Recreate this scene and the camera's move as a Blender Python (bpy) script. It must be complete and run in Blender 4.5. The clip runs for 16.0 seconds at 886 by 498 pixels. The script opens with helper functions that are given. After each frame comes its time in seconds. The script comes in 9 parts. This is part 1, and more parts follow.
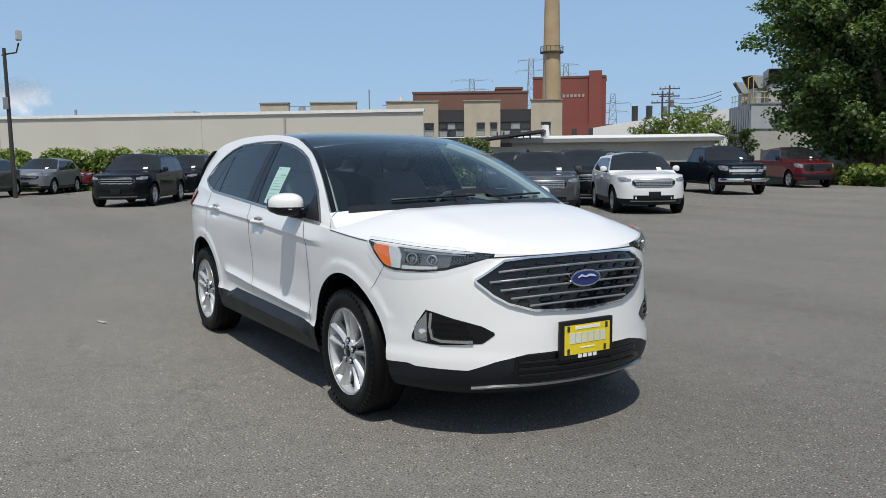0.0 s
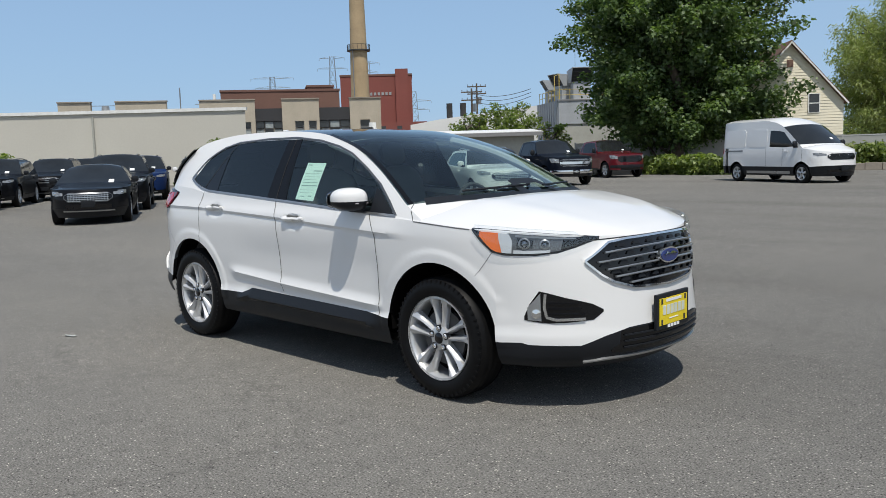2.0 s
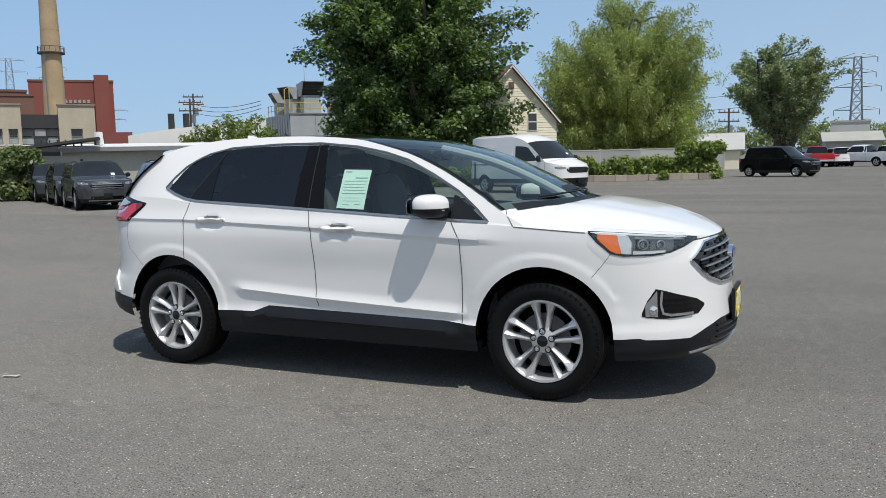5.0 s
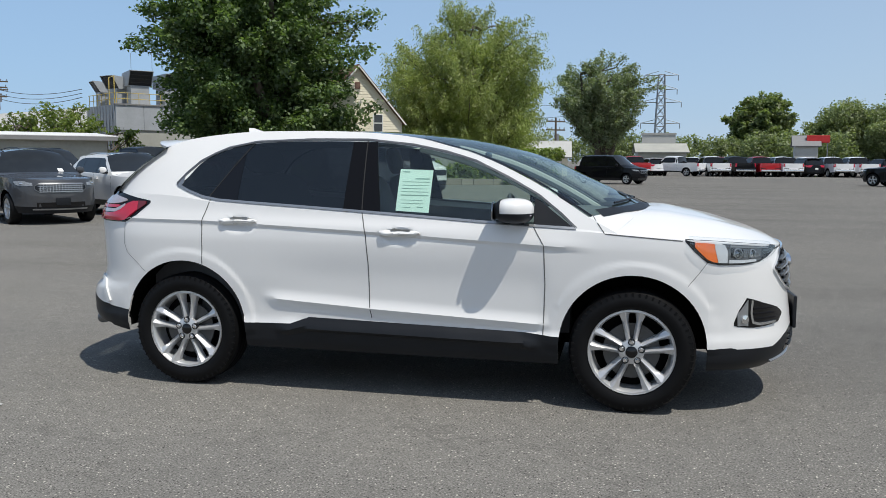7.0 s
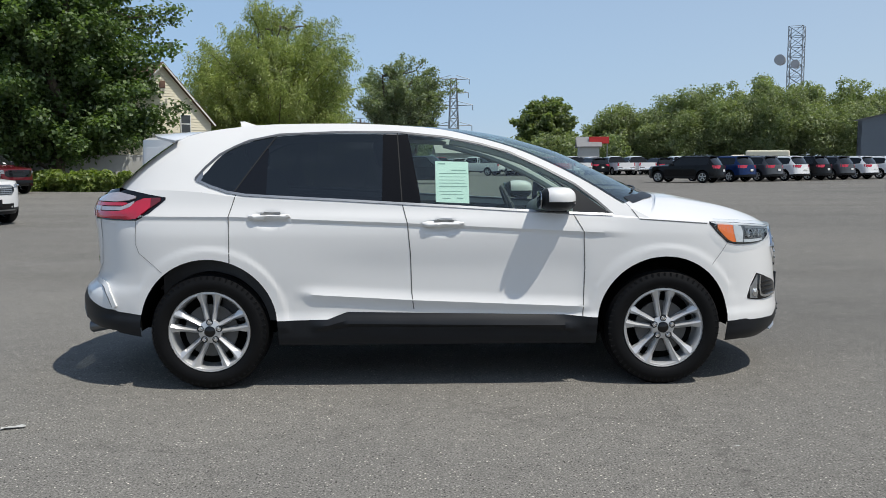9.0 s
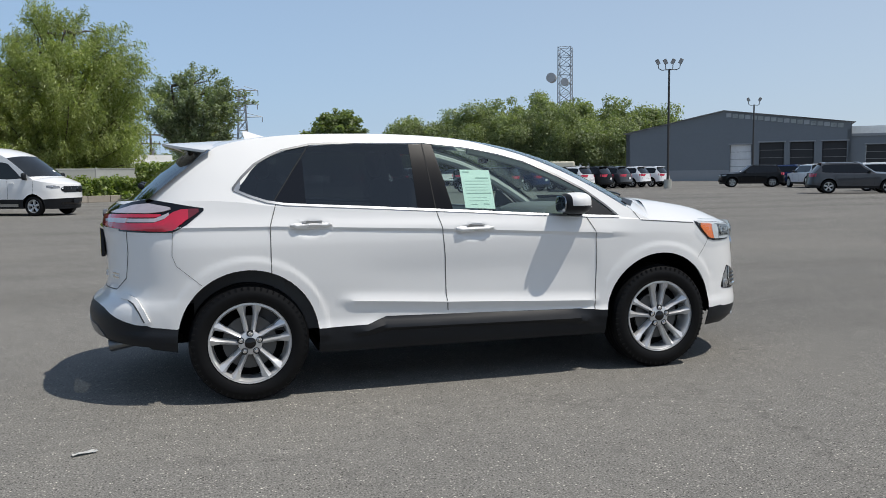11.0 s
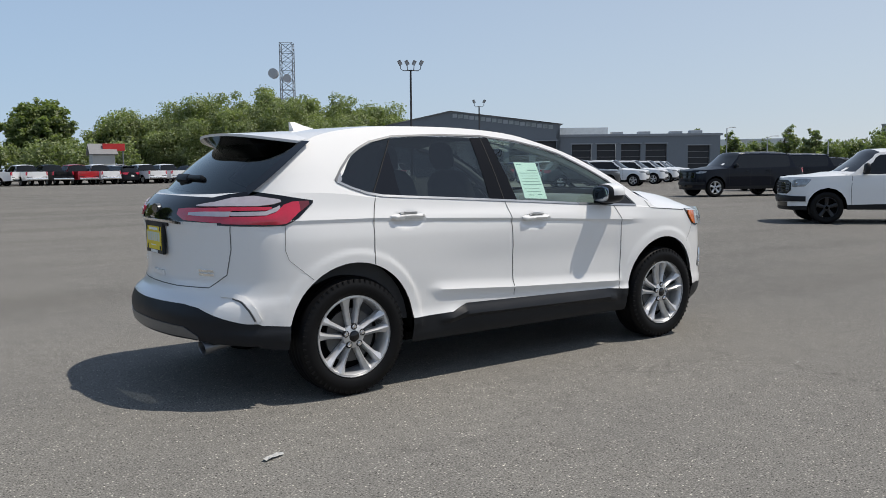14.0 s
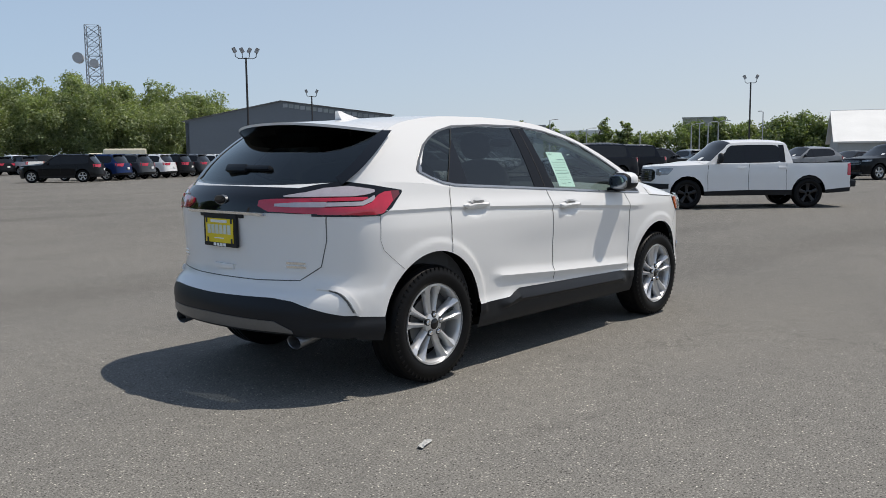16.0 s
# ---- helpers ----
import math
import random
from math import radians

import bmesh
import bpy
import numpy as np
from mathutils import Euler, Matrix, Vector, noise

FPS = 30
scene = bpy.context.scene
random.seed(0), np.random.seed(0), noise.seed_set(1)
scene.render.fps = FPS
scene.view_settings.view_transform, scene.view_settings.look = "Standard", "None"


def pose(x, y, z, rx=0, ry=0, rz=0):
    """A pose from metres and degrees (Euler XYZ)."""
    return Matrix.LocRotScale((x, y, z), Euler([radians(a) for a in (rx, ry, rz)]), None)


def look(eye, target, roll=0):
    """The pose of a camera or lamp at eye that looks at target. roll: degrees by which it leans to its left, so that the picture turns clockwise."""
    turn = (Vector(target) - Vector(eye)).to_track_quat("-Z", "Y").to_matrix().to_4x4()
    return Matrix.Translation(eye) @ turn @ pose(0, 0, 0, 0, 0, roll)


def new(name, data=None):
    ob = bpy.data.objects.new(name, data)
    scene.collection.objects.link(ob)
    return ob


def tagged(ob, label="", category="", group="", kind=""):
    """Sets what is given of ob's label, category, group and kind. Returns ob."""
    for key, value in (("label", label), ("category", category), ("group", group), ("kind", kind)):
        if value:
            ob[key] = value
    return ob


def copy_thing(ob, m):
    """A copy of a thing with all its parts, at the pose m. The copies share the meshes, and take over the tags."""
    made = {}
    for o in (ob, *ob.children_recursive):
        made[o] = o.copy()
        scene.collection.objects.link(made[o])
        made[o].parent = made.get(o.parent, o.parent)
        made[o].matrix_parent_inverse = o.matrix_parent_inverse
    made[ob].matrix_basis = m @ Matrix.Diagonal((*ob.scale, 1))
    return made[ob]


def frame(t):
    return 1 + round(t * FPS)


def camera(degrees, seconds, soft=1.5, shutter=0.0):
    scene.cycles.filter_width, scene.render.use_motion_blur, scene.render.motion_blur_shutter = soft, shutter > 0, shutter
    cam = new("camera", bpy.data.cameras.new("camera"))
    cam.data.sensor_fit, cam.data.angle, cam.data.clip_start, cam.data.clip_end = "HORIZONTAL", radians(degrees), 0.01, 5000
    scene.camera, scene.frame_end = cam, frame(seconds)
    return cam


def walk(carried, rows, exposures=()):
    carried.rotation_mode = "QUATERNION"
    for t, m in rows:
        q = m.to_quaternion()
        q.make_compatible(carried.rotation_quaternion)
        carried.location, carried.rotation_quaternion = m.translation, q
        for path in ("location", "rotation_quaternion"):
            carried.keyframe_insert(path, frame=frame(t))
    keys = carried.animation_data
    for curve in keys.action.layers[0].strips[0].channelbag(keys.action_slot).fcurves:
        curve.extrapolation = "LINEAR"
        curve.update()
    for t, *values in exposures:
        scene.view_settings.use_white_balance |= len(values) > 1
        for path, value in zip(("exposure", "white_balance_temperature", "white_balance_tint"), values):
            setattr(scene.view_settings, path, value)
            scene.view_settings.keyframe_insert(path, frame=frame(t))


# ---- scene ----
cam = camera(56.3, 16.0, soft=0.8)
PATH = [
    (0, (5.706, -2.902, 1.457), (4.012, -1.859, 1.243), -0.5),
    (0.5, (5.541, -3.315, 1.45), (3.917, -2.168, 1.234), -1.1),
    (1, (5.264, -3.617, 1.44), (3.71, -2.378, 1.218), -1.4),
    (1.5, (5.066, -3.971, 1.443), (3.583, -2.647, 1.22), -1.6),
    (2, (4.864, -4.303, 1.45), (3.46, -2.897, 1.223), -1.7),
    (2.5, (4.567, -4.544, 1.464), (3.243, -3.062, 1.236), -1.8),
    (3, (4.317, -4.852, 1.467), (3.086, -3.293, 1.238), -1.9),
    (3.5, (4.033, -5.11, 1.468), (2.903, -3.475, 1.244), -1.9),
    (4, (3.651, -5.311, 1.485), (2.623, -3.609, 1.267), -1.9),
    (4.5, (3.316, -5.551, 1.477), (2.387, -3.793, 1.264), -1.7),
    (5, (2.946, -5.611, 1.465), (2.113, -3.805, 1.252), -1.4),
    (5.2, (2.788, -5.609, 1.489), (1.991, -3.787, 1.274), -1.3),
    (7.3, (1.149, -5.799, 1.473), (0.789, -3.844, 1.257), 0.4),
    (7.5, (1.014, -5.8, 1.453), (0.697, -3.838, 1.235), 0.4),
    (8, (0.628, -5.847, 1.454), (0.434, -3.868, 1.235), 0.3),
    (8.5, (0.245, -6.027, 1.435), (0.178, -4.04, 1.222), 0.1),
    (9, (-0.137, -6.036, 1.413), (-0.072, -4.048, 1.204), -0.2),
    (9.2, (-0.303, -6.05, 1.409), (-0.183, -4.064, 1.204), -0.3),
    (11.3, (-1.951, -6.076, 1.392), (-1.319, -4.187, 1.208), -0.4),
    (11.5, (-2.117, -5.971, 1.386), (-1.442, -4.097, 1.198), -0.2),
    (12, (-2.523, -5.905, 1.38), (-1.753, -4.069, 1.194), -0.3),
    (12.5, (-2.896, -5.813, 1.384), (-2.031, -4.019, 1.198), -0.4),
    (13, (-3.231, -5.631, 1.408), (-2.267, -3.888, 1.221), -0.5),
    (13.5, (-3.603, -5.504, 1.404), (-2.537, -3.822, 1.214), -0.5),
    (14, (-3.888, -5.278, 1.389), (-2.726, -3.662, 1.192), -0.5),
    (14.5, (-4.2, -5.045, 1.393), (-2.95, -3.496, 1.192), -0.5),
    (15, (-4.532, -4.84, 1.402), (-3.203, -3.36, 1.197), -0.6),
    (15.5, (-4.792, -4.571, 1.414), (-3.389, -3.161, 1.202), -0.6),
    (16, (-5.123, -4.33, 1.396), (-3.647, -2.999, 1.173), -0.6),
]
walk(cam, [(t, look(eye, target, roll)) for t, eye, target, roll in PATH],
     [(0.0, -0.02, 6600, 9), (5.0, 0.04, 6600, 9), (7.5, 0.05, 6550, 9), (9.0, 0.05, 6580, 9), (11.5, 0.03, 6620, 10), (16.0, 0.02, 6820, 11)])

# ---- sky, sun ----
SUN_TO = Vector((0.41, -0.28, 1.0)).normalized()
sky_world = bpy.data.worlds.new("sky")
scene.world = sky_world
sky_world.use_nodes = True
wn = sky_world.node_tree.nodes
sky_tex = wn.new("ShaderNodeTexSky")
sky_tex.sky_type = 'NISHITA'
sky_tex.sun_disc = False
sky_tex.sun_elevation = math.asin(SUN_TO.z)
sky_tex.sun_rotation = math.atan2(SUN_TO.x, SUN_TO.y)
sky_tex.air_density, sky_tex.dust_density, sky_tex.ozone_density = 1.0, 0.15, 2.6
wn["Background"].inputs["Strength"].default_value = 0.12
wl = sky_world.node_tree.links
sky_hue = wn.new("ShaderNodeHueSaturation")
sky_hue.inputs["Saturation"].default_value = 0.80
wl.new(sky_tex.outputs[0], sky_hue.inputs["Color"])
# summer haze: bluer away from the sun, greyer below it, thinning towards the zenith
sky_dir = wn.new("ShaderNodeTexCoord")
sky_dot = wn.new("ShaderNodeVectorMath")
sky_dot.operation = 'DOT_PRODUCT'
sky_dot.inputs[1].default_value = Vector((SUN_TO.x, SUN_TO.y, 0)).normalized()
wl.new(sky_dir.outputs["Generated"], sky_dot.inputs[0])
sky_side = wn.new("ShaderNodeMapRange")
sky_side.inputs["From Min"].default_value, sky_side.inputs["From Max"].default_value = -1.0, 1.0
wl.new(sky_dot.outputs["Value"], sky_side.inputs["Value"])
haze_color = wn.new("ShaderNodeMix")
haze_color.data_type = 'RGBA'
haze_color.inputs[6].default_value, haze_color.inputs[7].default_value = (2.05, 3.72, 6.20, 1.0), (4.6, 5.1, 5.75, 1.0)
wl.new(sky_side.outputs[0], haze_color.inputs[0])
sky_up = wn.new("ShaderNodeSeparateXYZ")
wl.new(sky_dir.outputs["Generated"], sky_up.inputs[0])
haze_thin = wn.new("ShaderNodeMapRange")
haze_thin.inputs["From Min"].default_value, haze_thin.inputs["From Max"].default_value = 0.05, 0.6
haze_thin.inputs["To Min"].default_value, haze_thin.inputs["To Max"].default_value = 0.75, 0.25
wl.new(sky_up.outputs["Z"], haze_thin.inputs["Value"])
sky_haze = wn.new("ShaderNodeMix")
sky_haze.data_type = 'RGBA'
wl.new(haze_thin.outputs[0], sky_haze.inputs[0])
wl.new(sky_hue.outputs[0], sky_haze.inputs[6])
wl.new(haze_color.outputs[2], sky_haze.inputs[7])
wl.new(sky_haze.outputs[2], wn["Background"].inputs["Color"])
sun_data = bpy.data.lights.new("sun", 'SUN')
sun_data.energy, sun_data.angle, sun_data.color = 3.75, radians(0.6), (1.0, 0.955, 0.885)
sun_lamp = new("sun", sun_data)
sun_lamp.matrix_world = look(SUN_TO * 100, (0, 0, 0))
scene.view_settings.exposure = 0.0

# ---- materials ----
def nodes_of(name):
    m = bpy.data.materials.new(name)
    m.use_nodes = True
    return m, m.node_tree.nodes, m.node_tree.links


def noise_node(n, l, scale, detail=4.0, rough=0.55, coord="Object"):
    tc = n.new("ShaderNodeTexCoord")
    t = n.new("ShaderNodeTexNoise")
    t.inputs["Scale"].default_value, t.inputs["Detail"].default_value, t.inputs["Roughness"].default_value = scale, detail, rough
    l.new(tc.outputs[coord], t.inputs["Vector"])
    return t


def ramp_node(n, l, source, stops):
    r = n.new("ShaderNodeValToRGB")
    el = r.color_ramp.elements
    while len(el) < len(stops):
        el.new(0.5)
    for e, (p, c) in zip(el, stops):
        e.position, e.color = p, (*c, 1.0) if len(c) == 3 else c
    l.new(source, r.inputs["Fac"])
    return r


def mix_node(n, l, fac, a, b, mode='MIX'):
    m = n.new("ShaderNodeMix")
    m.data_type, m.blend_type = 'RGBA', mode
    for sock, v in ((m.inputs[0], fac), (m.inputs[6], a), (m.inputs[7], b)):
        if isinstance(v, bpy.types.NodeSocket):
            l.new(v, sock)
        elif isinstance(v, (int, float)):
            sock.default_value = v
        else:
            sock.default_value = (*v, 1.0)
    return m.outputs[2]


def surface(name, color, rough=0.5, metal=0.0, vary=0.12, scale=3.0, fine=60.0, bump=0.0, coat=0.0, spec=0.5, island=0.0, per_object=0.0, rough_vary=0.1, coord="Object"):
    """A surface with a coarse and a fine variation of its colour, and a fine relief."""
    m, n, l = nodes_of(name)
    b = n["Principled BSDF"]
    c = np.array(color)
    lo, hi = tuple(np.clip(c * (1 - vary), 0, 1)), tuple(np.clip(c * (1 + vary), 0, 1))
    big = noise_node(n, l, scale, 5.0, coord=coord)
    small = noise_node(n, l, fine, 3.0, coord=coord)
    r = ramp_node(n, l, big.outputs[0], [(0.3, lo), (0.7, hi)])
    col = mix_node(n, l, 0.35, r.outputs[0], ramp_node(n, l, small.outputs[0], [(0.3, lo), (0.7, hi)]).outputs[0])
    if island or per_object:
        src = n.new("ShaderNodeNewGeometry").outputs["Random Per Island"] if island else n.new("ShaderNodeObjectInfo").outputs["Random"]
        k = island or per_object
        rr = ramp_node(n, l, src, [(0.0, (1 - k,) * 3), (1.0, (1 + k * 0.4,) * 3)])
        col = mix_node(n, l, 1.0, col, rr.outputs[0], 'MULTIPLY')
    l.new(col, b.inputs["Base Color"])
    mr = n.new("ShaderNodeMapRange")
    mr.inputs["To Min"].default_value, mr.inputs["To Max"].default_value = max(0.02, rough - rough_vary), min(1.0, rough + rough_vary)
    l.new(big.outputs[0], mr.inputs["Value"])
    l.new(mr.outputs[0], b.inputs["Roughness"])
    b.inputs["Metallic"].default_value = metal
    b.inputs["Coat Weight"].default_value = coat
    b.inputs["Coat Roughness"].default_value = 0.03
    b.inputs["Specular IOR Level"].default_value = spec
    if bump:
        bp = n.new("ShaderNodeBump")
        bp.inputs["Strength"].default_value, bp.inputs["Distance"].default_value = min(1.0, bump * 20), bump
        l.new(small.outputs[0], bp.inputs["Height"])
        l.new(bp.outputs[0], b.inputs["Normal"])
    return m


def car_paint(name, color, metal=0.0):
    m = surface(name, color, 0.42, metal, 0.025, 1.2, 900.0, 0.0, 0.8, 0.25, rough_vary=0.04)
    b = m.node_tree.nodes["Principled BSDF"]
    b.inputs["Coat Roughness"].default_value = 0.035
    return m


def dark_paint(name, color, metal=0.0):
    m = car_paint(name, color, metal)
    m.node_tree.nodes["Principled BSDF"].inputs["Coat Weight"].default_value = 0.35
    m.node_tree.nodes["Principled BSDF"].inputs["Specular IOR Level"].default_value = 0.05
    return m


def thin_glass(name, tint, gloss=0.02, ior=1.5):
    """A pane: what is behind shows through its tint; the gloss grows at a flat angle."""
    m, n, l = nodes_of(name)
    n.remove(n["Principled BSDF"])
    lw = n.new("ShaderNodeLayerWeight")
    lw.inputs["Blend"].default_value = 0.5
    pw = n.new("ShaderNodeMath")
    pw.operation = 'POWER'
    l.new(lw.outputs["Facing"], pw.inputs[0])
    pw.inputs[1].default_value = 5.0
    fr = n.new("ShaderNodeMapRange")
    f0 = 2 * ((ior - 1) / (ior + 1))**2
    fr.inputs["To Min"].default_value, fr.inputs["To Max"].default_value = f0, 0.95
    l.new(pw.outputs[0], fr.inputs["Value"])
    tr, gl, mx = n.new("ShaderNodeBsdfTransparent"), n.new("ShaderNodeBsdfGlossy"), n.new("ShaderNodeMixShader")
    tr.inputs["Color"].default_value = (*tint, 1)
    gl.inputs["Roughness"].default_value = gloss
    gl.inputs["Color"].default_value = (0.9, 0.95, 0.95, 1)
    l.new(fr.outputs[0], mx.inputs[0])
    l.new(tr.outputs[0], mx.inputs[1])
    l.new(gl.outputs[0], mx.inputs[2])
    l.new(mx.outputs[0], n["Material Output"].inputs["Surface"])
    return m


def asphalt_material():
    m, n, l = nodes_of("asphalt")
    b = n["Principled BSDF"]
    patch_n = noise_node(n, l, 0.11, 6.0, 0.6)
    mid = noise_node(n, l, 1.1, 6.0, 0.66)
    mottle = noise_node(n, l, 9.0, 5.0, 0.7)
    grit = noise_node(n, l, 95.0, 3.0, 0.7)
    base = ramp_node(n, l, patch_n.outputs[0], [(0.30, (0.164, 0.159, 0.148)), (0.5, (0.181, 0.175, 0.161)), (0.70, (0.201, 0.193, 0.176))])
    col = base.outputs[0]
    for src, stops in ((mid, [(0.28, (0.93, 0.93, 0.935)), (0.5, (1.0, 1.0, 1.0)), (0.72, (1.05, 1.045, 1.035))]),
                       (mottle, [(0.30, (0.88,) * 3), (0.5, (1.0,) * 3), (0.70, (1.10,) * 3)]),
                       (grit, [(0.30, (0.34,) * 3), (0.42, (0.80,) * 3), (0.54, (1.08,) * 3), (0.64, (1.55,) * 3), (0.72, (2.3,) * 3)])):
        col = mix_node(n, l, 1.0, col, ramp_node(n, l, src.outputs[0], stops).outputs[0], 'MULTIPLY')
    # pale and dark stones set in the binder
    tc = n.new("ShaderNodeTexCoord")
    vor = n.new("ShaderNodeTexVoronoi")
    vor.inputs["Scale"].default_value = 88.0
    l.new(tc.outputs["Object"], vor.inputs["Vector"])
    sep = n.new("ShaderNodeSeparateColor")
    l.new(vor.outputs["Color"], sep.inputs[0])
    pick = ramp_node(n, l, sep.outputs[0], [(0.0, (0.28,) * 3), (0.12, (0.45,) * 3), (0.18, (0.97,) * 3), (0.88, (1.03,) * 3), (0.93, (1.8, 1.77, 1.7)), (1.0, (3.0, 2.95, 2.8))])
    near = ramp_node(n, l, vor.outputs["Distance"], [(0.3, (1.0,) * 3), (0.5, (0.0,) * 3)])
    col = mix_node(n, l, near.outputs[0], col, mix_node(n, l, 1.0, col, pick.outputs[0], 'MULTIPLY'))
    # hair cracks
    warp = noise_node(n, l, 2.2, 5.0, 0.6)
    add = n.new("ShaderNodeVectorMath")
    add.operation = 'MULTIPLY_ADD'
    add.inputs[1].default_value = (0.9, 0.9, 0.0)
    l.new(warp.outputs["Color"], add.inputs[0])
    l.new(tc.outputs["Object"], add.inputs[2])
    crack = n.new("ShaderNodeTexVoronoi")
    crack.feature = 'DISTANCE_TO_EDGE'
    crack.inputs["Scale"].default_value = 0.33
    l.new(add.outputs[0], crack.inputs["Vector"])
    where = ramp_node(n, l, patch_n.outputs[0], [(0.54, (0.0,) * 3), (0.64, (0.5,) * 3)])
    line = ramp_node(n, l, crack.outputs["Distance"], [(0.0, (1.0,) * 3), (0.006, (0.0,) * 3)])
    both_f = mix_node(n, l, 1.0, where.outputs[0], line.outputs[0], 'MULTIPLY')
    col = mix_node(n, l, both_f, col, (0.085, 0.08, 0.075))
    # lanes worn by tyres
    mp = n.new("ShaderNodeMapping")
    mp.inputs["Rotation"].default_value = (0, 0, radians(33))
    mp.inputs["Scale"].default_value = (0.05, 0.42, 1.0)
    l.new(tc.outputs["Object"], mp.inputs["Vector"])
    st = n.new("ShaderNodeTexNoise")
    st.inputs["Scale"].default_value, st.inputs["Detail"].default_value = 1.0, 4.0
    l.new(mp.outputs[0], st.inputs["Vector"])
    lanes = ramp_node(n, l, st.outputs[0], [(0.34, (0.87, 0.865, 0.86)), (0.5, (1.0,) * 3), (0.68, (1.06, 1.055, 1.04))])
    col = mix_node(n, l, 1.0, col, lanes.outputs[0], 'MULTIPLY')
    # the asphalt grows darker towards +x, with a ragged start
    sx = n.new("ShaderNodeSeparateXYZ")
    l.new(tc.outputs["Object"], sx.inputs[0])
    edge = n.new("ShaderNodeMath")
    edge.operation = 'MULTIPLY_ADD'
    l.new(mid.outputs[0], edge.inputs[0])
    edge.inputs[1].default_value = 3.0
    l.new(sx.outputs[0], edge.inputs[2])
    fade = n.new("ShaderNodeMapRange")
    fade.inputs["From Min"].default_value, fade.inputs["From Max"].default_value = -0.5, 4.5
    l.new(edge.outputs[0], fade.inputs["Value"])
    col = mix_node(n, l, fade.outputs[0], col, mix_node(n, l, 1.0, col, (0.91, 0.91, 0.915), 'MULTIPLY'))
    l.new(col, b.inputs["Base Color"])
    b.inputs["Roughness"].default_value = 0.95
    b.inputs["Specular IOR Level"].default_value = 0.06
    bp = n.new("ShaderNodeBump")
    bp.inputs["Strength"].default_value, bp.inputs["Distance"].default_value = 1.0, 0.004
    l.new(grit.outputs[0], bp.inputs["Height"])
    l.new(bp.outputs[0], b.inputs["Normal"])
    return m


def leaf_material(name, dark, light):
    m, n, l = nodes_of(name)
    n.remove(n["Principled BSDF"])
    rnd = n.new("ShaderNodeNewGeometry").outputs["Random Per Island"]
    col = ramp_node(n, l, rnd, [(0.0, dark), (0.6, tuple((np.array(dark) + np.array(light)) / 2)), (1.0, light)]).outputs[0]
    blot = noise_node(n, l, 0.35, 3.0)
    col = mix_node(n, l, 1.0, col, ramp_node(n, l, blot.outputs[0], [(0.3, (0.75,) * 3), (0.7, (1.2, 1.2, 1.1))]).outputs[0], 'MULTIPLY')
    d, t, g, m1, m2 = (n.new(k) for k in ("ShaderNodeBsdfDiffuse", "ShaderNodeBsdfTranslucent", "ShaderNodeBsdfGlossy", "ShaderNodeMixShader", "ShaderNodeMixShader"))
    l.new(col, d.inputs["Color"])
    l.new(mix_node(n, l, 1.0, col, (1.25, 1.4, 0.6), 'MULTIPLY'), t.inputs["Color"])
    g.inputs["Roughness"].default_value = 0.5
    m1.inputs[0].default_value, m2.inputs[0].default_value = 0.45, 0.04
    l.new(d.outputs[0], m1.inputs[1])
    l.new(t.outputs[0], m1.inputs[2])
    l.new(m1.outputs[0], m2.inputs[1])
    l.new(g.outputs[0], m2.inputs[2])
    l.new(m2.outputs[0], n["Material Output"].inputs["Surface"])
    return m


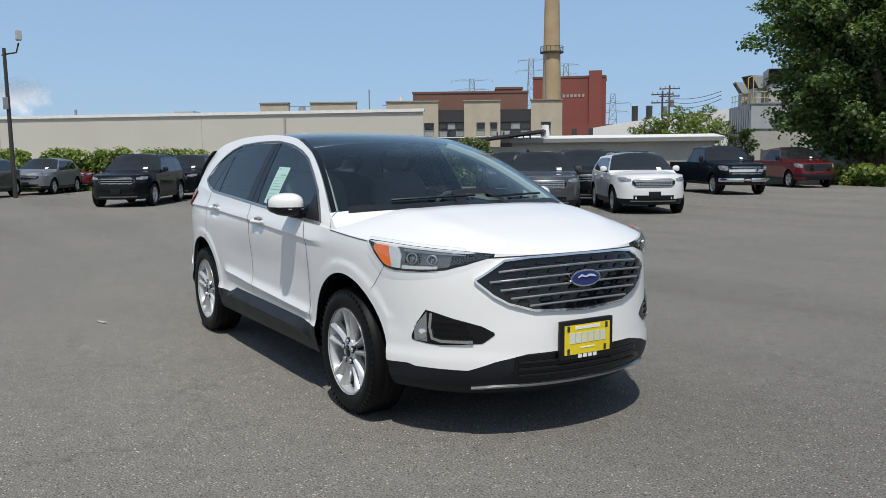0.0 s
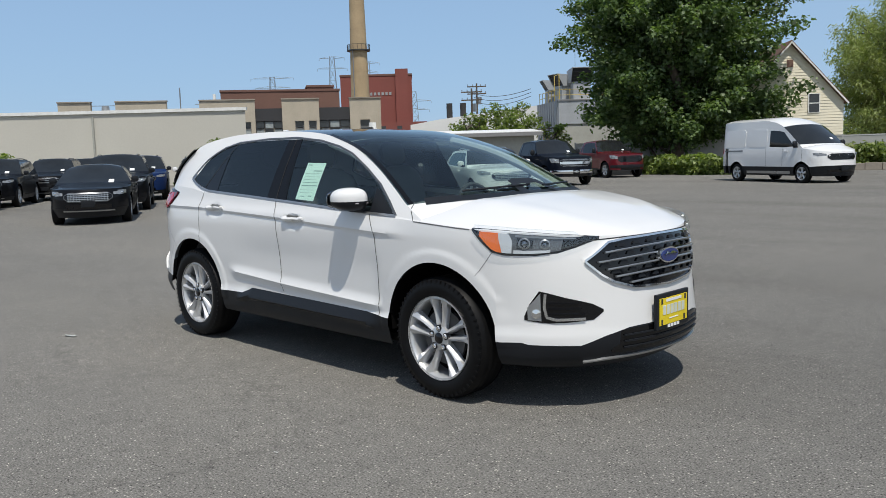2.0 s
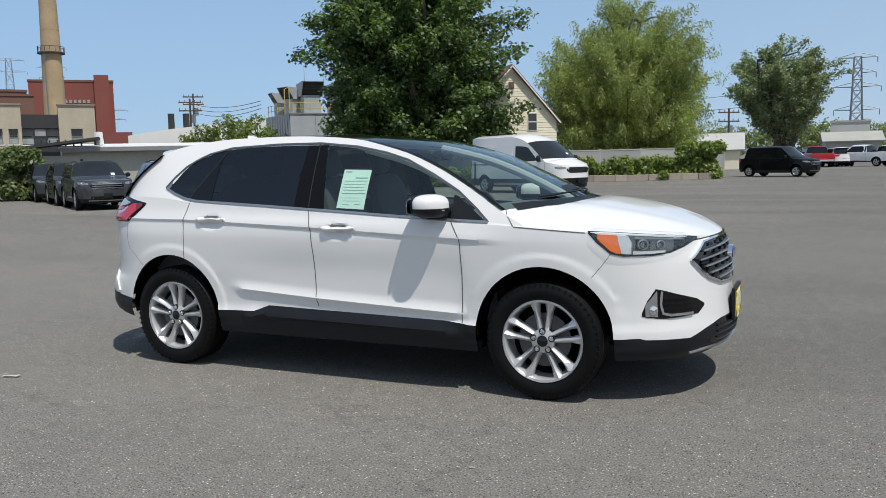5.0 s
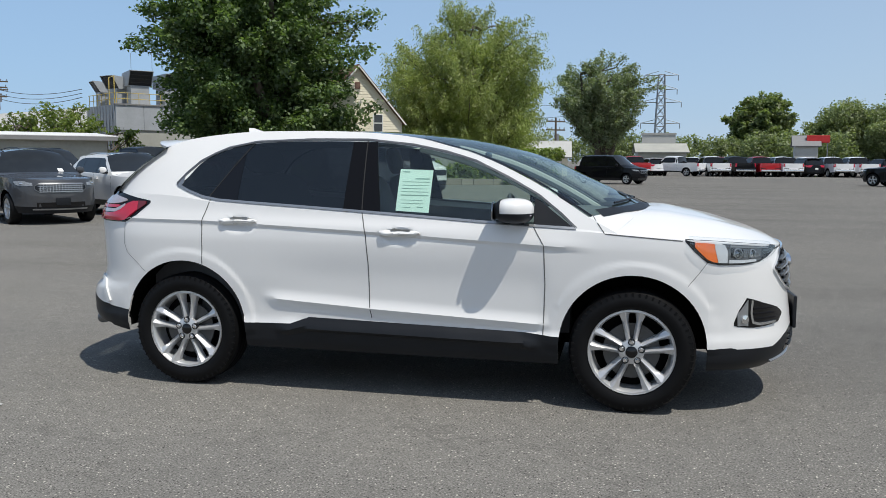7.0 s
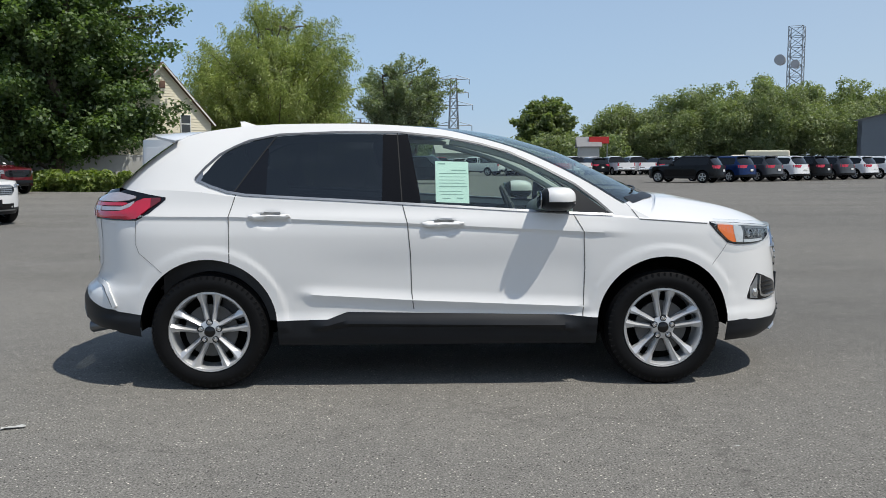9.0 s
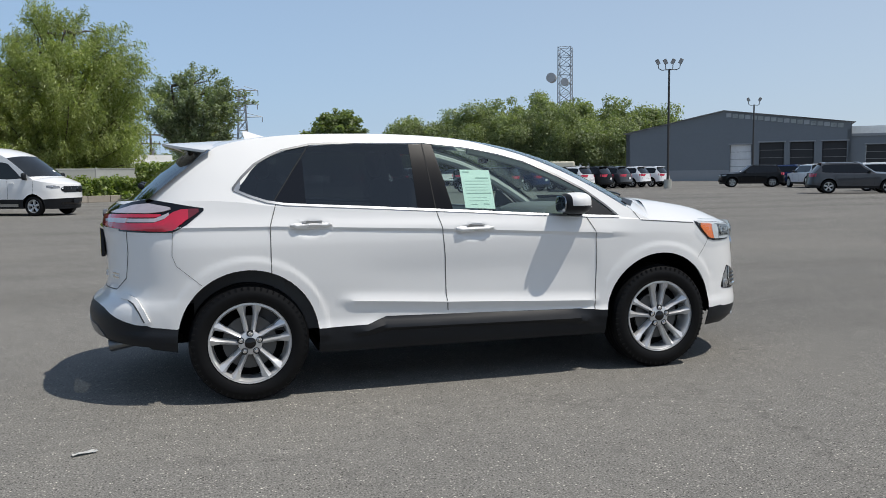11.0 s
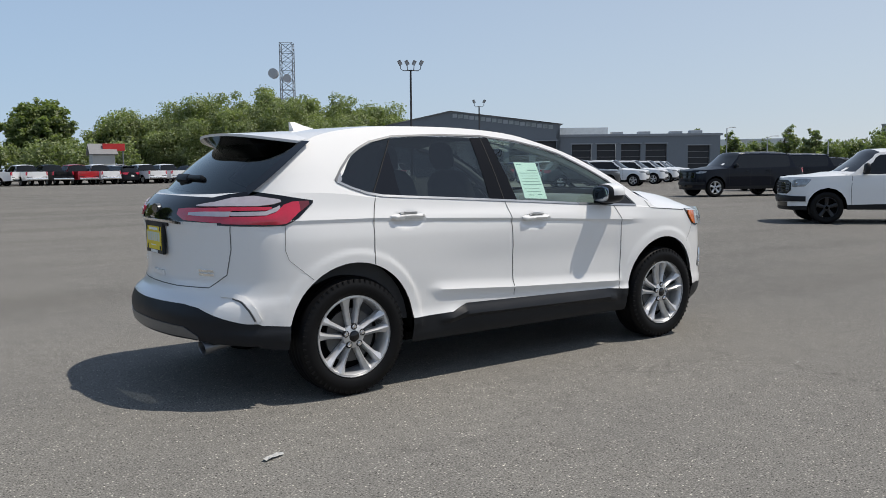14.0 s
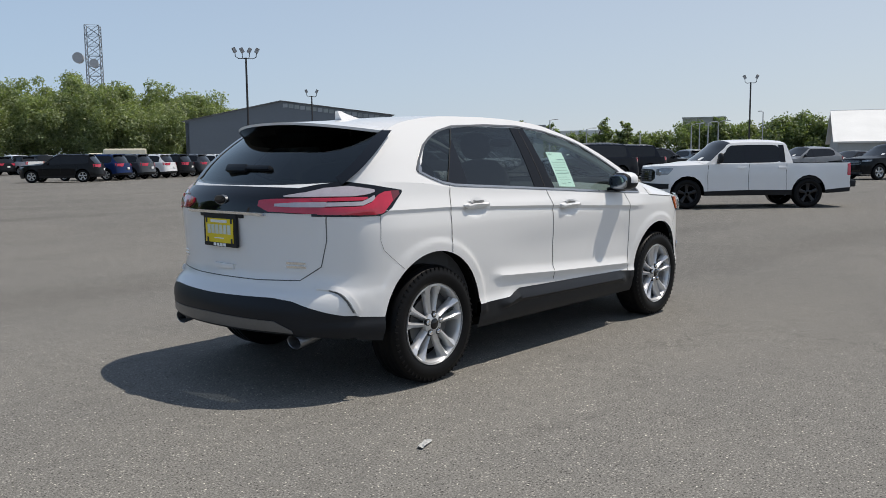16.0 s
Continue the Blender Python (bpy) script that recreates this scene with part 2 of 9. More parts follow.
M = dict(
    asphalt=asphalt_material(),
    white_paint=car_paint("white_car_paint", (0.76, 0.758, 0.748)),
    black_paint=dark_paint("black_car_paint", (0.006, 0.0065, 0.008)),
    grey_paint=car_paint("grey_car_paint", (0.055, 0.058, 0.064), 0.2),
    silver_paint=car_paint("silver_car_paint", (0.20, 0.21, 0.22), 0.4),
    blue_paint=dark_paint("blue_car_paint", (0.010, 0.028, 0.10), 0.2),
    navy_paint=dark_paint("navy_car_paint", (0.004, 0.006, 0.012), 0.0),
    red_paint=car_paint("red_car_paint", (0.12, 0.006, 0.012), 0.2),
    bright_red_paint=car_paint("bright_red_car_paint", (0.38, 0.012, 0.018)),
    pale_paint=car_paint("pale_grey_car_paint", (0.74, 0.75, 0.76)),
    plastic=surface("black_moulded_plastic", (0.012, 0.0135, 0.0165), 0.45, 0, 0.15, 4, 300, 0.0006, 0, 0.25),
    gloss_black=surface("gloss_black", (0.004, 0.004, 0.005), 0.06, 0, 0.05, 2, 200, 0, 0, 0.5, rough_vary=0.02),
    pillar_black=surface("pillar_black", (0.006, 0.006, 0.007), 0.2, 0, 0.05, 2, 200, 0, 0, 0.18, rough_vary=0.02),
    dim_mirror=surface("tinted_mirror", (0.30, 0.32, 0.34), 0.04, 1.0, 0.02, 2, 100, rough_vary=0.01),
    rubber=surface("tyre_rubber", (0.006, 0.006, 0.0065), 0.5, 0, 0.25, 6, 80, 0.001, 0, 0.14),
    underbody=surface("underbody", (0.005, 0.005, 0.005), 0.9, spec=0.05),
    alloy=surface("alloy", (0.60, 0.605, 0.61), 0.30, 0.55, 0.05, 3, 200),
    dark_alloy=surface("black_alloy", (0.02, 0.02, 0.022), 0.35, 0.3),
    steel=surface("brushed_steel", (0.10, 0.10, 0.10), 0.45, 0.7),
    chrome=surface("chrome", (0.82, 0.83, 0.84), 0.08, 1.0, 0.02, 2, 100, rough_vary=0.02),
    satin=surface("satin_silver_trim", (0.40, 0.41, 0.42), 0.3, 0.8),
    dark_satin=surface("dark_satin_trim", (0.16, 0.165, 0.17), 0.35, 0.7),
    clear_glass=thin_glass("clear_window_glass", (0.78, 0.88, 0.83), 0.02, 1.5),
    shield_glass=thin_glass("windscreen_glass", (0.74, 0.85, 0.81), 0.03, 1.5),
    dark_glass=thin_glass("privacy_glass", (0.115, 0.128, 0.132)),
    far_glass=surface("dark_car_glass", (0.006, 0.007, 0.008), 0.04, 0, 0.1, 2, 50, 0, 0.0, 0.45, rough_vary=0.015),
    far_screen=surface("car_windscreen", (0.016, 0.018, 0.019), 0.04, 0, 0.35, 2.5, 6, 0, 0.0, 0.55, rough_vary=0.015),
    far_lamp=surface("parked_car_headlight", (0.26, 0.27, 0.28), 0.1, 0.3, 0.6, 9, 40, 0, 0.5, rough_vary=0.03),
    lamp_glass=thin_glass("lamp_lens", (0.92, 0.94, 0.95)),
    red_lens=surface("red_lamp_lens", (0.50, 0.016, 0.045), 0.12, 0, 0.15, 12, 90, 0, 0.8, rough_vary=0.03),
    dark_red_lens=surface("dark_red_lamp_lens", (0.14, 0.012, 0.018), 0.15, 0, 0.15, 12, 90, 0, 0.8, rough_vary=0.03),
    grey_lens=surface("clear_lamp_band", (0.50, 0.45, 0.47), 0.15, 0.3, 0.15, 15, 90, 0, 0.8, rough_vary=0.03),
    strip_lens=surface("white_lamp_strip", (0.66, 0.68, 0.70), 0.2, 0.1, 0.1, 12, 90, 0, 0.6, rough_vary=0.03),
    amber_lens=surface("amber_lamp_lens", (0.92, 0.17, 0.010), 0.15, 0, 0.1, 12, 90, 0, 0.6, rough_vary=0.03),
    seam=surface("panel_gap", (0.02, 0.02, 0.02), 0.9),
    seam_soft=surface("panel_gap_shaded", (0.12, 0.12, 0.12), 0.9),
    dash=surface("dashboard_top", (0.16, 0.16, 0.155), 0.7, 0, 0.2, 5, 120, 0.001),
    cabin=surface("dark_cabin_trim", (0.06, 0.06, 0.062), 0.75, 0, 0.2, 5, 120, 0.001),
    seat_cloth=surface("black_seat_cloth", (0.07, 0.07, 0.072), 0.9, 0, 0.2, 5, 200, 0.001),
    headliner=surface("grey_headliner", (0.50, 0.50, 0.48), 0.95),
    plate_yellow=surface("yellow_plate_card", (0.78, 0.60, 0.02), 0.45),
    plate_print=surface("pale_print", (0.62, 0.66, 0.58), 0.6),
    ink=surface("dark_print", (0.03, 0.03, 0.035), 0.6),
    badge_blue=surface("blue_badge", (0.012, 0.03, 0.16), 0.15, 0, 0.05, 5, 50, 0, 0.8),
    sticker=surface("green_white_paper", (0.76, 0.90, 0.84), 0.7, 0, 0.03),
    sticker_print=surface("grey_green_print", (0.30, 0.42, 0.38), 0.7),
    white_card=surface("white_paper", (0.82, 0.82, 0.80), 0.7),
    beige_render=surface("beige_painted_wall", (0.52, 0.50, 0.44), 0.85, 0, 0.06, 0.25, 8, 0.004),
    coping=surface("white_coping", (0.75, 0.75, 0.72), 0.7),
    tan_brick=surface("tan_brick", (0.45, 0.395, 0.31), 0.9, 0, 0.16, 0.7, 9, 0.004),
    brown_brick=surface("brown_brick", (0.16, 0.085, 0.065), 0.9, 0, 0.15, 0.4, 6),
    red_brick=surface("red_brick", (0.215, 0.068, 0.055), 0.9, 0, 0.10, 0.2, 5),
    stack_brick=surface("stack_brick", (0.40, 0.30, 0.18), 0.9, 0, 0.18, 0.5, 5),
    dark_panel=surface("dark_cladding", (0.035, 0.035, 0.038), 0.7),
    window_dark=surface("dark_pane", (0.03, 0.035, 0.04), 0.08, 0, 0.4, 1.5, 20, 0, 0.3, rough_vary=0.03),
    window_pale=surface("pale_blind_pane", (0.30, 0.33, 0.33), 0.3, 0, 0.3, 1.5, 20),
    frame_grey=surface("grey_frame", (0.22, 0.22, 0.22), 0.6),
    shed_wall=surface("grey_shed_wall", (0.38, 0.38, 0.34), 0.9, 0, 0.15, 0.6, 6),
    white_roof=surface("white_roof_sheet", (0.72, 0.72, 0.70), 0.6, 0, 0.08, 0.5, 8),
    pale_metal=surface("weathered_pale_sheet_metal", (0.40, 0.42, 0.44), 0.5, 0.15, 0.16, 0.8, 9),
    galvanised=surface("galvanised_sheet", (0.36, 0.38, 0.40), 0.45, 0.35, 0.14, 0.6, 10),
    yellow_steel=surface("yellow_rail", (0.55, 0.42, 0.12), 0.6),
    siding=surface("cream_siding", (0.80, 0.74, 0.58), 0.8, 0, 0.05, 0.8, 10),
    shingle=surface("brown_shingle", (0.17, 0.10, 0.075), 0.9, 0, 0.2, 1.5, 12),
    fence_panel=surface("grey_fence_panel", (0.44, 0.44, 0.42), 0.8, 0, 0.10, 0.6, 8, per_object=0.2),
    stone=surface("planter_stone", (0.33, 0.29, 0.24), 0.9, 0, 0.2, 1.0, 8, 0.01, per_object=0.25),
    soil=surface("soil", (0.10, 0.075, 0.05), 0.95, 0, 0.3, 2, 12, 0.02),
    bark=surface("bark", (0.10, 0.08, 0.06), 0.95, 0, 0.3, 3, 25, 0.02),
    leaf_dark=leaf_material("dark_leaves", (0.052, 0.096, 0.036), (0.190, 0.270, 0.105)),
    leaf_willow=leaf_material("willow_leaves", (0.215, 0.265, 0.090), (0.400, 0.440, 0.190)),
    leaf_mid=leaf_material("mid_green_leaves", (0.120, 0.165, 0.070), (0.250, 0.295, 0.135)),
    # leaf_far: distance haze is put into these paler leaf colours
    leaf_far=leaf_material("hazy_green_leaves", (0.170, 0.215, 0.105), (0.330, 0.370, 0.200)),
    leaf_grey=leaf_material("grey_green_leaves", (0.150, 0.195, 0.115), (0.330, 0.370, 0.250)),
    leaf_bright=leaf_material("bright_green_leaves", (0.110, 0.170, 0.036), (0.300, 0.360, 0.100)),
    steel_grey=surface("galvanised_steel", (0.26, 0.28, 0.30), 0.5, 0.5),
    pole_dark=surface("dark_bronze_pole", (0.035, 0.033, 0.032), 0.6),
    lamp_face=surface("lamp_head_face", (0.40, 0.41, 0.42), 0.4),
    slate_wall=surface("slate_blue_metal_wall", (0.165, 0.185, 0.205), 0.55, 0.1, 0.06, 0.3, 4),
    slate_low=surface("grey_block_wall", (0.27, 0.285, 0.30), 0.8, 0, 0.06, 0.5, 6),
    door_white=surface("white_roller_door", (0.68, 0.69, 0.70), 0.6),
    # near-black colour that stands for the shade inside bays and intake hoods
    near_black=surface("dark_bay_interior", (0.022, 0.023, 0.026), 0.6),
    red_sign=surface("red_awning", (0.55, 0.03, 0.03), 0.6),
    bin_blue=surface("blue_wire_mesh", (0.03, 0.09, 0.22), 0.5),
    litter=surface("crumpled_white_bag", (0.44, 0.44, 0.42), 0.8),
    wire=surface("cable", (0.06, 0.06, 0.065), 0.8),
)

# ---- helpers for meshes ----
def part(name, bm, material, parent=None, label="", smooth=False):
    """Links a bmesh as one mesh object under a thing or a part."""
    me = bpy.data.meshes.new(name)
    bm.normal_update()
    bm.to_mesh(me)
    bm.free()
    for m in (material if isinstance(material, (list, tuple)) else [material]):
        me.materials.append(m)
    if smooth:
        me.shade_smooth()
        if smooth is not True:
            me.set_sharp_from_angle(angle=radians(smooth))
    ob = new(name, me)
    if parent is not None:
        ob.parent = parent
    if label:
        ob["label"] = label
    return ob


def box_bm(size, at=(0, 0, 0), bevel=0.0, bm=None, turn=None):
    own = bm is None
    bm = bm or bmesh.new()
    m = Matrix.Translation(at) @ (turn or Matrix()) @ Matrix.Diagonal((*size, 1))
    vs = bmesh.ops.create_cube(bm, size=1.0, matrix=m)["verts"]
    if bevel:
        es = {e for v in vs for e in v.link_edges}
        bmesh.ops.bevel(bm, geom=list(es), offset=bevel, segments=2, affect='EDGES', profile=0.6)
    return bm


def rod_bm(a, b, r0, r1=None, seg=8, bm=None, caps=True):
    bm = bm or bmesh.new()
    a, b = Vector(a), Vector(b)
    d = b - a
    m = Matrix.Translation((a + b) / 2) @ d.to_track_quat('Z', 'Y').to_matrix().to_4x4()
    bmesh.ops.create_cone(bm, cap_ends=caps, segments=seg, radius1=r0, radius2=r0 if r1 is None else r1, depth=d.length, matrix=m)
    return bm


def ribbon_bm(pts, width, up, bm=None, lift=0.0):
    """A flat strip along points; up gives the face's normal at each."""
    bm = bm or bmesh.new()
    pts = [Vector(p) for p in pts]
    rows = []
    for i, p in enumerate(pts):
        d = (pts[min(i + 1, len(pts) - 1)] - pts[max(i - 1, 0)]).normalized()
        u = Vector(up[i]) if isinstance(up, list) else Vector(up)
        s = d.cross(u).normalized() * width / 2
        rows.append((bm.verts.new(p - s + u * lift), bm.verts.new(p + s + u * lift)))
    for (a, b), (c, d) in zip(rows, rows[1:]):
        bm.faces.new((a, b, d, c))
    return bm


def tube_bm(pts, r, seg=6, bm=None):
    """One continuous tube along points."""
    bm = bm or bmesh.new()
    pts = [Vector(p) for p in pts]
    shut = len(pts) > 3 and (pts[0] - pts[-1]).length < 1e-6
    if shut:
        pts = pts[:-1]
    n = len(pts)
    rings = []
    for i, p in enumerate(pts):
        d = (pts[(i + 1) % n] - pts[i - 1]) if shut else (pts[min(i + 1, n - 1)] - pts[max(i - 1, 0)])
        side = d.cross(Vector((0, 0, 1)))
        side = side.normalized() if side.length > 1e-6 else Vector((1, 0, 0))
        up = side.cross(d).normalized()
        rings.append([bm.verts.new(p + (side * math.cos(2 * math.pi * k / seg) + up * math.sin(2 * math.pi * k / seg)) * r) for k in range(seg)])
    for a, b in list(zip(rings, rings[1:])) + ([(rings[-1], rings[0])] if shut else []):
        for k in range(seg):
            bm.faces.new((a[k], a[(k + 1) % seg], b[(k + 1) % seg], b[k]))
    if not shut:
        bm.faces.new(rings[0][::-1])
        bm.faces.new(rings[-1])
    bmesh.ops.recalc_face_normals(bm, faces=bm.faces)
    return bm


def lathe_bm(profile, seg, axis='Y', bm=None, closed=False):
    """Turns (radius, along) points round the axis y through the origin."""
    bm = bm or bmesh.new()
    rings = []
    for i in range(seg):
        a = 2 * math.pi * i / seg
        rings.append([bm.verts.new((r * math.cos(a), h, r * math.sin(a))) for r, h in profile])
    for i in range(seg):
        p, q = rings[i], rings[(i + 1) % seg]
        for j in range(len(profile) - (0 if closed else 1)):
            k = (j + 1) % len(profile)
            bm.faces.new((p[j], q[j], q[k], p[k]))
    return bm


def hermite(pts, x):
    """A smooth curve y(x) through points sorted by x."""
    if x <= pts[0][0]:
        return pts[0][1]
    if x >= pts[-1][0]:
        return pts[-1][1]
    n = len(pts)
    for i in range(n - 1):
        if x <= pts[i + 1][0]:
            break

    def slope(k):
        if k <= 0 or k >= n - 1:
            j = 0 if k <= 0 else n - 2
            return (pts[j + 1][1] - pts[j][1]) / (pts[j + 1][0] - pts[j][0])
        a = (pts[k][1] - pts[k - 1][1]) / (pts[k][0] - pts[k - 1][0])
        b = (pts[k + 1][1] - pts[k][1]) / (pts[k + 1][0] - pts[k][0])
        return 0.0 if a * b <= 0 else 2 * a * b / (a + b)
    h = pts[i + 1][0] - pts[i][0]
    t = (x - pts[i][0]) / h
    m0, m1 = slope(i) * h, slope(i + 1) * h
    return (2 * t**3 - 3 * t * t + 1) * pts[i][1] + (t**3 - 2 * t * t + t) * m0 + (3 * t * t - 2 * t**3) * pts[i + 1][1] + (t**3 - t * t) * m1


def linear(pts, x):
    return float(np.interp(x, [p[0] for p in pts], [p[1] for p in pts]))


def smooth01(t):
    t = min(1.0, max(0.0, t))
    return t * t * (3 - 2 * t)


def outward(bm):
    """Turns each face away from the car's middle line."""
    bm.normal_update()
    flip = [f for f in bm.faces if f.normal.dot(f.calc_center_median() - Vector((f.calc_center_median().x * 0.8, 0, 0.7))) < 0]
    bmesh.ops.reverse_faces(bm, faces=flip)


class CarShape:
    """A car's skin: a tub of plan outlines from sill to belt, a greenhouse lofted through stations, and a bonnet."""

    def __init__(s, spec, fine=1.0):
        s.p, s.fine = spec, fine
        s.cols = s.columns()
        s.shell = bmesh.new()

    def columns(s):
        p = s.p
        r = p["arch"]
        front, rear = p["wf"] + r + 0.14, p["wr"] - r - 0.14
        s.front, s.rear = front, rear
        xs = set()
        step = p.get("col_step", 0.085 / s.fine)
        x = rear
        while x < front:
            if all(abs(x - w) > r + 0.02 for w in (p["wf"], p["wr"])):
                xs.add(round(x, 4))
            x += step
        xs |= {front, rear}
        na = p.get("arch_n", max(8, int(12 * s.fine)))
        for w in (p["wf"], p["wr"]):
            for k in range(na + 1):
                xs.add(round(w + r * math.cos(math.pi * k / na), 5))
            xs |= {round(w - r - 0.0015, 5), round(w + r + 0.0015, 5)}
        for x in p.get("extra_x", ()):
            xs.add(x)
        cols = [("x", x) for x in sorted(xs, reverse=True)]
        nf = p.get("end_n", max(6, int(11 * s.fine)))
        f = [("f", 1 - (1 - k / nf)**2) for k in range(nf, 0, -1)]
        q = [("r", 1 - (1 - k / nf)**2) for k in range(1, nf + 1)]
        return f + cols + q

    def width(s, x, z):
        p = s.p
        w = hermite(p["W"], z)
        if "swell" in p:
            w += p["swell"](x, z)
        for c in (p["wf"], p["wr"]):
            d = math.hypot(x - c, z - p["hub"]) - p["arch"]
            if "lip" in p:
                w += p["lip"] * (1 - smooth01((d - 0.056) / 0.024)) if z > p["hub"] - 0.02 else 0.0
                continue
            w += p.get("flare", 0.012) * (1 - smooth01(d / 0.09)) if z > p["hub"] - 0.1 else 0.0
        return w

    def place(s, col, z):
        p = s.p
        kind, v = col
        xf, xr = hermite(p["XF"], z), hermite(p["XR"], z)
        if kind == "x":
            x = v
        elif kind == "f":
            x = s.front + (xf - s.front) * v
        else:
            x = s.rear + (xr - s.rear) * v
        w = s.width(x, z)
        if x > p["xsf"]:
            t = min(1.0, (x - p["xsf"]) / (xf - p["xsf"]))
            w *= max(0.0, 1 - t**p["nf"])**p.get("mf", 0.5)
        elif x < p["xsr"]:
            t = min(1.0, (x - p["xsr"]) / (xr - p["xsr"]))
            w *= max(0.0, 1 - t**p["nr"])**p.get("mr", 0.5)
        if kind != "x" and v == 1.0:
            w = 0.0
        return x, w

    def top(s, col):
        p = s.p
        x, _ = s.place(col, p["frontz"] if col[0] == "f" else p["rearz"] if col[0] == "r" else 1.0)
        return hermite(p["top"], x)

    def line(s, col, key, default):
        p = s.p
        kind, v = col
        if kind == "x":
            return linear(p[key], v) if key in p else default
        y = s.place(col, 0.5)[1]
        e = p.get(key + ("_f" if kind == "f" else "_r"))
        return linear(e, y) if e else (linear(p[key], s.place(col, 0.5)[0]) if key in p else default)

    def arch_low(s, col):
        p = s.p
        if col[0] == "x":
            for c in (p["wf"], p["wr"]):
                d = abs(col[1] - c)
                if d <= p["arch"] + 1e-4:
                    return p["hub"] + math.sqrt(max(0.0, p["arch"]**2 - d * d))
        return None

    def tub(s):
        """Two meshes: the lower cladding and the painted body."""
        p = s.p
        subs = p.get("rows", (3, 2, 8, 4))
        subs = [max(1, round(k * s.fine)) for k in subs]
        grid = []
        for col in s.cols:
            a = [s.line(col, "low", 0.26), s.line(col, "clad", 0.45), s.line(col, "rocker", 0.56), s.line(col, "shoulder", 1.0)]
            t = s.top(col)
            if "undercut" in p:
                a.insert(3, a[3] - p["undercut"])
            a = [min(v, t - 0.01 * (len(a) - i)) for i, v in enumerate(a)] + [t]
            zs = [a[0]]
            for i, k in enumerate(subs):
                zs += [a[i] + (a[i + 1] - a[i]) * j / k for j in range(1, k + 1)]
            lo = s.arch_low(col)
            if lo is not None:
                zs = [max(z, lo) for z in zs]
            grid.append([(*s.place(col, z), z) for z in zs])
        out = [bmesh.new(), bmesh.new()]
        n0 = subs[0]
        for side in (1, -1):
            for g, h in zip(grid, grid[1:]):
                for j in range(len(g) - 1):
                    q = [g[j], h[j], h[j + 1], g[j + 1]]
                    if g[j + 1][2] - g[j][2] < 1e-5 and h[j + 1][2] - h[j][2] < 1e-5:
                        continue
                    for bm in (out[0 if j < n0 else 1], s.shell):
                        vs = [bm.verts.new((x, y * side, z)) for x, y, z in (q if side < 0 else q[::-1])]
                        bm.faces.new(vs)
        for bm in out:
            bmesh.ops.remove_doubles(bm, verts=bm.verts, dist=2e-4)
            bmesh.ops.dissolve_degenerate(bm, edges=bm.edges, dist=1e-5)
            outward(bm)
        s.edge = [(g[-1][0], g[-1][1], g[-1][2]) for g in grid]
        return out

    def belt(s, x):
        z = hermite(s.p["top"], x)
        return z, s.place(("x", x), z)[1]

    def side_y(s, x, z):
        zb, yb = s.belt(x)
        d = max(0.0, z - zb)
        k1, k2 = s.p.get("lean", (0.42, 0.25))
        return yb - s.p.get("inset", 0.004) - k1 * d - k2 * d * d

    def greenhouse(s):
        """Meshes by tag: side strips and top, lofted through the stations."""
        p = s.p
        st = p["stations"]
        n = max(2, round(p.get("loft", 4) * s.fine))
        keys = ("belt", "wbot", "wtop", "rail", "ctr")
        rows = []
        for i in range(len(st) - 1):
            for j in range(n):
                rows.append((i, i + j / n))
        rows.append((len(st) - 2, len(st) - 1.0))

        def at(key, u):
            c = [q[key] for q in st]
            k = min(int(u), len(c) - 2)
            t = u - k

            def comp(a):
                p0, p1, p2, p3 = c[max(k - 1, 0)][a], c[k][a], c[k + 1][a], c[min(k + 2, len(c) - 1)][a]
                m1 = 0.0 if (p1 - p0) * (p2 - p1) < 0 else (p2 - p0) / 2
                m2 = 0.0 if (p2 - p1) * (p3 - p2) < 0 else (p3 - p1) / 2
                lim = abs(p2 - p1) * 2.5
                m1, m2 = max(-lim, min(lim, m1)), max(-lim, min(lim, m2))
                return (2 * t**3 - 3 * t * t + 1) * p1 + (t**3 - 2 * t * t + t) * m1 + (3 * t * t - 2 * t**3) * p2 + (t**3 - t * t) * m2
            return comp(0), comp(1)
        nt = max(4, round(7 * s.fine))
        profile = []
        for i, u in rows:
            bx = at("belt", u)[0]
            zb, yb = s.belt(bx)
            pts = [(bx, yb, zb)]
            prev = (bx, zb)
            for key, m in (("wbot", 1), ("wtop", max(3, round(4 * s.fine))), ("rail", 2)):
                x1, z1 = at(key, u)
                for k in range(1, m + 1):
                    x, z = prev[0] + (x1 - prev[0]) * k / m, prev[1] + (z1 - prev[1]) * k / m
                    pts.append((x, s.side_y(x, z), z))
                prev = (x1, z1)
            side_n = len(pts)
            xr, yr, zr = pts[-1]
            xc, zc = at("ctr", u)
            for k in range(1, nt + 1):
                f = 1 - k / nt
                e = 1 - f**p.get("crown", 2.3)
                pts.append((xr + (xc - xr) * (1 - f * f), yr * f, zr + (zc - zr) * e))
            profile.append((i, pts, side_n))
        s.profile = profile
        nb, ng = 1, max(3, round(4 * s.fine))
        tags = {}
        for (i, a, sn), (_, b, _) in zip(profile, profile[1:]):
            side_tag, top_tag = st[i].get("side", "b"), st[i].get("roof", "r")
            for j in range(len(a) - 1):
                if j >= sn - 1:
                    tag = top_tag
                elif nb <= j < nb + ng:
                    tag = side_tag
                else:
                    tag = "b"
                tag = "r" if tag == "b" else tag
                for side in (1, -1):
                    q = [a[j], b[j], b[j + 1], a[j + 1]]
                    key = tag + ("L" if side > 0 else "R") if j < sn - 1 and tag not in "r" else tag
                    for bm in (tags.setdefault(key, bmesh.new()), s.shell):
                        vs = [bm.verts.new((x, y * side, z)) for x, y, z in (q if side < 0 else q[::-1])]
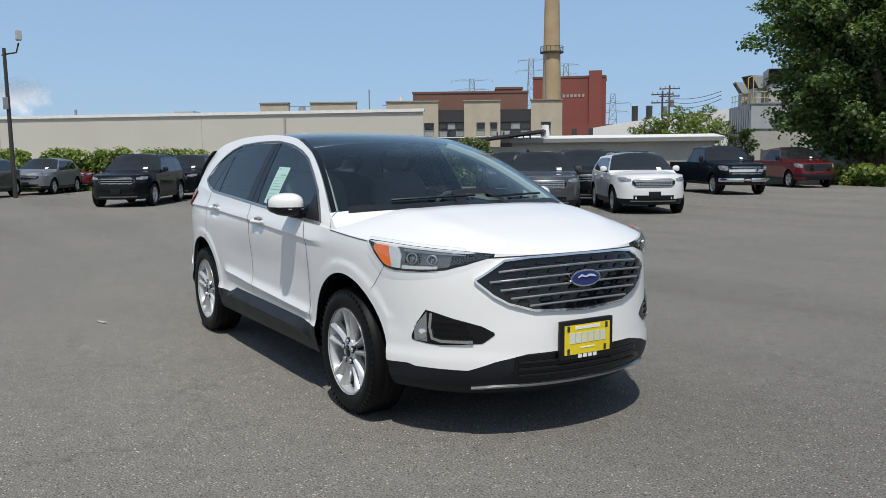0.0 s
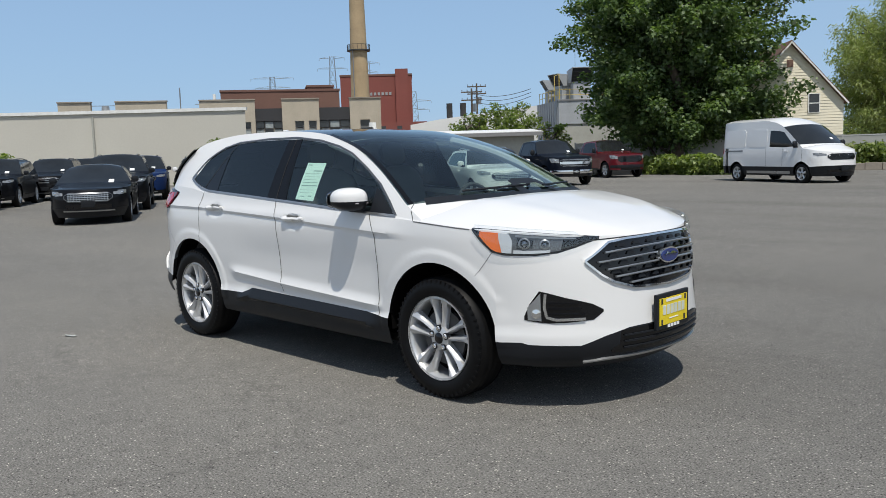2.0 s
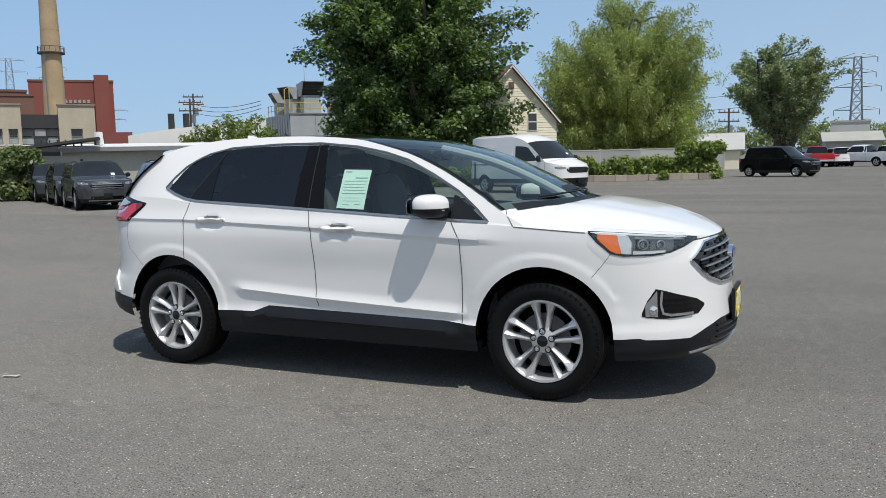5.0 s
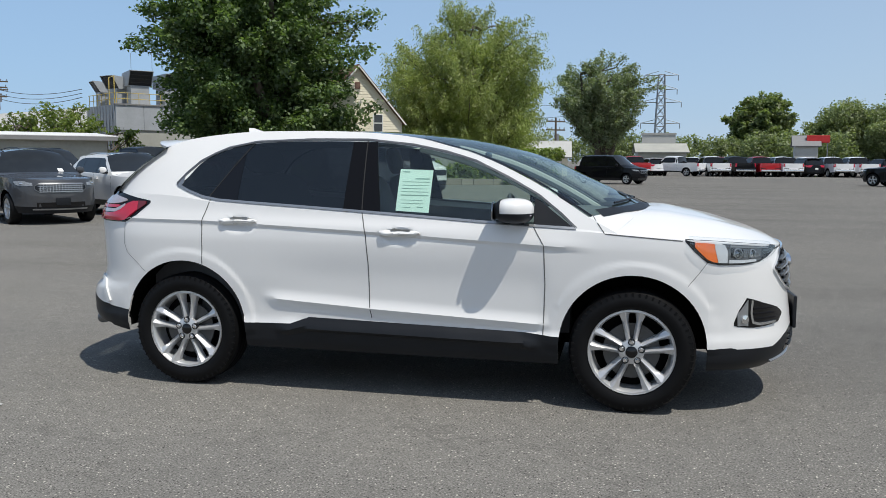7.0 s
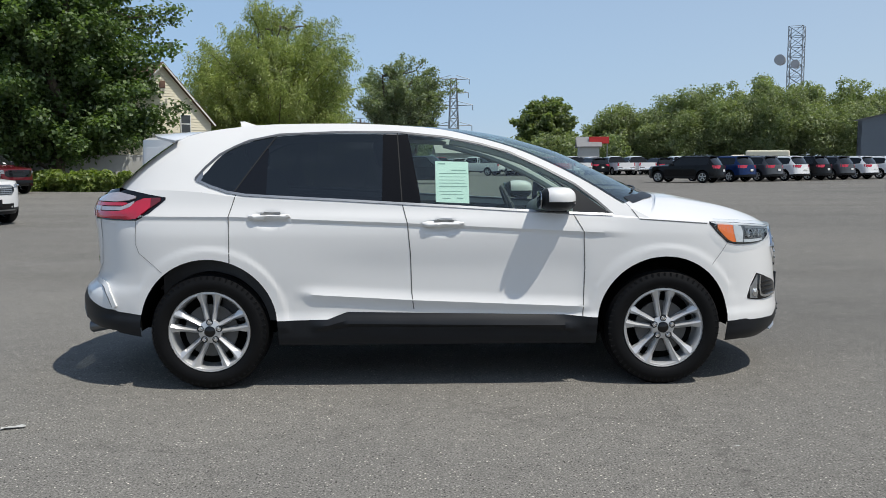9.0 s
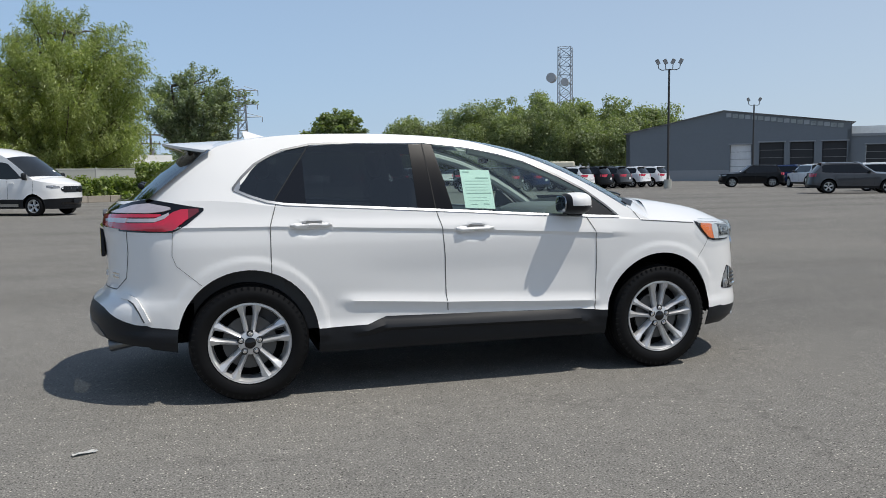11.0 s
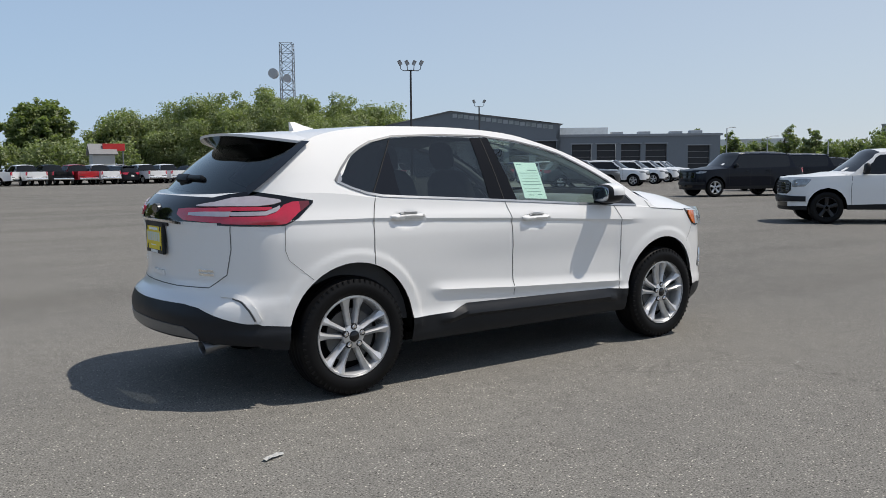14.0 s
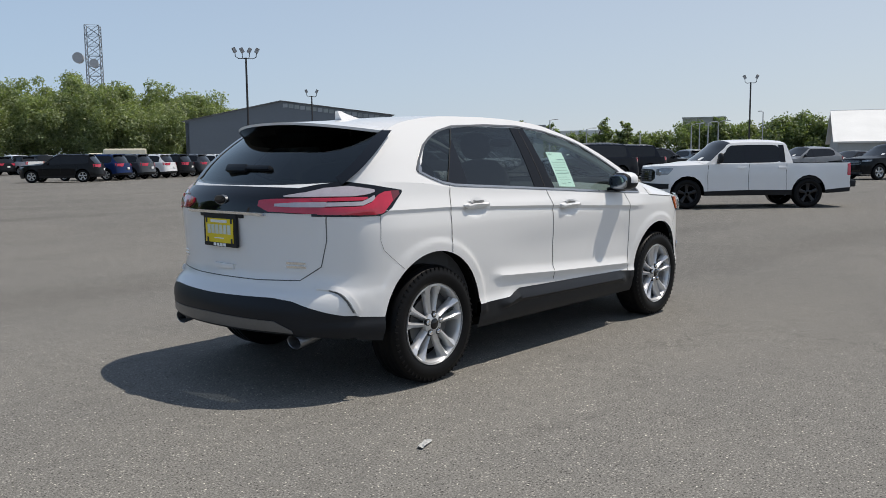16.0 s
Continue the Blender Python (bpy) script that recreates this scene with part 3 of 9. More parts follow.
                        bm.faces.new(vs)
        for bm in tags.values():
            bmesh.ops.remove_doubles(bm, verts=bm.verts, dist=3e-4)
            bmesh.ops.dissolve_degenerate(bm, edges=bm.edges, dist=1e-5)
            outward(bm)
        return tags

    def bonnet(s):
        """The bonnet between the tub's top edges, and the cowl that joins it to the windscreen."""
        p = s.p
        x0 = p["stations"][0]["belt"][0]
        edge = [e for e in s.edge if e[0] >= x0 - 1e-6]
        first = (x0, s.belt(x0)[1], s.belt(x0)[0])
        if edge[-1][0] > x0 + 0.01:
            edge.append(first)
        edge.sort(key=lambda e: -e[0])
        xm = edge[0][0]
        m = max(6, round(10 * s.fine))
        rows = []
        for x, y, z in edge:
            bow = p.get("bow", 0.2) * max(0.0, 1 - (x - x0) / (0.75 * (xm - x0)))**1.5
            zc = hermite(p["hood"], x)
            row = []
            for k in range(-m, m + 1):
                f = k / m
                g = 1 - abs(f)**p.get("hood_pow", 2.6)
                ridge = p.get("ridge", 0.0) * math.exp(-((abs(f) - 0.62) / 0.1)**2) * smooth01((xm - x) / 0.5)
                row.append((x + bow * (1 - f * f), y * f, z + (zc - z) * g + ridge))
            rows.append(row)
        bm, cowl = bmesh.new(), bmesh.new()
        for b in (bm, s.shell):
            vv = [[b.verts.new(c) for c in r] for r in rows]
            for r, q in zip(vv, vv[1:]):
                for k in range(2 * m):
                    try:
                        b.faces.new((r[k], q[k], q[k + 1], r[k + 1]))
                    except ValueError:
                        pass
        bmesh.ops.remove_doubles(bm, verts=bm.verts, dist=3e-4)
        bmesh.ops.recalc_face_normals(bm, faces=bm.faces)
        last = rows[-1]
        if not p.get("cowl", True):
            cowl.free()
            return bm, None
        prof = s.profile[0][1][s.profile[0][2] - 1:]
        up = [(x, -y, z) for x, y, z in prof] + [(x, y, z) for x, y, z in prof[::-1][1:]]
        ys = [c[1] for c in up]
        top = [tuple(float(np.interp(c[1], ys, [q[a] for q in up])) for a in (0, 1, 2)) for c in last]
        lo = [cowl.verts.new((c[0] - 0.012, c[1], c[2] - 0.012)) for c in last]
        hi = [cowl.verts.new((c[0] - 0.01, c[1], c[2] - 0.006)) for c in top]
        for k in range(2 * m):
            cowl.faces.new((lo[k], lo[k + 1], hi[k + 1], hi[k]))
        return bm, cowl

    def deck(s):
        """The panel between the rear window's foot and the tub's top edge."""
        x1 = s.p["stations"][-1]["belt"][0]
        edge = [e for e in s.edge if e[0] <= x1 + 1e-6]
        edge.sort(key=lambda e: -e[1])
        prof = s.profile[-1][1]
        ys = [c[1] for c in prof][::-1]
        bm = bmesh.new()
        for b in (bm, s.shell):
            for side in (1, -1):
                lo, hi = [], []
                for x, y, z in edge:
                    q = [float(np.interp(y, ys, [c[a] for c in prof][::-1])) for a in (0, 2)]
                    lo.append(b.verts.new((x, y * side, z)))
                    hi.append(b.verts.new((q[0], y * side, q[1])))
                for k in range(len(edge) - 1):
                    b.faces.new((lo[k], lo[k + 1], hi[k + 1], hi[k]) if side > 0 else (lo[k + 1], lo[k], hi[k], hi[k + 1]))
        bmesh.ops.remove_doubles(bm, verts=bm.verts, dist=3e-4)
        return bm

    def freeze(s):
        from mathutils.bvhtree import BVHTree
        s.shell.normal_update()
        s.tree = BVHTree.FromBMesh(s.shell)

    def cast(s, axis, a, b):
        """The skin's point and normal seen along an axis: 'R' and 'L' sides take (x, z), 'F' and 'B' take (y, z), 'T' takes (x, y)."""
        o, d = {'R': ((a, -3, b), (0, 1, 0)), 'L': ((a, 3, b), (0, -1, 0)), 'F': ((5, a, b), (-1, 0, 0)), 'B': ((-5, a, b), (1, 0, 0)), 'T': ((a, b, 4), (0, 0, -1))}[axis]
        o, d = Vector(o), Vector(d)
        loc, nor, _, _ = s.tree.ray_cast(o, d)
        if loc is None:
            near = {'R': (a, -0.8, b), 'L': (a, 0.8, b), 'F': (2.1, a, b), 'B': (-2.1, a, b), 'T': (a, b, 1.6)}[axis]
            loc, nor, _, _ = s.tree.find_nearest(Vector(near))
        if nor.dot(d) > 0:
            nor = -nor
        return loc, nor

    def patch(s, axis, stations, off=0.004, thick=0.02, cols=12, rows=4, bump=0.0, curve_fn=linear):
        """A plate laid on the skin: stations of (along, low, high)."""
        bm = bmesh.new()
        h0, h1 = stations[0][0], stations[-1][0]
        lo = [(q[0], q[1]) for q in stations]
        hi = [(q[0], q[2]) for q in stations]
        hs = sorted({h0 + (h1 - h0) * i / cols for i in range(cols + 1)} | {q[0] for q in stations})
        front, back = [], []
        for i, h in enumerate(hs):
            u = (h - h0) / (h1 - h0)
            a, b = curve_fn(lo, h), curve_fn(hi, h)
            f, k = [], []
            for j in range(rows + 1):
                v = j / rows
                loc, nor = s.cast(axis, h, a + (b - a) * v)
                lift = off + bump * max(0.0, 1 - (2 * v - 1)**2)**0.6 * max(0.0, 1 - (2 * u - 1)**4)**0.6
                f.append(bm.verts.new(loc + nor * lift))
                k.append(bm.verts.new(loc - nor * thick))
            front.append(f)
            back.append(k)
        n, m = len(hs) - 1, rows
        for i in range(n):
            for j in range(m):
                bm.faces.new((front[i][j], front[i + 1][j], front[i + 1][j + 1], front[i][j + 1]))
            bm.faces.new((back[i][0], back[i + 1][0], front[i + 1][0], front[i][0]))
            bm.faces.new((front[i][m], front[i + 1][m], back[i + 1][m], back[i][m]))
        for j in range(m):
            bm.faces.new((back[0][j], front[0][j], front[0][j + 1], back[0][j + 1]))
            bm.faces.new((front[n][j], back[n][j], back[n][j + 1], front[n][j + 1]))
        bmesh.ops.remove_doubles(bm, verts=bm.verts, dist=1e-5)
        bmesh.ops.recalc_face_normals(bm, faces=bm.faces)
        return bm

    def seam(s, axis, pts, width=0.006, lift=0.0015, sub=6, bm=None):
        p, n = [], []
        for (a, b), (c, d) in zip(pts, pts[1:]):
            for k in range(sub):
                loc, nor = s.cast(axis, a + (c - a) * k / sub, b + (d - b) * k / sub)
                p.append(loc)
                n.append(nor)
        loc, nor = s.cast(axis, *pts[-1])
        return ribbon_bm(p + [loc], width, n + [nor], bm, lift)

    def trim(s, axis, pts, width=0.014, high=0.006, sub=4):
        bm = s.seam(axis, pts, width, high, sub)
        geom = bmesh.ops.extrude_face_region(bm, geom=bm.faces[:])["geom"]
        for v in geom:
            if isinstance(v, bmesh.types.BMVert):
                near, nor, _, _ = s.tree.find_nearest(v.co)
                v.co = near - (v.co - near).normalized() * 0.004
        bmesh.ops.recalc_face_normals(bm, faces=bm.faces)
        return bm


def mirror_bm(bm):
    """The same mesh on the car's other side."""
    c = bm.copy()
    for v in c.verts:
        v.co.y = -v.co.y
    bmesh.ops.reverse_faces(c, faces=c.faces)
    return c


def wheel_set(car, p, mats, style, fine=1.0, r_rim=0.25, tyre_w=0.235, y_out=0.94):
    """Four wheels, each with rim, tyre, hub cap, nuts and brake disc; +y is the outer face of the first."""
    R = p["tyre"]
    seg = int(48 * fine) if fine > 0.9 else 28
    o = 0.0
    tyre_prof = [(r_rim - 0.004, o - 0.025), (r_rim + 0.012, o - 0.008), (r_rim + 0.055, o + 0.002), (R - 0.045, o - 0.002), (R - 0.016, o - 0.014), (R - 0.002, o - 0.036)]
    if fine > 0.9:
        for k in range(4):
            a = o - 0.055 - k * (tyre_w - 0.09) / 3.4
            tyre_prof += [(R, a + 0.008), (R, a - 0.014), (R - 0.009, a - 0.016), (R - 0.009, a - 0.023)]
    tyre_prof += [(R - 0.002, o - tyre_w + 0.03), (R - 0.02, o - tyre_w + 0.01), (R - 0.06, o - tyre_w), (r_rim, o - tyre_w + 0.03)]
    rim_prof = [(r_rim + 0.002, -0.008), (r_rim + 0.004, -0.018), (r_rim - 0.010, -0.016), (r_rim - 0.020, -0.030), (r_rim - 0.022, -0.07), (r_rim - 0.03, -0.18)]
    meshes = {}
    rim = lathe_bm(rim_prof, seg)
    n_arm = 5
    spokes = []
    for k in range(n_arm):
        base = math.pi / 2 + 2 * math.pi * k / n_arm
        arms = (-1, 1) if style == "twin" else (0,)
        for sgn in arms:
            bm = bmesh.new()
            rows = []
            for i in range(7):
                t = i / 6
                r = 0.045 + (r_rim - 0.012 - 0.045) * t
                off_c = sgn * (0.016 + 0.036 * t) if style == "twin" else 0.0
                w = (0.014 + 0.007 * t + 0.016 * max(0, t - 0.72) * 3.6) if style == "twin" else 0.034 + 0.02 * t
                h = -0.028 - 0.010 * math.sin(math.pi * t) + 0.014 * t
                ring = []
                for (dx, dh) in ((-w, -0.045), (-w * 0.85, -0.010), (-sgn * w * 0.25, 0.004), (w * 0.85, -0.010), (w, -0.045)):
                    tx, tz = off_c + dx, r
                    c, q = math.cos(base - math.pi / 2), math.sin(base - math.pi / 2)
                    ring.append(bm.verts.new((tx * c - tz * q, h + dh, tx * q + tz * c)))
                rows.append(ring)
            for a, b in zip(rows, rows[1:]):
                for j in range(4):
                    bm.faces.new((a[j], a[j + 1], b[j + 1], b[j]))
            bmesh.ops.recalc_face_normals(bm, faces=bm.faces)
            spokes.append(bm)
    hub = lathe_bm([(0.075, -0.05), (0.072, -0.03), (0.06, -0.024), (0.036, -0.020), (0.034, -0.028)], 24)
    cap = lathe_bm([(0.034, -0.030), (0.033, -0.020), (0.028, -0.016), (0.0005, -0.014)], 20)
    disc = lathe_bm([(0.06, -0.075), (0.165, -0.075), (0.165, -0.095), (0.06, -0.095)], 32)
    # black disc that puts the shade behind the spokes into a surface
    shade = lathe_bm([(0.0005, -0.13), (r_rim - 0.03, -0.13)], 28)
    nut = lathe_bm([(0.015, -0.035), (0.015, -0.012), (0.010, -0.006), (0.0005, -0.005)], 8)
    # black ring drawn for the shade in a nut's recess
    well = lathe_bm([(0.021, -0.034), (0.021, -0.0165), (0.0165, -0.0160), (0.0160, -0.030)], 14)
    first = None
    for x in (p["wf"], p["wr"]):
        for side in (-1, 1):
            at = Matrix.Translation((x, side * y_out, p["hub_z"])) @ (Matrix.Rotation(math.pi, 4, 'Z') if side < 0 else Matrix())
            if first is None:
                if fine <= 0.9:
                    for extra in spokes + [hub]:
                        me = bpy.data.meshes.new("temporary")
                        extra.to_mesh(me)
                        rim.from_mesh(me)
                        bpy.data.meshes.remove(me)
                w = part("wheel", rim, mats[0], car, smooth=40)
                w.matrix_basis = at
                part("tyre", lathe_bm(tyre_prof, seg), M["rubber"], w, "black rubber tyre with moulded tread", smooth=35)
                if fine > 0.9:
                    for bm in spokes:
                        part("spoke", bm, mats[0], w, smooth=50)
                    part("hub", hub, mats[0], w, smooth=40)
                    part("hub_cap", cap, M["gloss_black"], w, "dark centre cap", smooth=40)
                    for k in range(5):
                        a = math.pi / 2 + 2 * math.pi * k / 5
                        nb = nut.copy()
                        wb = well.copy()
                        for q in (nb, wb):
                            bmesh.ops.translate(q, verts=q.verts, vec=(0.060 * math.cos(a), -0.004, 0.060 * math.sin(a)))
                        part("wheel_nut", nb, M["chrome"], w, smooth=40)
                        part("nut_recess", wb, M["plastic"], w, smooth=40)
                    part("brake_disc", disc, M["steel"], w, smooth=40)
                    lugs = bmesh.new()
                    for k in range(56):
                        a = 2 * math.pi * k / 56
                        for rr, yy, sz in ((R - 0.026, -0.0105, (0.010, 0.010, 0.024)),):
                            box_bm(sz, (rr * math.cos(a), yy, rr * math.sin(a)), 0, lugs, Matrix.Rotation(math.pi / 2 - a, 4, 'Y'))
                    part("shoulder_tread", lugs, M["rubber"], w, "tread blocks at the tyre's shoulder")["kind"] = "stuff"
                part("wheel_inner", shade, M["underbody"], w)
                first = w
            else:
                c = copy_thing(first, at)
                c.parent = car


def car_core(name, spec, paint, fine=1.0, glass=None, roof=None, clad=None, deck=None):
    """The car's skin as parts under an empty; returns the empty and its shape."""
    car = new(name)
    s = CarShape(spec, fine)
    lower, upper = s.tub()
    tags = s.greenhouse()
    hood, cowl = s.bonnet()
    dk = s.deck() if spec.get("deck", True) else None
    s.freeze()
    body = part("body", upper, M[paint], car, smooth=32)
    part("lower_cladding", lower, M[clad or "plastic"], car, "black moulded lower trim", smooth=32)
    part("bonnet", hood, M[paint], car, smooth=40)
    if cowl:
        part("cowl_panel", cowl, M["plastic"], car)
    if dk:
        part("tail_panel", dk, M[deck or paint], car, smooth=40)
    for tag, bm in tags.items():
        k = tag[0]
        if k == "r":
            part("roof_frame", bm, M[paint], car, smooth=34)
        elif k == "w":
            part("windscreen", bm, M[glass["w"]], car, smooth=True)
        elif k == "k":
            part("glass_roof", bm, M[roof or "gloss_black"], car, smooth=True)
        elif k == "t":
            part("rear_window", bm, M[glass["t"]], car, smooth=True)
        else:
            part("side_window", bm, M[glass[k]], car, smooth=True)
    # floor pan and wheel wells
    xf, xr = hermite(spec["XF"], 0.35) - 0.25, hermite(spec["XR"], 0.35) + 0.25
    wb = spec["wf"] - spec["wr"]
    bm = box_bm((wb - 2 * spec["arch"], spec["W"][1][1] * 1.86, 0.05), ((spec["wf"] + spec["wr"]) / 2, 0, spec.get("pan", 0.30)))
    box_bm((xf - xr, 1.0, 0.05), ((xf + xr) / 2, 0, spec.get("pan", 0.30) + 0.04), 0, bm)
    for a, b in ((xf, spec["wf"] + spec["arch"] - 0.02), (spec["wr"] - spec["arch"] + 0.02, xr)):
        box_bm((abs(a - b), 1.05, 0.04), ((a + b) / 2, 0, spec.get("pan", 0.30) + 0.06), 0, bm)
    part("floor_pan", bm, M["underbody"], car)
    for x in (spec["wf"], spec["wr"]):
        for side in (1, -1):
            bm = bmesh.new()
            rows = []
            w_out = s.width(x, spec["hub"] + spec["arch"]) - 0.012
            for k in range(17):
                a = -0.08 + (math.pi + 0.16) * k / 16
                r = spec["arch"] + 0.012
                c = (x + r * math.cos(a), spec["hub"] + r * math.sin(a))
                y_out = min(w_out - 0.025, s.place(("x", c[0]), max(c[1], 0.36))[1] - 0.035)
                rows.append([bm.verts.new((c[0], side * y, c[1])) for y in (y_out, 0.5)])
            for a, b in zip(rows, rows[1:]):
                bm.faces.new((a[0], b[0], b[1], a[1]))
            bm.faces.new([r[1] for r in rows])
            part("wheel_well", bm, M["underbody"], car)
    return car, s

# ---- the white car in the middle of the yard ----
def hero_swell(x, z):
    zs = linear([(-2.0, 1.09), (-1.26, 1.083), (-0.21, 1.04), (0.905, 0.982), (1.192, 0.966), (2.0, 0.9)], x)
    zr = linear([(-0.9, 0.605), (-0.149, 0.559), (0.9, 0.511)], x)
    k = smooth01((x + 2.2) / 0.3) * smooth01((1.25 - x) / 0.3)
    d = z - zs
    w = k * 0.013 * (math.exp(-(d / 0.06)**2) if d > 0 else max(0.0, 1 + d / 0.020))
    for hx, hz in ((-1.035, 1.064), (0.03, 1.016)):
        w -= 0.026 * max(0.0, 1 - ((x - hx) / 0.135)**2 - ((z - hz) / 0.048)**2)**0.8
    r = z - zr
    kr = smooth01((x + 0.91) / 0.16) * smooth01((0.97 - x) / 0.12)
    w += kr * 0.020 * (max(0.0, 1 - r / 0.065)**1.7 if r > 0 else max(0.0, 1 + r / 0.045))
    w -= smooth01((x + 0.95) / 0.55) * smooth01((0.97 - x) / 0.12) * 0.010 * math.exp(-((z - 0.74) / 0.12)**2)
    # ledge along the sill trim
    zl = linear([(-0.72, 0.392), (-0.58, 0.420), (0.72, 0.396), (0.86, 0.372)], x)
    e = z - zl
    ke = smooth01((x + 0.80) / 0.08) * smooth01((0.90 - x) / 0.07)
    w += ke * 0.030 * (max(0.0, 1 - e / 0.055) if e > 0 else max(0.0, 1 + e / 0.026))
    return w


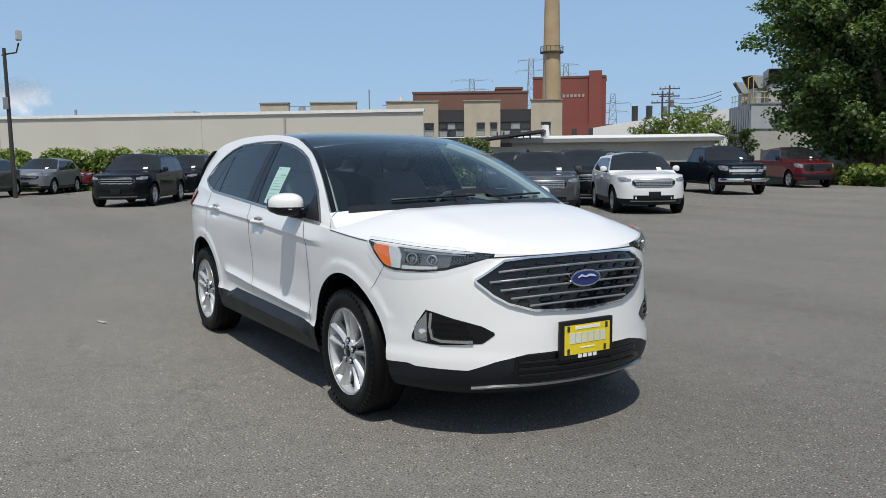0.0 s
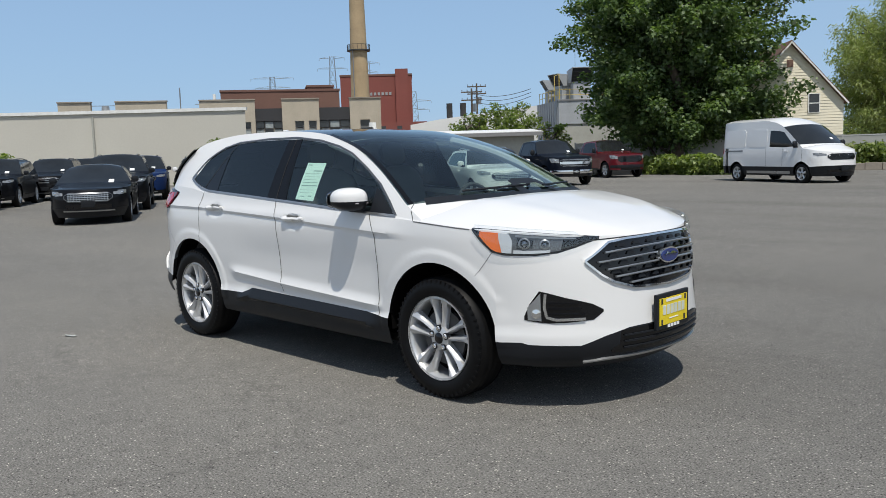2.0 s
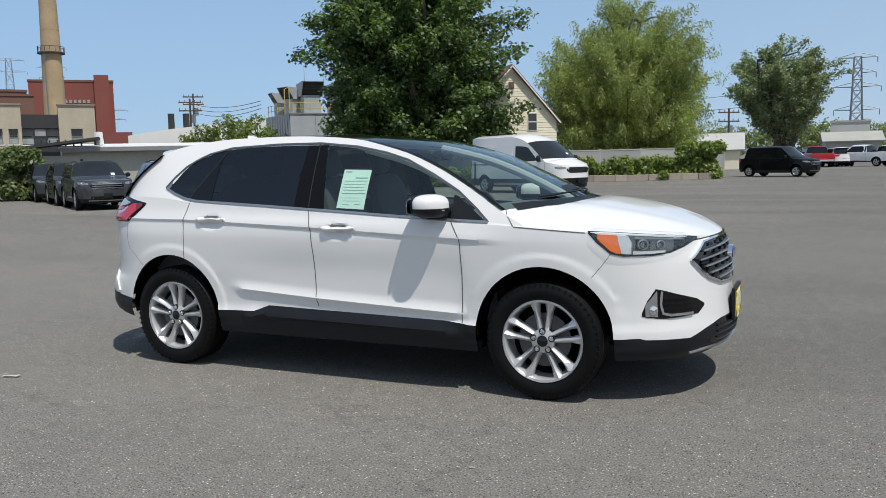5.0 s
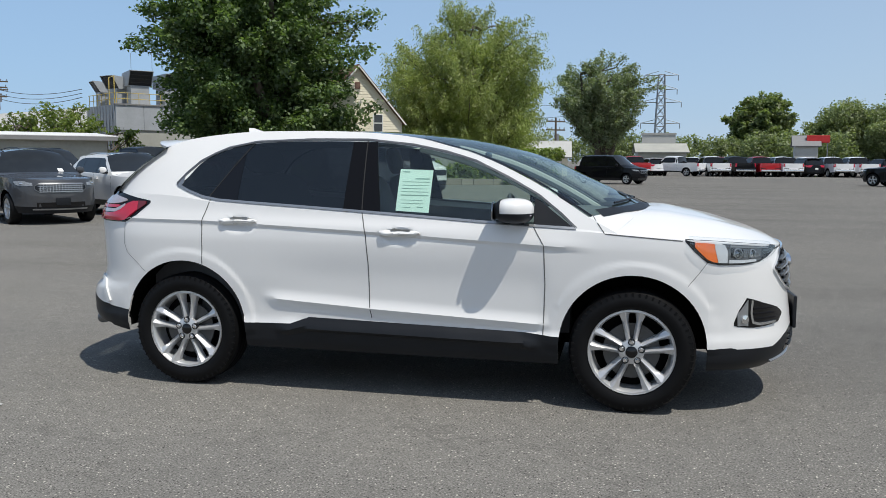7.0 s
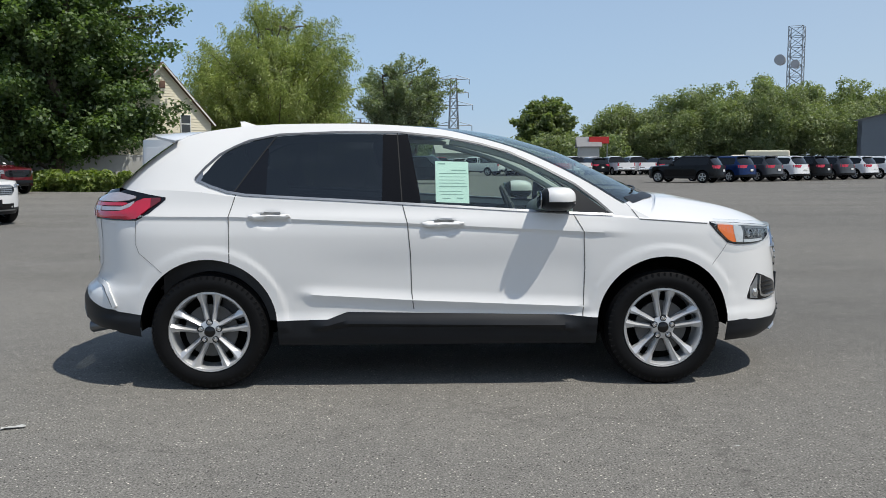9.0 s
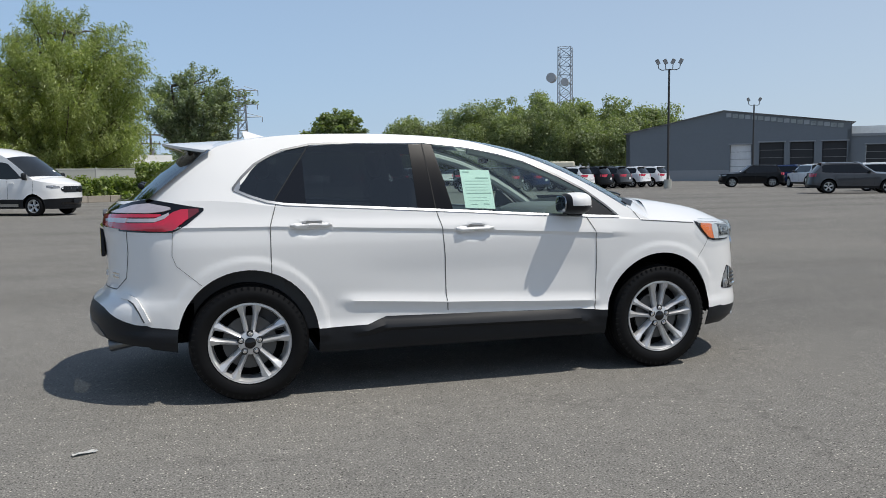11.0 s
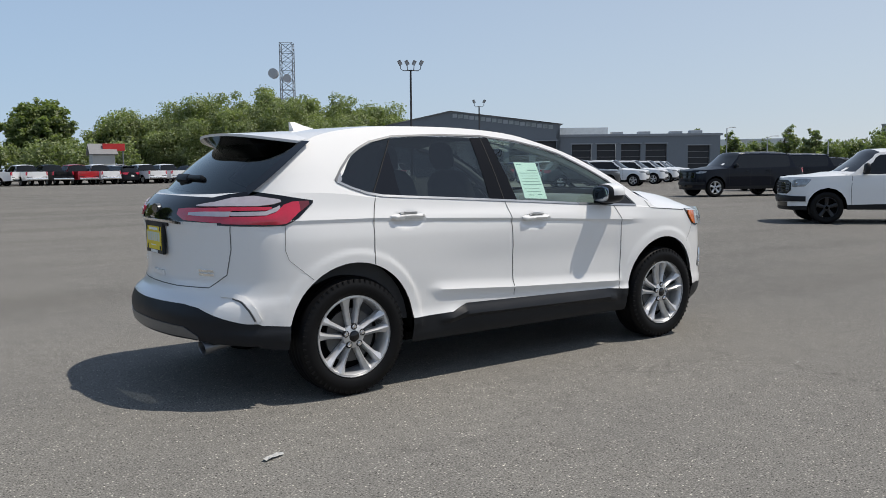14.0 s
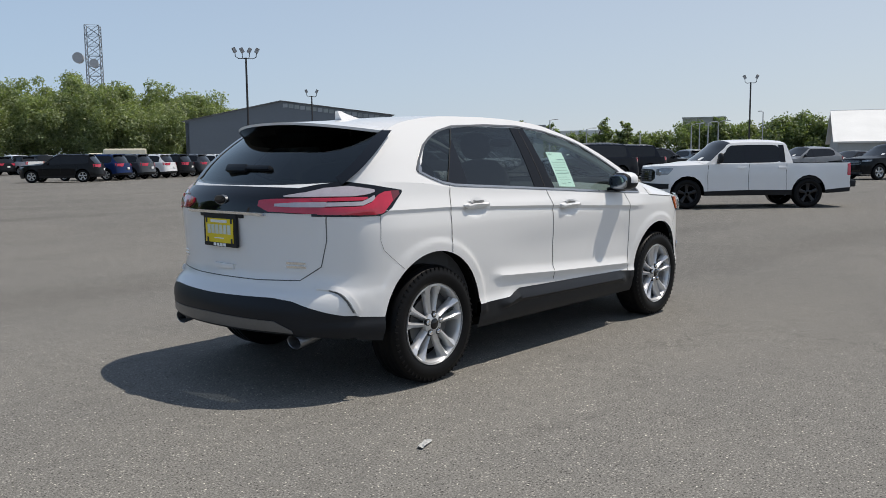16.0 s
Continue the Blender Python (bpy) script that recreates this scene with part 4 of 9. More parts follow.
HERO = dict(
    wf=1.4245, wr=-1.4245, arch=0.424, hub=0.398, hub_z=0.366, tyre=0.366, xsf=0.95, xsr=-1.05, nf=4.35, nr=6.0,
    W=[(0.20, 0.86), (0.27, 0.905), (0.33, 0.928), (0.44, 0.936), (0.47, 0.926), (0.56, 0.928), (0.75, 0.940), (0.95, 0.946), (1.05, 0.936), (1.12, 0.915), (1.2, 0.90), (1.3, 0.88)],
    XF=[(0.21, 2.30), (0.31, 2.42), (0.39, 2.44), (0.5, 2.43), (0.65, 2.41), (0.80, 2.39), (0.88, 2.375), (0.97, 2.345)],
    XR=[(0.33, -2.33), (0.42, -2.41), (0.52, -2.425), (0.60, -2.40), (0.66, -2.33), (0.75, -2.30), (0.95, -2.305), (1.08, -2.32), (1.16, -2.30), (1.25, -2.20)],
    frontz=0.965, rearz=1.235, swell=hero_swell,
    top=[(-2.22, 1.235), (-2.0, 1.252), (-1.65, 1.245), (-1.49, 1.235), (-1.25, 1.205), (-0.6, 1.165), (-0.2, 1.142), (0.4, 1.105), (1.08, 1.070), (1.25, 1.061), (1.69, 1.030), (2.05, 1.004), (2.26, 0.978), (2.345, 0.965)],
    low=[(-2.1, 0.37), (-1.85, 0.335), (-0.97, 0.275), (0.97, 0.27), (1.87, 0.262), (2.1, 0.262)], low_f=[(0, 0.235), (0.6, 0.245), (0.95, 0.265)], low_r=[(0, 0.40), (0.6, 0.40), (0.95, 0.36)],
    clad=[(-2.02, 0.495), (-1.85, 0.477), (-1.0, 0.434), (-0.69, 0.441), (-0.566, 0.486), (0.79, 0.458), (0.95, 0.442), (1.87, 0.398), (2.05, 0.405)],
    clad_f=[(0, 0.470), (0.35, 0.462), (0.50, 0.430), (0.62, 0.385), (0.8, 0.392), (0.95, 0.410)], clad_r=[(0, 0.600), (0.50, 0.606), (0.62, 0.592), (0.74, 0.545), (0.84, 0.505), (0.95, 0.495)],
    rocker=[(-2.0, 0.63), (-0.9, 0.605), (-0.149, 0.559), (0.9, 0.511), (2.0, 0.53)], rocker_f=[(0, 0.56), (0.95, 0.53)], rocker_r=[(0, 0.665), (0.95, 0.635)],
    shoulder=[(-2.0, 1.09), (-1.258, 1.083), (-0.211, 1.04), (0.905, 0.982), (1.192, 0.966), (2.0, 0.9)], shoulder_f=[(0, 0.86), (0.9, 0.89)], shoulder_r=[(0, 1.08), (0.9, 1.088)],
    undercut=0.020, rows=(7, 4, 20, 1, 5), col_step=0.034, arch_n=30, end_n=26, lip=0.008, loft=4, bow=0.22, ridge=0.012, crown=2.4, hood_pow=3.2,
    hood=[(1.25, 1.19), (1.45, 1.186), (1.684, 1.160), (1.884, 1.128), (2.085, 1.078), (2.247, 1.02), (2.345, 0.966)],
    cowl=False, extra_x=(1.32, -2.0, -0.566, -0.69, 0.79, 0.95, *[c + 0.027 * k for c in (-1.035, 0.03) for k in range(-5, 6)]),
    stations=[
        dict(belt=(1.32, 0), wbot=(1.318, 1.060), wtop=(1.316, 1.062), rail=(1.314, 1.068), ctr=(1.515, 1.186), side="b", roof="r"),
        dict(belt=(1.20, 0), wbot=(1.10, 1.083), wtop=(1.10, 1.086), rail=(1.160, 1.150), ctr=(1.47, 1.195), side="b", roof="w"),
        dict(belt=(1.08, 0), wbot=(1.055, 1.088), wtop=(1.040, 1.125), rail=(1.017, 1.240), ctr=(1.29, 1.285), side="c", roof="w"),
        dict(belt=(0.86, 0), wbot=(0.86, 1.098), wtop=(0.862, 1.262), rail=(0.831, 1.347), ctr=(1.08, 1.385), side="c", roof="w"),
        dict(belt=(0.67, 0), wbot=(0.67, 1.108), wtop=(0.678, 1.362), rail=(0.65, 1.436), ctr=(0.86, 1.485), side="c", roof="w"),
        dict(belt=(0.459, 0), wbot=(0.459, 1.12), wtop=(0.459, 1.462), rail=(0.464, 1.512), ctr=(0.62, 1.58), side="c", roof="w"),
        dict(belt=(0.278, 0), wbot=(0.278, 1.131), wtop=(0.278, 1.515), rail=(0.282, 1.590), ctr=(0.40, 1.645), side="c", roof="w"),
        dict(belt=(0.05, 0), wbot=(0.05, 1.146), wtop=(0.05, 1.560), rail=(0.05, 1.655), ctr=(0.14, 1.680), side="c", roof="k"),
        dict(belt=(-0.24, 0), wbot=(-0.24, 1.163), wtop=(-0.25, 1.590), rail=(-0.25, 1.685), ctr=(-0.20, 1.703), side="g", roof="k"),
        dict(belt=(-0.62, 0), wbot=(-0.62, 1.186), wtop=(-0.617, 1.593), rail=(-0.62, 1.697), ctr=(-0.60, 1.714), side="g", roof="k"),
        dict(belt=(-1.0, 0), wbot=(-1.0, 1.207), wtop=(-1.008, 1.577), rail=(-1.0, 1.693), ctr=(-1.0, 1.708), side="g", roof="r"),
        dict(belt=(-1.19, 0), wbot=(-1.19, 1.219), wtop=(-1.186, 1.539), rail=(-1.20, 1.680), ctr=(-1.22, 1.695), side="g", roof="r"),
        dict(belt=(-1.348, 0), wbot=(-1.348, 1.255), wtop=(-1.348, 1.458), rail=(-1.40, 1.655), ctr=(-1.45, 1.675), side="g", roof="r"),
        dict(belt=(-1.48, 0), wbot=(-1.475, 1.306), wtop=(-1.478, 1.324), rail=(-1.54, 1.622), ctr=(-1.62, 1.650), side="b", roof="r"),
        dict(belt=(-1.65, 0), wbot=(-1.61, 1.36), wtop=(-1.61, 1.43), rail=(-1.625, 1.566), ctr=(-1.75, 1.59), side="b", roof="t"),
        dict(belt=(-1.83, 0), wbot=(-1.80, 1.34), wtop=(-1.79, 1.38), rail=(-1.80, 1.420), ctr=(-1.95, 1.43), side="b", roof="t"),
        dict(belt=(-2.0, 0), wbot=(-2.0, 1.256), wtop=(-2.0, 1.257), rail=(-2.0, 1.258), ctr=(-2.15, 1.243), side="b", roof="t"),
    ])


for station in HERO["stations"]:
    for key in ("rail", "ctr"):
        x, z = station[key]
        station[key] = (x, z - 0.036 * smooth01((z - 1.50) / 0.14))


def super_bm(size, at, power=2.6, seg=16, rings=10, cut=None):
    """A rounded box: a superellipsoid."""
    bm = bmesh.new()
    bmesh.ops.create_uvsphere(bm, u_segments=seg, v_segments=rings, radius=1.0)
    for v in bm.verts:
        k = (abs(v.co.x)**power + abs(v.co.y)**power + abs(v.co.z)**power)**(1 / power)
        v.co = Vector((v.co.x / k * size[0] / 2 + at[0], v.co.y / k * size[1] / 2 + at[1], v.co.z / k * size[2] / 2 + at[2]))
    if cut:
        bmesh.ops.bisect_plane(bm, geom=bm.verts[:] + bm.edges[:] + bm.faces[:], plane_co=cut[0], plane_no=cut[1], clear_outer=True)
    return bm


def oval_plate_bm(center, normal_x, ry, rz, thick, seg=32):
    bm = bmesh.new()
    a = [bm.verts.new((center[0] + normal_x * thick, center[1] + ry * math.cos(2 * math.pi * k / seg), center[2] + rz * math.sin(2 * math.pi * k / seg))) for k in range(seg)]
    b = [bm.verts.new((center[0] - normal_x * 0.02, v.co.y, v.co.z)) for v in a]
    bm.faces.new(a)
    for k in range(seg):
        bm.faces.new((a[k], a[(k + 1) % seg], b[(k + 1) % seg], b[k]))
    bmesh.ops.recalc_face_normals(bm, faces=bm.faces)
    return bm


def licence_plate(parent, x, y, z, face, w=0.31, h=0.155, tilt=0.0):
    """A dealer's plate in a black frame; its writing as plain bars."""
    m = Matrix.Translation((x, y, z)) @ Matrix.Rotation(tilt, 4, 'Y')
    f = part("plate_frame", box_bm((0.022, w + 0.05, h + 0.05), (0, 0, 0), 0.006), M["plastic"], parent, "black plate frame")
    f.matrix_basis = m
    part("plate_card", box_bm((0.004, w, h), (face * 0.012, 0, 0)), M["plate_yellow"], f, "yellow dealer plate card")
    bm = bmesh.new()
    for k in range(6):
        box_bm((0.003, 0.032, 0.055), (face * 0.0145, (k - 2.5) * 0.042, 0.008), 0, bm)
    part("plate_print", bm, M["plate_print"], f, "pale bars of blurred writing")
    bm = box_bm((0.003, 0.17, 0.016), (face * 0.0145, 0, h / 2 - 0.016))
    box_bm((0.003, 0.10, 0.006), (face * 0.0145, 0, -0.045), 0, bm)
    for k in range(4):
        box_bm((0.004, 0.024, 0.018), (face * 0.0125, (k - 1.5) * 0.034, -h / 2 - 0.012), 0, bm)
    part("frame_print", bm, M["white_card"], f, "white bars of writing on the frame")
    for a, b in ((-0.13, 0.06), (0.13, 0.06), (-0.13, -0.06), (0.12, -0.058)):
        part("plate_mark", box_bm((0.004, 0.016, 0.03), (face * 0.014, a, b)), M["ink"], f)
    return f


def seat_bm(x, y, w, back_lean=0.22):
    b = super_bm((0.52, w, 0.16), (x, y, 0.72), 4.0)
    for src in (super_bm((0.16, w, 0.62), (0, 0, 0.31), 3.6), super_bm((0.09, w * 0.5, 0.20), (-0.02, 0, 0.73), 3.0)):
        bmesh.ops.transform(src, verts=src.verts, matrix=Matrix.Translation((x - 0.24, y, 0.76)) @ Matrix.Rotation(-back_lean, 4, 'Y'))
        me = bpy.data.meshes.new("temporary")
        src.to_mesh(me)
        src.free()
        b.from_mesh(me)
        bpy.data.meshes.remove(me)
    return b


def mirror_shell(sg, k, cap, keep=None):
    """A flat-topped mirror housing, lower towards its outer end; the cap is its upper front."""
    bm = super_bm((0.245 * k, 0.205 * k, 0.148 * k), (0.737, 0, 0), 2.8, 24, 16)
    for v in bm.verts:
        f = (sg * v.co.y + 0.1025) / 0.205
        v.co.z = v.co.z * (1.04 - 0.22 * f * f) + 0.006 * f
        if v.co.x > 0.66:
            v.co.x = 0.66 + (v.co.x - 0.66) * (1.0 - 0.40 * max(0.0, f)**1.6)
        v.co.x += 0.012 * f
    bmesh.ops.translate(bm, verts=bm.verts, vec=(0, sg * 1.006, 1.182))
    if keep:
        bmesh.ops.bisect_plane(bm, geom=bm.verts[:] + bm.edges[:] + bm.faces[:], plane_co=keep[0], plane_no=keep[1], clear_outer=True)
    if cap:
        for co, no in (((0, 0, 1.172), (0, 0, -1)), ((0.660, 0, 0), (-1, 0, 0))):
            bmesh.ops.bisect_plane(bm, geom=bm.verts[:] + bm.edges[:] + bm.faces[:], plane_co=co, plane_no=no, clear_outer=True)
    return bm


def build_hero():
    car, s = car_core("suv_car", HERO, "white_paint", 1.35, dict(w="shield_glass", t="dark_glass", c="clear_glass", g="dark_glass"), "gloss_black", None, "gloss_black")
    tagged(car, "white mid-size five-door SUV with black roof glass, parked on asphalt", "car")
    wheel_set(car, HERO, (M["alloy"],), "twin", 1.0, 0.25, 0.24, 0.938)
    P = lambda n, b, m, par=car, lab="", sm=40: part(n, b, M[m], par, lab, sm)

    def both(n, b, m, lab="", sm=40):
        c = mirror_bm(b)
        return P(n, b, m, car, lab, sm), P(n, c, m, car, lab, sm)

    # front: grille with its bars, frame and oval badge
    g = [(-0.575, 0.838, 0.848), (-0.50, 0.765, 0.895), (-0.43, 0.722, 0.938), (-0.30, 0.682, 0.950), (0, 0.668, 0.955), (0.30, 0.682, 0.950), (0.43, 0.722, 0.938), (0.50, 0.765, 0.895), (0.575, 0.838, 0.848)]
    grille = P("grille", s.patch('F', g, 0.003, 0.01, 24, 6), "gloss_black", car, "black grille with thin satin bars")
    lo, hi = [(a, b) for a, b, _ in g], [(a, c) for a, _, c in g]
    for k in range(6):
        z0 = 0.700 + k * 0.046
        st = []
        for i in range(25):
            y = -0.56 + 1.12 * i / 24
            z = z0 - 0.02 * (y / 0.5)**2 + 0.012
            a, b = linear(lo, y) + 0.008, linear(hi, y) - 0.008
            if b - a > 0.02 and a < z < b - 0.014:
                st.append((y, z, min(z + 0.010, b)))
        if len(st) > 2:
            P("grille_bar", s.patch('F', st, 0.020, 0.002, 18, 2, 0.004), "satin", grille, "satin grey bar")
        for i in range(-4, 5):
            y = i * 0.118 + (0.059 if k % 2 else 0.0)
            z = z0 + 0.034 - 0.02 * (y / 0.5)**2
            if linear(lo, y) + 0.012 < z - 0.006 and z + 0.02 < linear(hi, y) - 0.008 and abs(y) < 0.54:
                P("grille_tab", s.patch('F', [(y - 0.030, z, z + 0.006), (y - 0.016, z, z + 0.018), (y + 0.016, z, z + 0.018), (y + 0.030, z, z + 0.006)], 0.012, 0.0, 4, 1), "plastic", grille)
    P("grille_frame", s.trim('F', [(a, b) for a, b in lo] + [(a, c) for a, c in hi[::-1]] + [lo[0]], 0.012, 0.014, 4), "chrome", grille, "bright frame")
    bx = s.cast('F', 0, 0.82)[0].x
    bd = P("badge", oval_plate_bm((bx + 0.028, 0, 0.835), 1, 0.102, 0.046, 0.010), "chrome", car, "chrome-edged blue oval badge")
    P("badge_face", oval_plate_bm((bx + 0.032, 0, 0.835), 1, 0.092, 0.038, 0.010), "badge_blue", bd)
    P("badge_mark", s.patch('F', [(-0.062, 0.828, 0.833), (-0.035, 0.836, 0.847), (-0.01, 0.831, 0.838), (0.02, 0.835, 0.846), (0.045, 0.832, 0.842), (0.062, 0.829, 0.833)], 0.052, -0.05, 12, 1), "chrome", bd)
    # headlights
    hl = [(1.705, 1.022, 1.034), (1.76, 0.962, 1.031), (1.83, 0.902, 1.027), (1.90, 0.886, 1.022), (2.05, 0.884, 1.008), (2.14, 0.896, 0.997), (2.20, 0.922, 0.988), (2.258, 0.960, 0.976)]

    def cut(st, a, b, dl=0.0, dh=0.0):
        l2, h2 = [(q[0], q[1]) for q in st], [(q[0], q[2]) for q in st]
        hs = [a] + [q[0] for q in st if a < q[0] < b] + [b]
        return [(h, linear(l2, h) + dl, linear(h2, h) - dh) for h in hs]
    for side in ('R', 'L'):
        lamp = P("headlight", s.patch(side, hl, 0.002, 0.02, 18, 4), "gloss_black", car, "clear headlight with amber corner")
        P("reflector", s.patch(side, cut(hl, 1.915, 2.150, 0.012, 0.012), 0.005, 0.0, 12, 3), "dark_satin", lamp)
        P("indicator", s.patch(side, [(1.758, 0.990, 1.016), (1.785, 0.962, 1.015), (1.83, 0.920, 1.012), (1.862, 0.905, 1.009), (1.886, 0.902, 0.960)], 0.010, 0.0, 10, 3), "amber_lens", lamp, "amber side lens")
        P("daylight_strip", s.patch(side, [(1.868, 0.985, 1.008), (1.890, 0.902, 1.006), (1.922, 0.899, 1.002), (1.940, 0.899, 0.965)], 0.012, 0.0, 6, 3), "strip_lens", lamp, "white light strip")
        P("daylight_strip", s.patch(side, [(1.950, 0.897, 0.916), (2.03, 0.896, 0.912), (2.11, 0.900, 0.914)], 0.012, 0.0, 8, 1), "strip_lens", lamp, "white light strip")
        P("lamp_trim", s.patch(side, [(1.955, 0.988, 0.999), (2.05, 0.980, 0.990), (2.19, 0.966, 0.974)], 0.012, 0.0, 8, 1), "satin", lamp)
        P("lamp_housing", s.patch(side, [(1.962, 0.925, 0.980), (2.00, 0.924, 0.977), (2.036, 0.926, 0.970)], 0.008, 0.0, 8, 3), "gloss_black", lamp)
        for xx, zz, rr in ((1.998, 0.950, 0.026), (2.085, 0.944, 0.022)):
            loc, nor = s.cast(side, xx, zz)
            bm = lathe_bm([(rr + 0.007, 0.0), (rr + 0.006, 0.010), (rr, 0.012), (rr - 0.002, 0.004)], 20)
            bmesh.ops.transform(bm, verts=bm.verts, matrix=Matrix.Translation(loc + nor * 0.006) @ nor.to_track_quat('Y', 'Z').to_matrix().to_4x4())
            P("projector_ring", bm, "satin", lamp)
            bm = super_bm((rr * 2, rr * 2, rr * 2), (0, 0, 0), 2.0, 14, 8)
            bmesh.ops.translate(bm, verts=bm.verts, vec=loc - nor * (rr * 0.45))
            P("projector", bm, "dim_mirror", lamp, "dark glass projector")
        P("lens", s.patch(side, cut(hl, 1.722, 2.252, 0.003, 0.002), 0.026, -0.022, 16, 4, 0.006), "lamp_glass", lamp, "clear lens")
    # fog-lamp pockets
    for sg in (-1, 1):
        fs = [(0.505, 0.565, 0.578), (0.56, 0.524, 0.612), (0.68, 0.514, 0.652), (0.745, 0.512, 0.680), (0.772, 0.516, 0.690), (0.80, 0.524, 0.62), (0.815, 0.53, 0.55)]
        fs = [(q[0] * sg, q[1], q[2]) for q in fs][::1 if sg > 0 else -1]
        pocket = P("fog_lamp_pocket", s.patch('F', fs, 0.003, 0.015, 14, 4), "gloss_black", car, "gloss black pocket with fog lamp")
        for k in range(3):
            z = 0.555 + k * 0.030
            q = [(sg * (0.60 + 0.012 * k), z, z + 0.008), (sg * 0.745, z + 0.004, z + 0.013)][::1 if sg > 0 else -1]
            P("pocket_bar", s.patch('F', q, 0.012, 0.0, 6, 1), "pillar_black", pocket)
        P("pocket_trim", s.trim('F', [(sg * 0.752, 0.675), (sg * 0.757, 0.60), (sg * 0.75, 0.545), (sg * 0.72, 0.532), (sg * 0.60, 0.532)], 0.015, 0.013), "chrome", pocket, "chrome strip")
        loc, nor = s.cast('F', sg * 0.782, 0.565)
        bm = lathe_bm([(0.026, -0.01), (0.026, 0.006), (0.0005, 0.010)], 16)
        bmesh.ops.transform(bm, verts=bm.verts, matrix=Matrix.Translation(loc + nor * 0.006) @ nor.to_track_quat('Y', 'Z').to_matrix().to_4x4())
        P("fog_lamp", bm, "chrome", pocket)
        P("fog_bezel", s.patch('F', [(sg * 0.768, 0.525, 0.68), (sg * 0.806, 0.53, 0.60)][::1 if sg > 0 else -1], 0.006, 0.0, 4, 2), "satin", pocket)
    # bumper's lower intake, skid strip, plate
    intake = P("lower_intake", s.patch('F', [(-0.47, 0.335, 0.345), (-0.41, 0.325, 0.452), (0, 0.32, 0.462), (0.41, 0.325, 0.452), (0.47, 0.335, 0.345)], 0.003, 0.01, 14, 3), "gloss_black", car, "black lower intake")
    for k in range(3):
        z = 0.35 + 0.034 * k
        P("intake_slat", s.patch('F', [(-0.40, z, z + 0.008), (0.40, z, z + 0.008)], 0.012, 0.0, 16, 1), "plastic", intake)
    P("skid_strip", s.trim('F', [(-0.60, 0.292), (-0.5, 0.300), (0, 0.302), (0.5, 0.300), (0.60, 0.292)], 0.012, 0.014, 6), "satin", car, "silver skid strip")
    licence_plate(car, 2.446, -0.015, 0.520, 1)
    # rear: gloss band, lamps, strip, badge, plate, seams
    band = P("tail_band", s.patch('B', [(-0.76, 1.078, 1.215), (-0.5, 1.082, 1.222), (0, 1.085, 1.228), (0.5, 1.082, 1.222), (0.76, 1.078, 1.215)], 0.004, 0.01, 24, 4), "gloss_black", car, "gloss black band across the tailgate")
    tl = [(-2.17, 1.066, 1.214), (-2.08, 1.062, 1.241), (-1.985, 1.060, 1.257), (-1.855, 1.060, 1.234), (-1.77, 1.106, 1.218), (-1.672, 1.188, 1.202)]
    for side, sg in (('R', -1), ('L', 1)):
        lamp = P("tail_lamp", s.patch(side, tl, 0.004, 0.02, 14, 4), "gloss_black", car, "red and clear wraparound tail lamp")
        P("upper_lens", s.patch(side, [(-2.15, 1.172, 1.194), (-2.08, 1.172, 1.216), (-1.985, 1.172, 1.228), (-1.90, 1.182, 1.214), (-1.86, 1.194, 1.206)], 0.012, 0.0, 10, 3), "grey_lens", lamp, "smoky clear lens")
        P("red_stripe", s.patch(side, [(-2.15, 1.146, 1.164), (-1.94, 1.148, 1.166), (-1.915, 1.156, 1.166)], 0.014, 0.0, 8, 2), "red_lens", lamp, "red lens")
        P("clear_lens", s.patch(side, [(-2.15, 1.118, 1.140), (-1.95, 1.120, 1.142), (-1.89, 1.142, 1.166), (-1.87, 1.158, 1.176)], 0.012, 0.0, 10, 2), "grey_lens", lamp, "smoky clear lens")
        P("red_lens", s.patch(side, [(-2.15, 1.074, 1.112), (-1.96, 1.072, 1.114), (-1.90, 1.072, 1.134), (-1.85, 1.078, 1.176), (-1.80, 1.108, 1.194), (-1.76, 1.140, 1.196)], 0.014, 0.0, 16, 3), "red_lens", lamp, "red lens")
        P("dark_lens", s.patch(side, [(-1.76, 1.136, 1.198), (-1.70, 1.178, 1.198)], 0.012, 0.0, 6, 2), "dark_red_lens", lamp)
        q = lambda pts: [(sg * a, b, c) for a, b, c in pts][::1 if sg > 0 else -1]
        P("inner_red_lens", s.patch('B', q([(0.34, 1.120, 1.150), (0.42, 1.090, 1.158), (0.60, 1.084, 1.162), (0.735, 1.078, 1.164)]), 0.012, 0.0, 10, 3), "red_lens", lamp, "red lens")
        P("inner_clear_lens", s.patch('B', q([(0.46, 1.118, 1.132), (0.58, 1.114, 1.140), (0.735, 1.114, 1.142)]), 0.016, 0.0, 8, 2), "grey_lens", lamp)
        P("inner_upper_lens", s.patch('B', q([(0.50, 1.170, 1.174), (0.60, 1.170, 1.192), (0.735, 1.172, 1.198)]), 0.012, 0.0, 8, 2), "grey_lens", lamp)
    P("tail_strip", s.trim('B', [(-0.40, 1.072), (-0.2, 1.078), (0.2, 1.078), (0.40, 1.072)], 0.014, 0.016, 6), "chrome", car, "chrome strip")
    bx = s.cast('B', 0, 1.15)[0].x
    bd = P("rear_badge", oval_plate_bm((bx - 0.010, 0, 1.150), -1, 0.062, 0.029, 0.004), "dark_satin", car, "chrome-edged dark oval badge")
    P("badge_face", oval_plate_bm((bx - 0.012, 0, 1.150), -1, 0.055, 0.0235, 0.006), "gloss_black", bd)
    licence_plate(car, s.cast('B', 0, 0.965)[0].x - 0.014, 0.0, 0.965, -1, 0.29, 0.145)
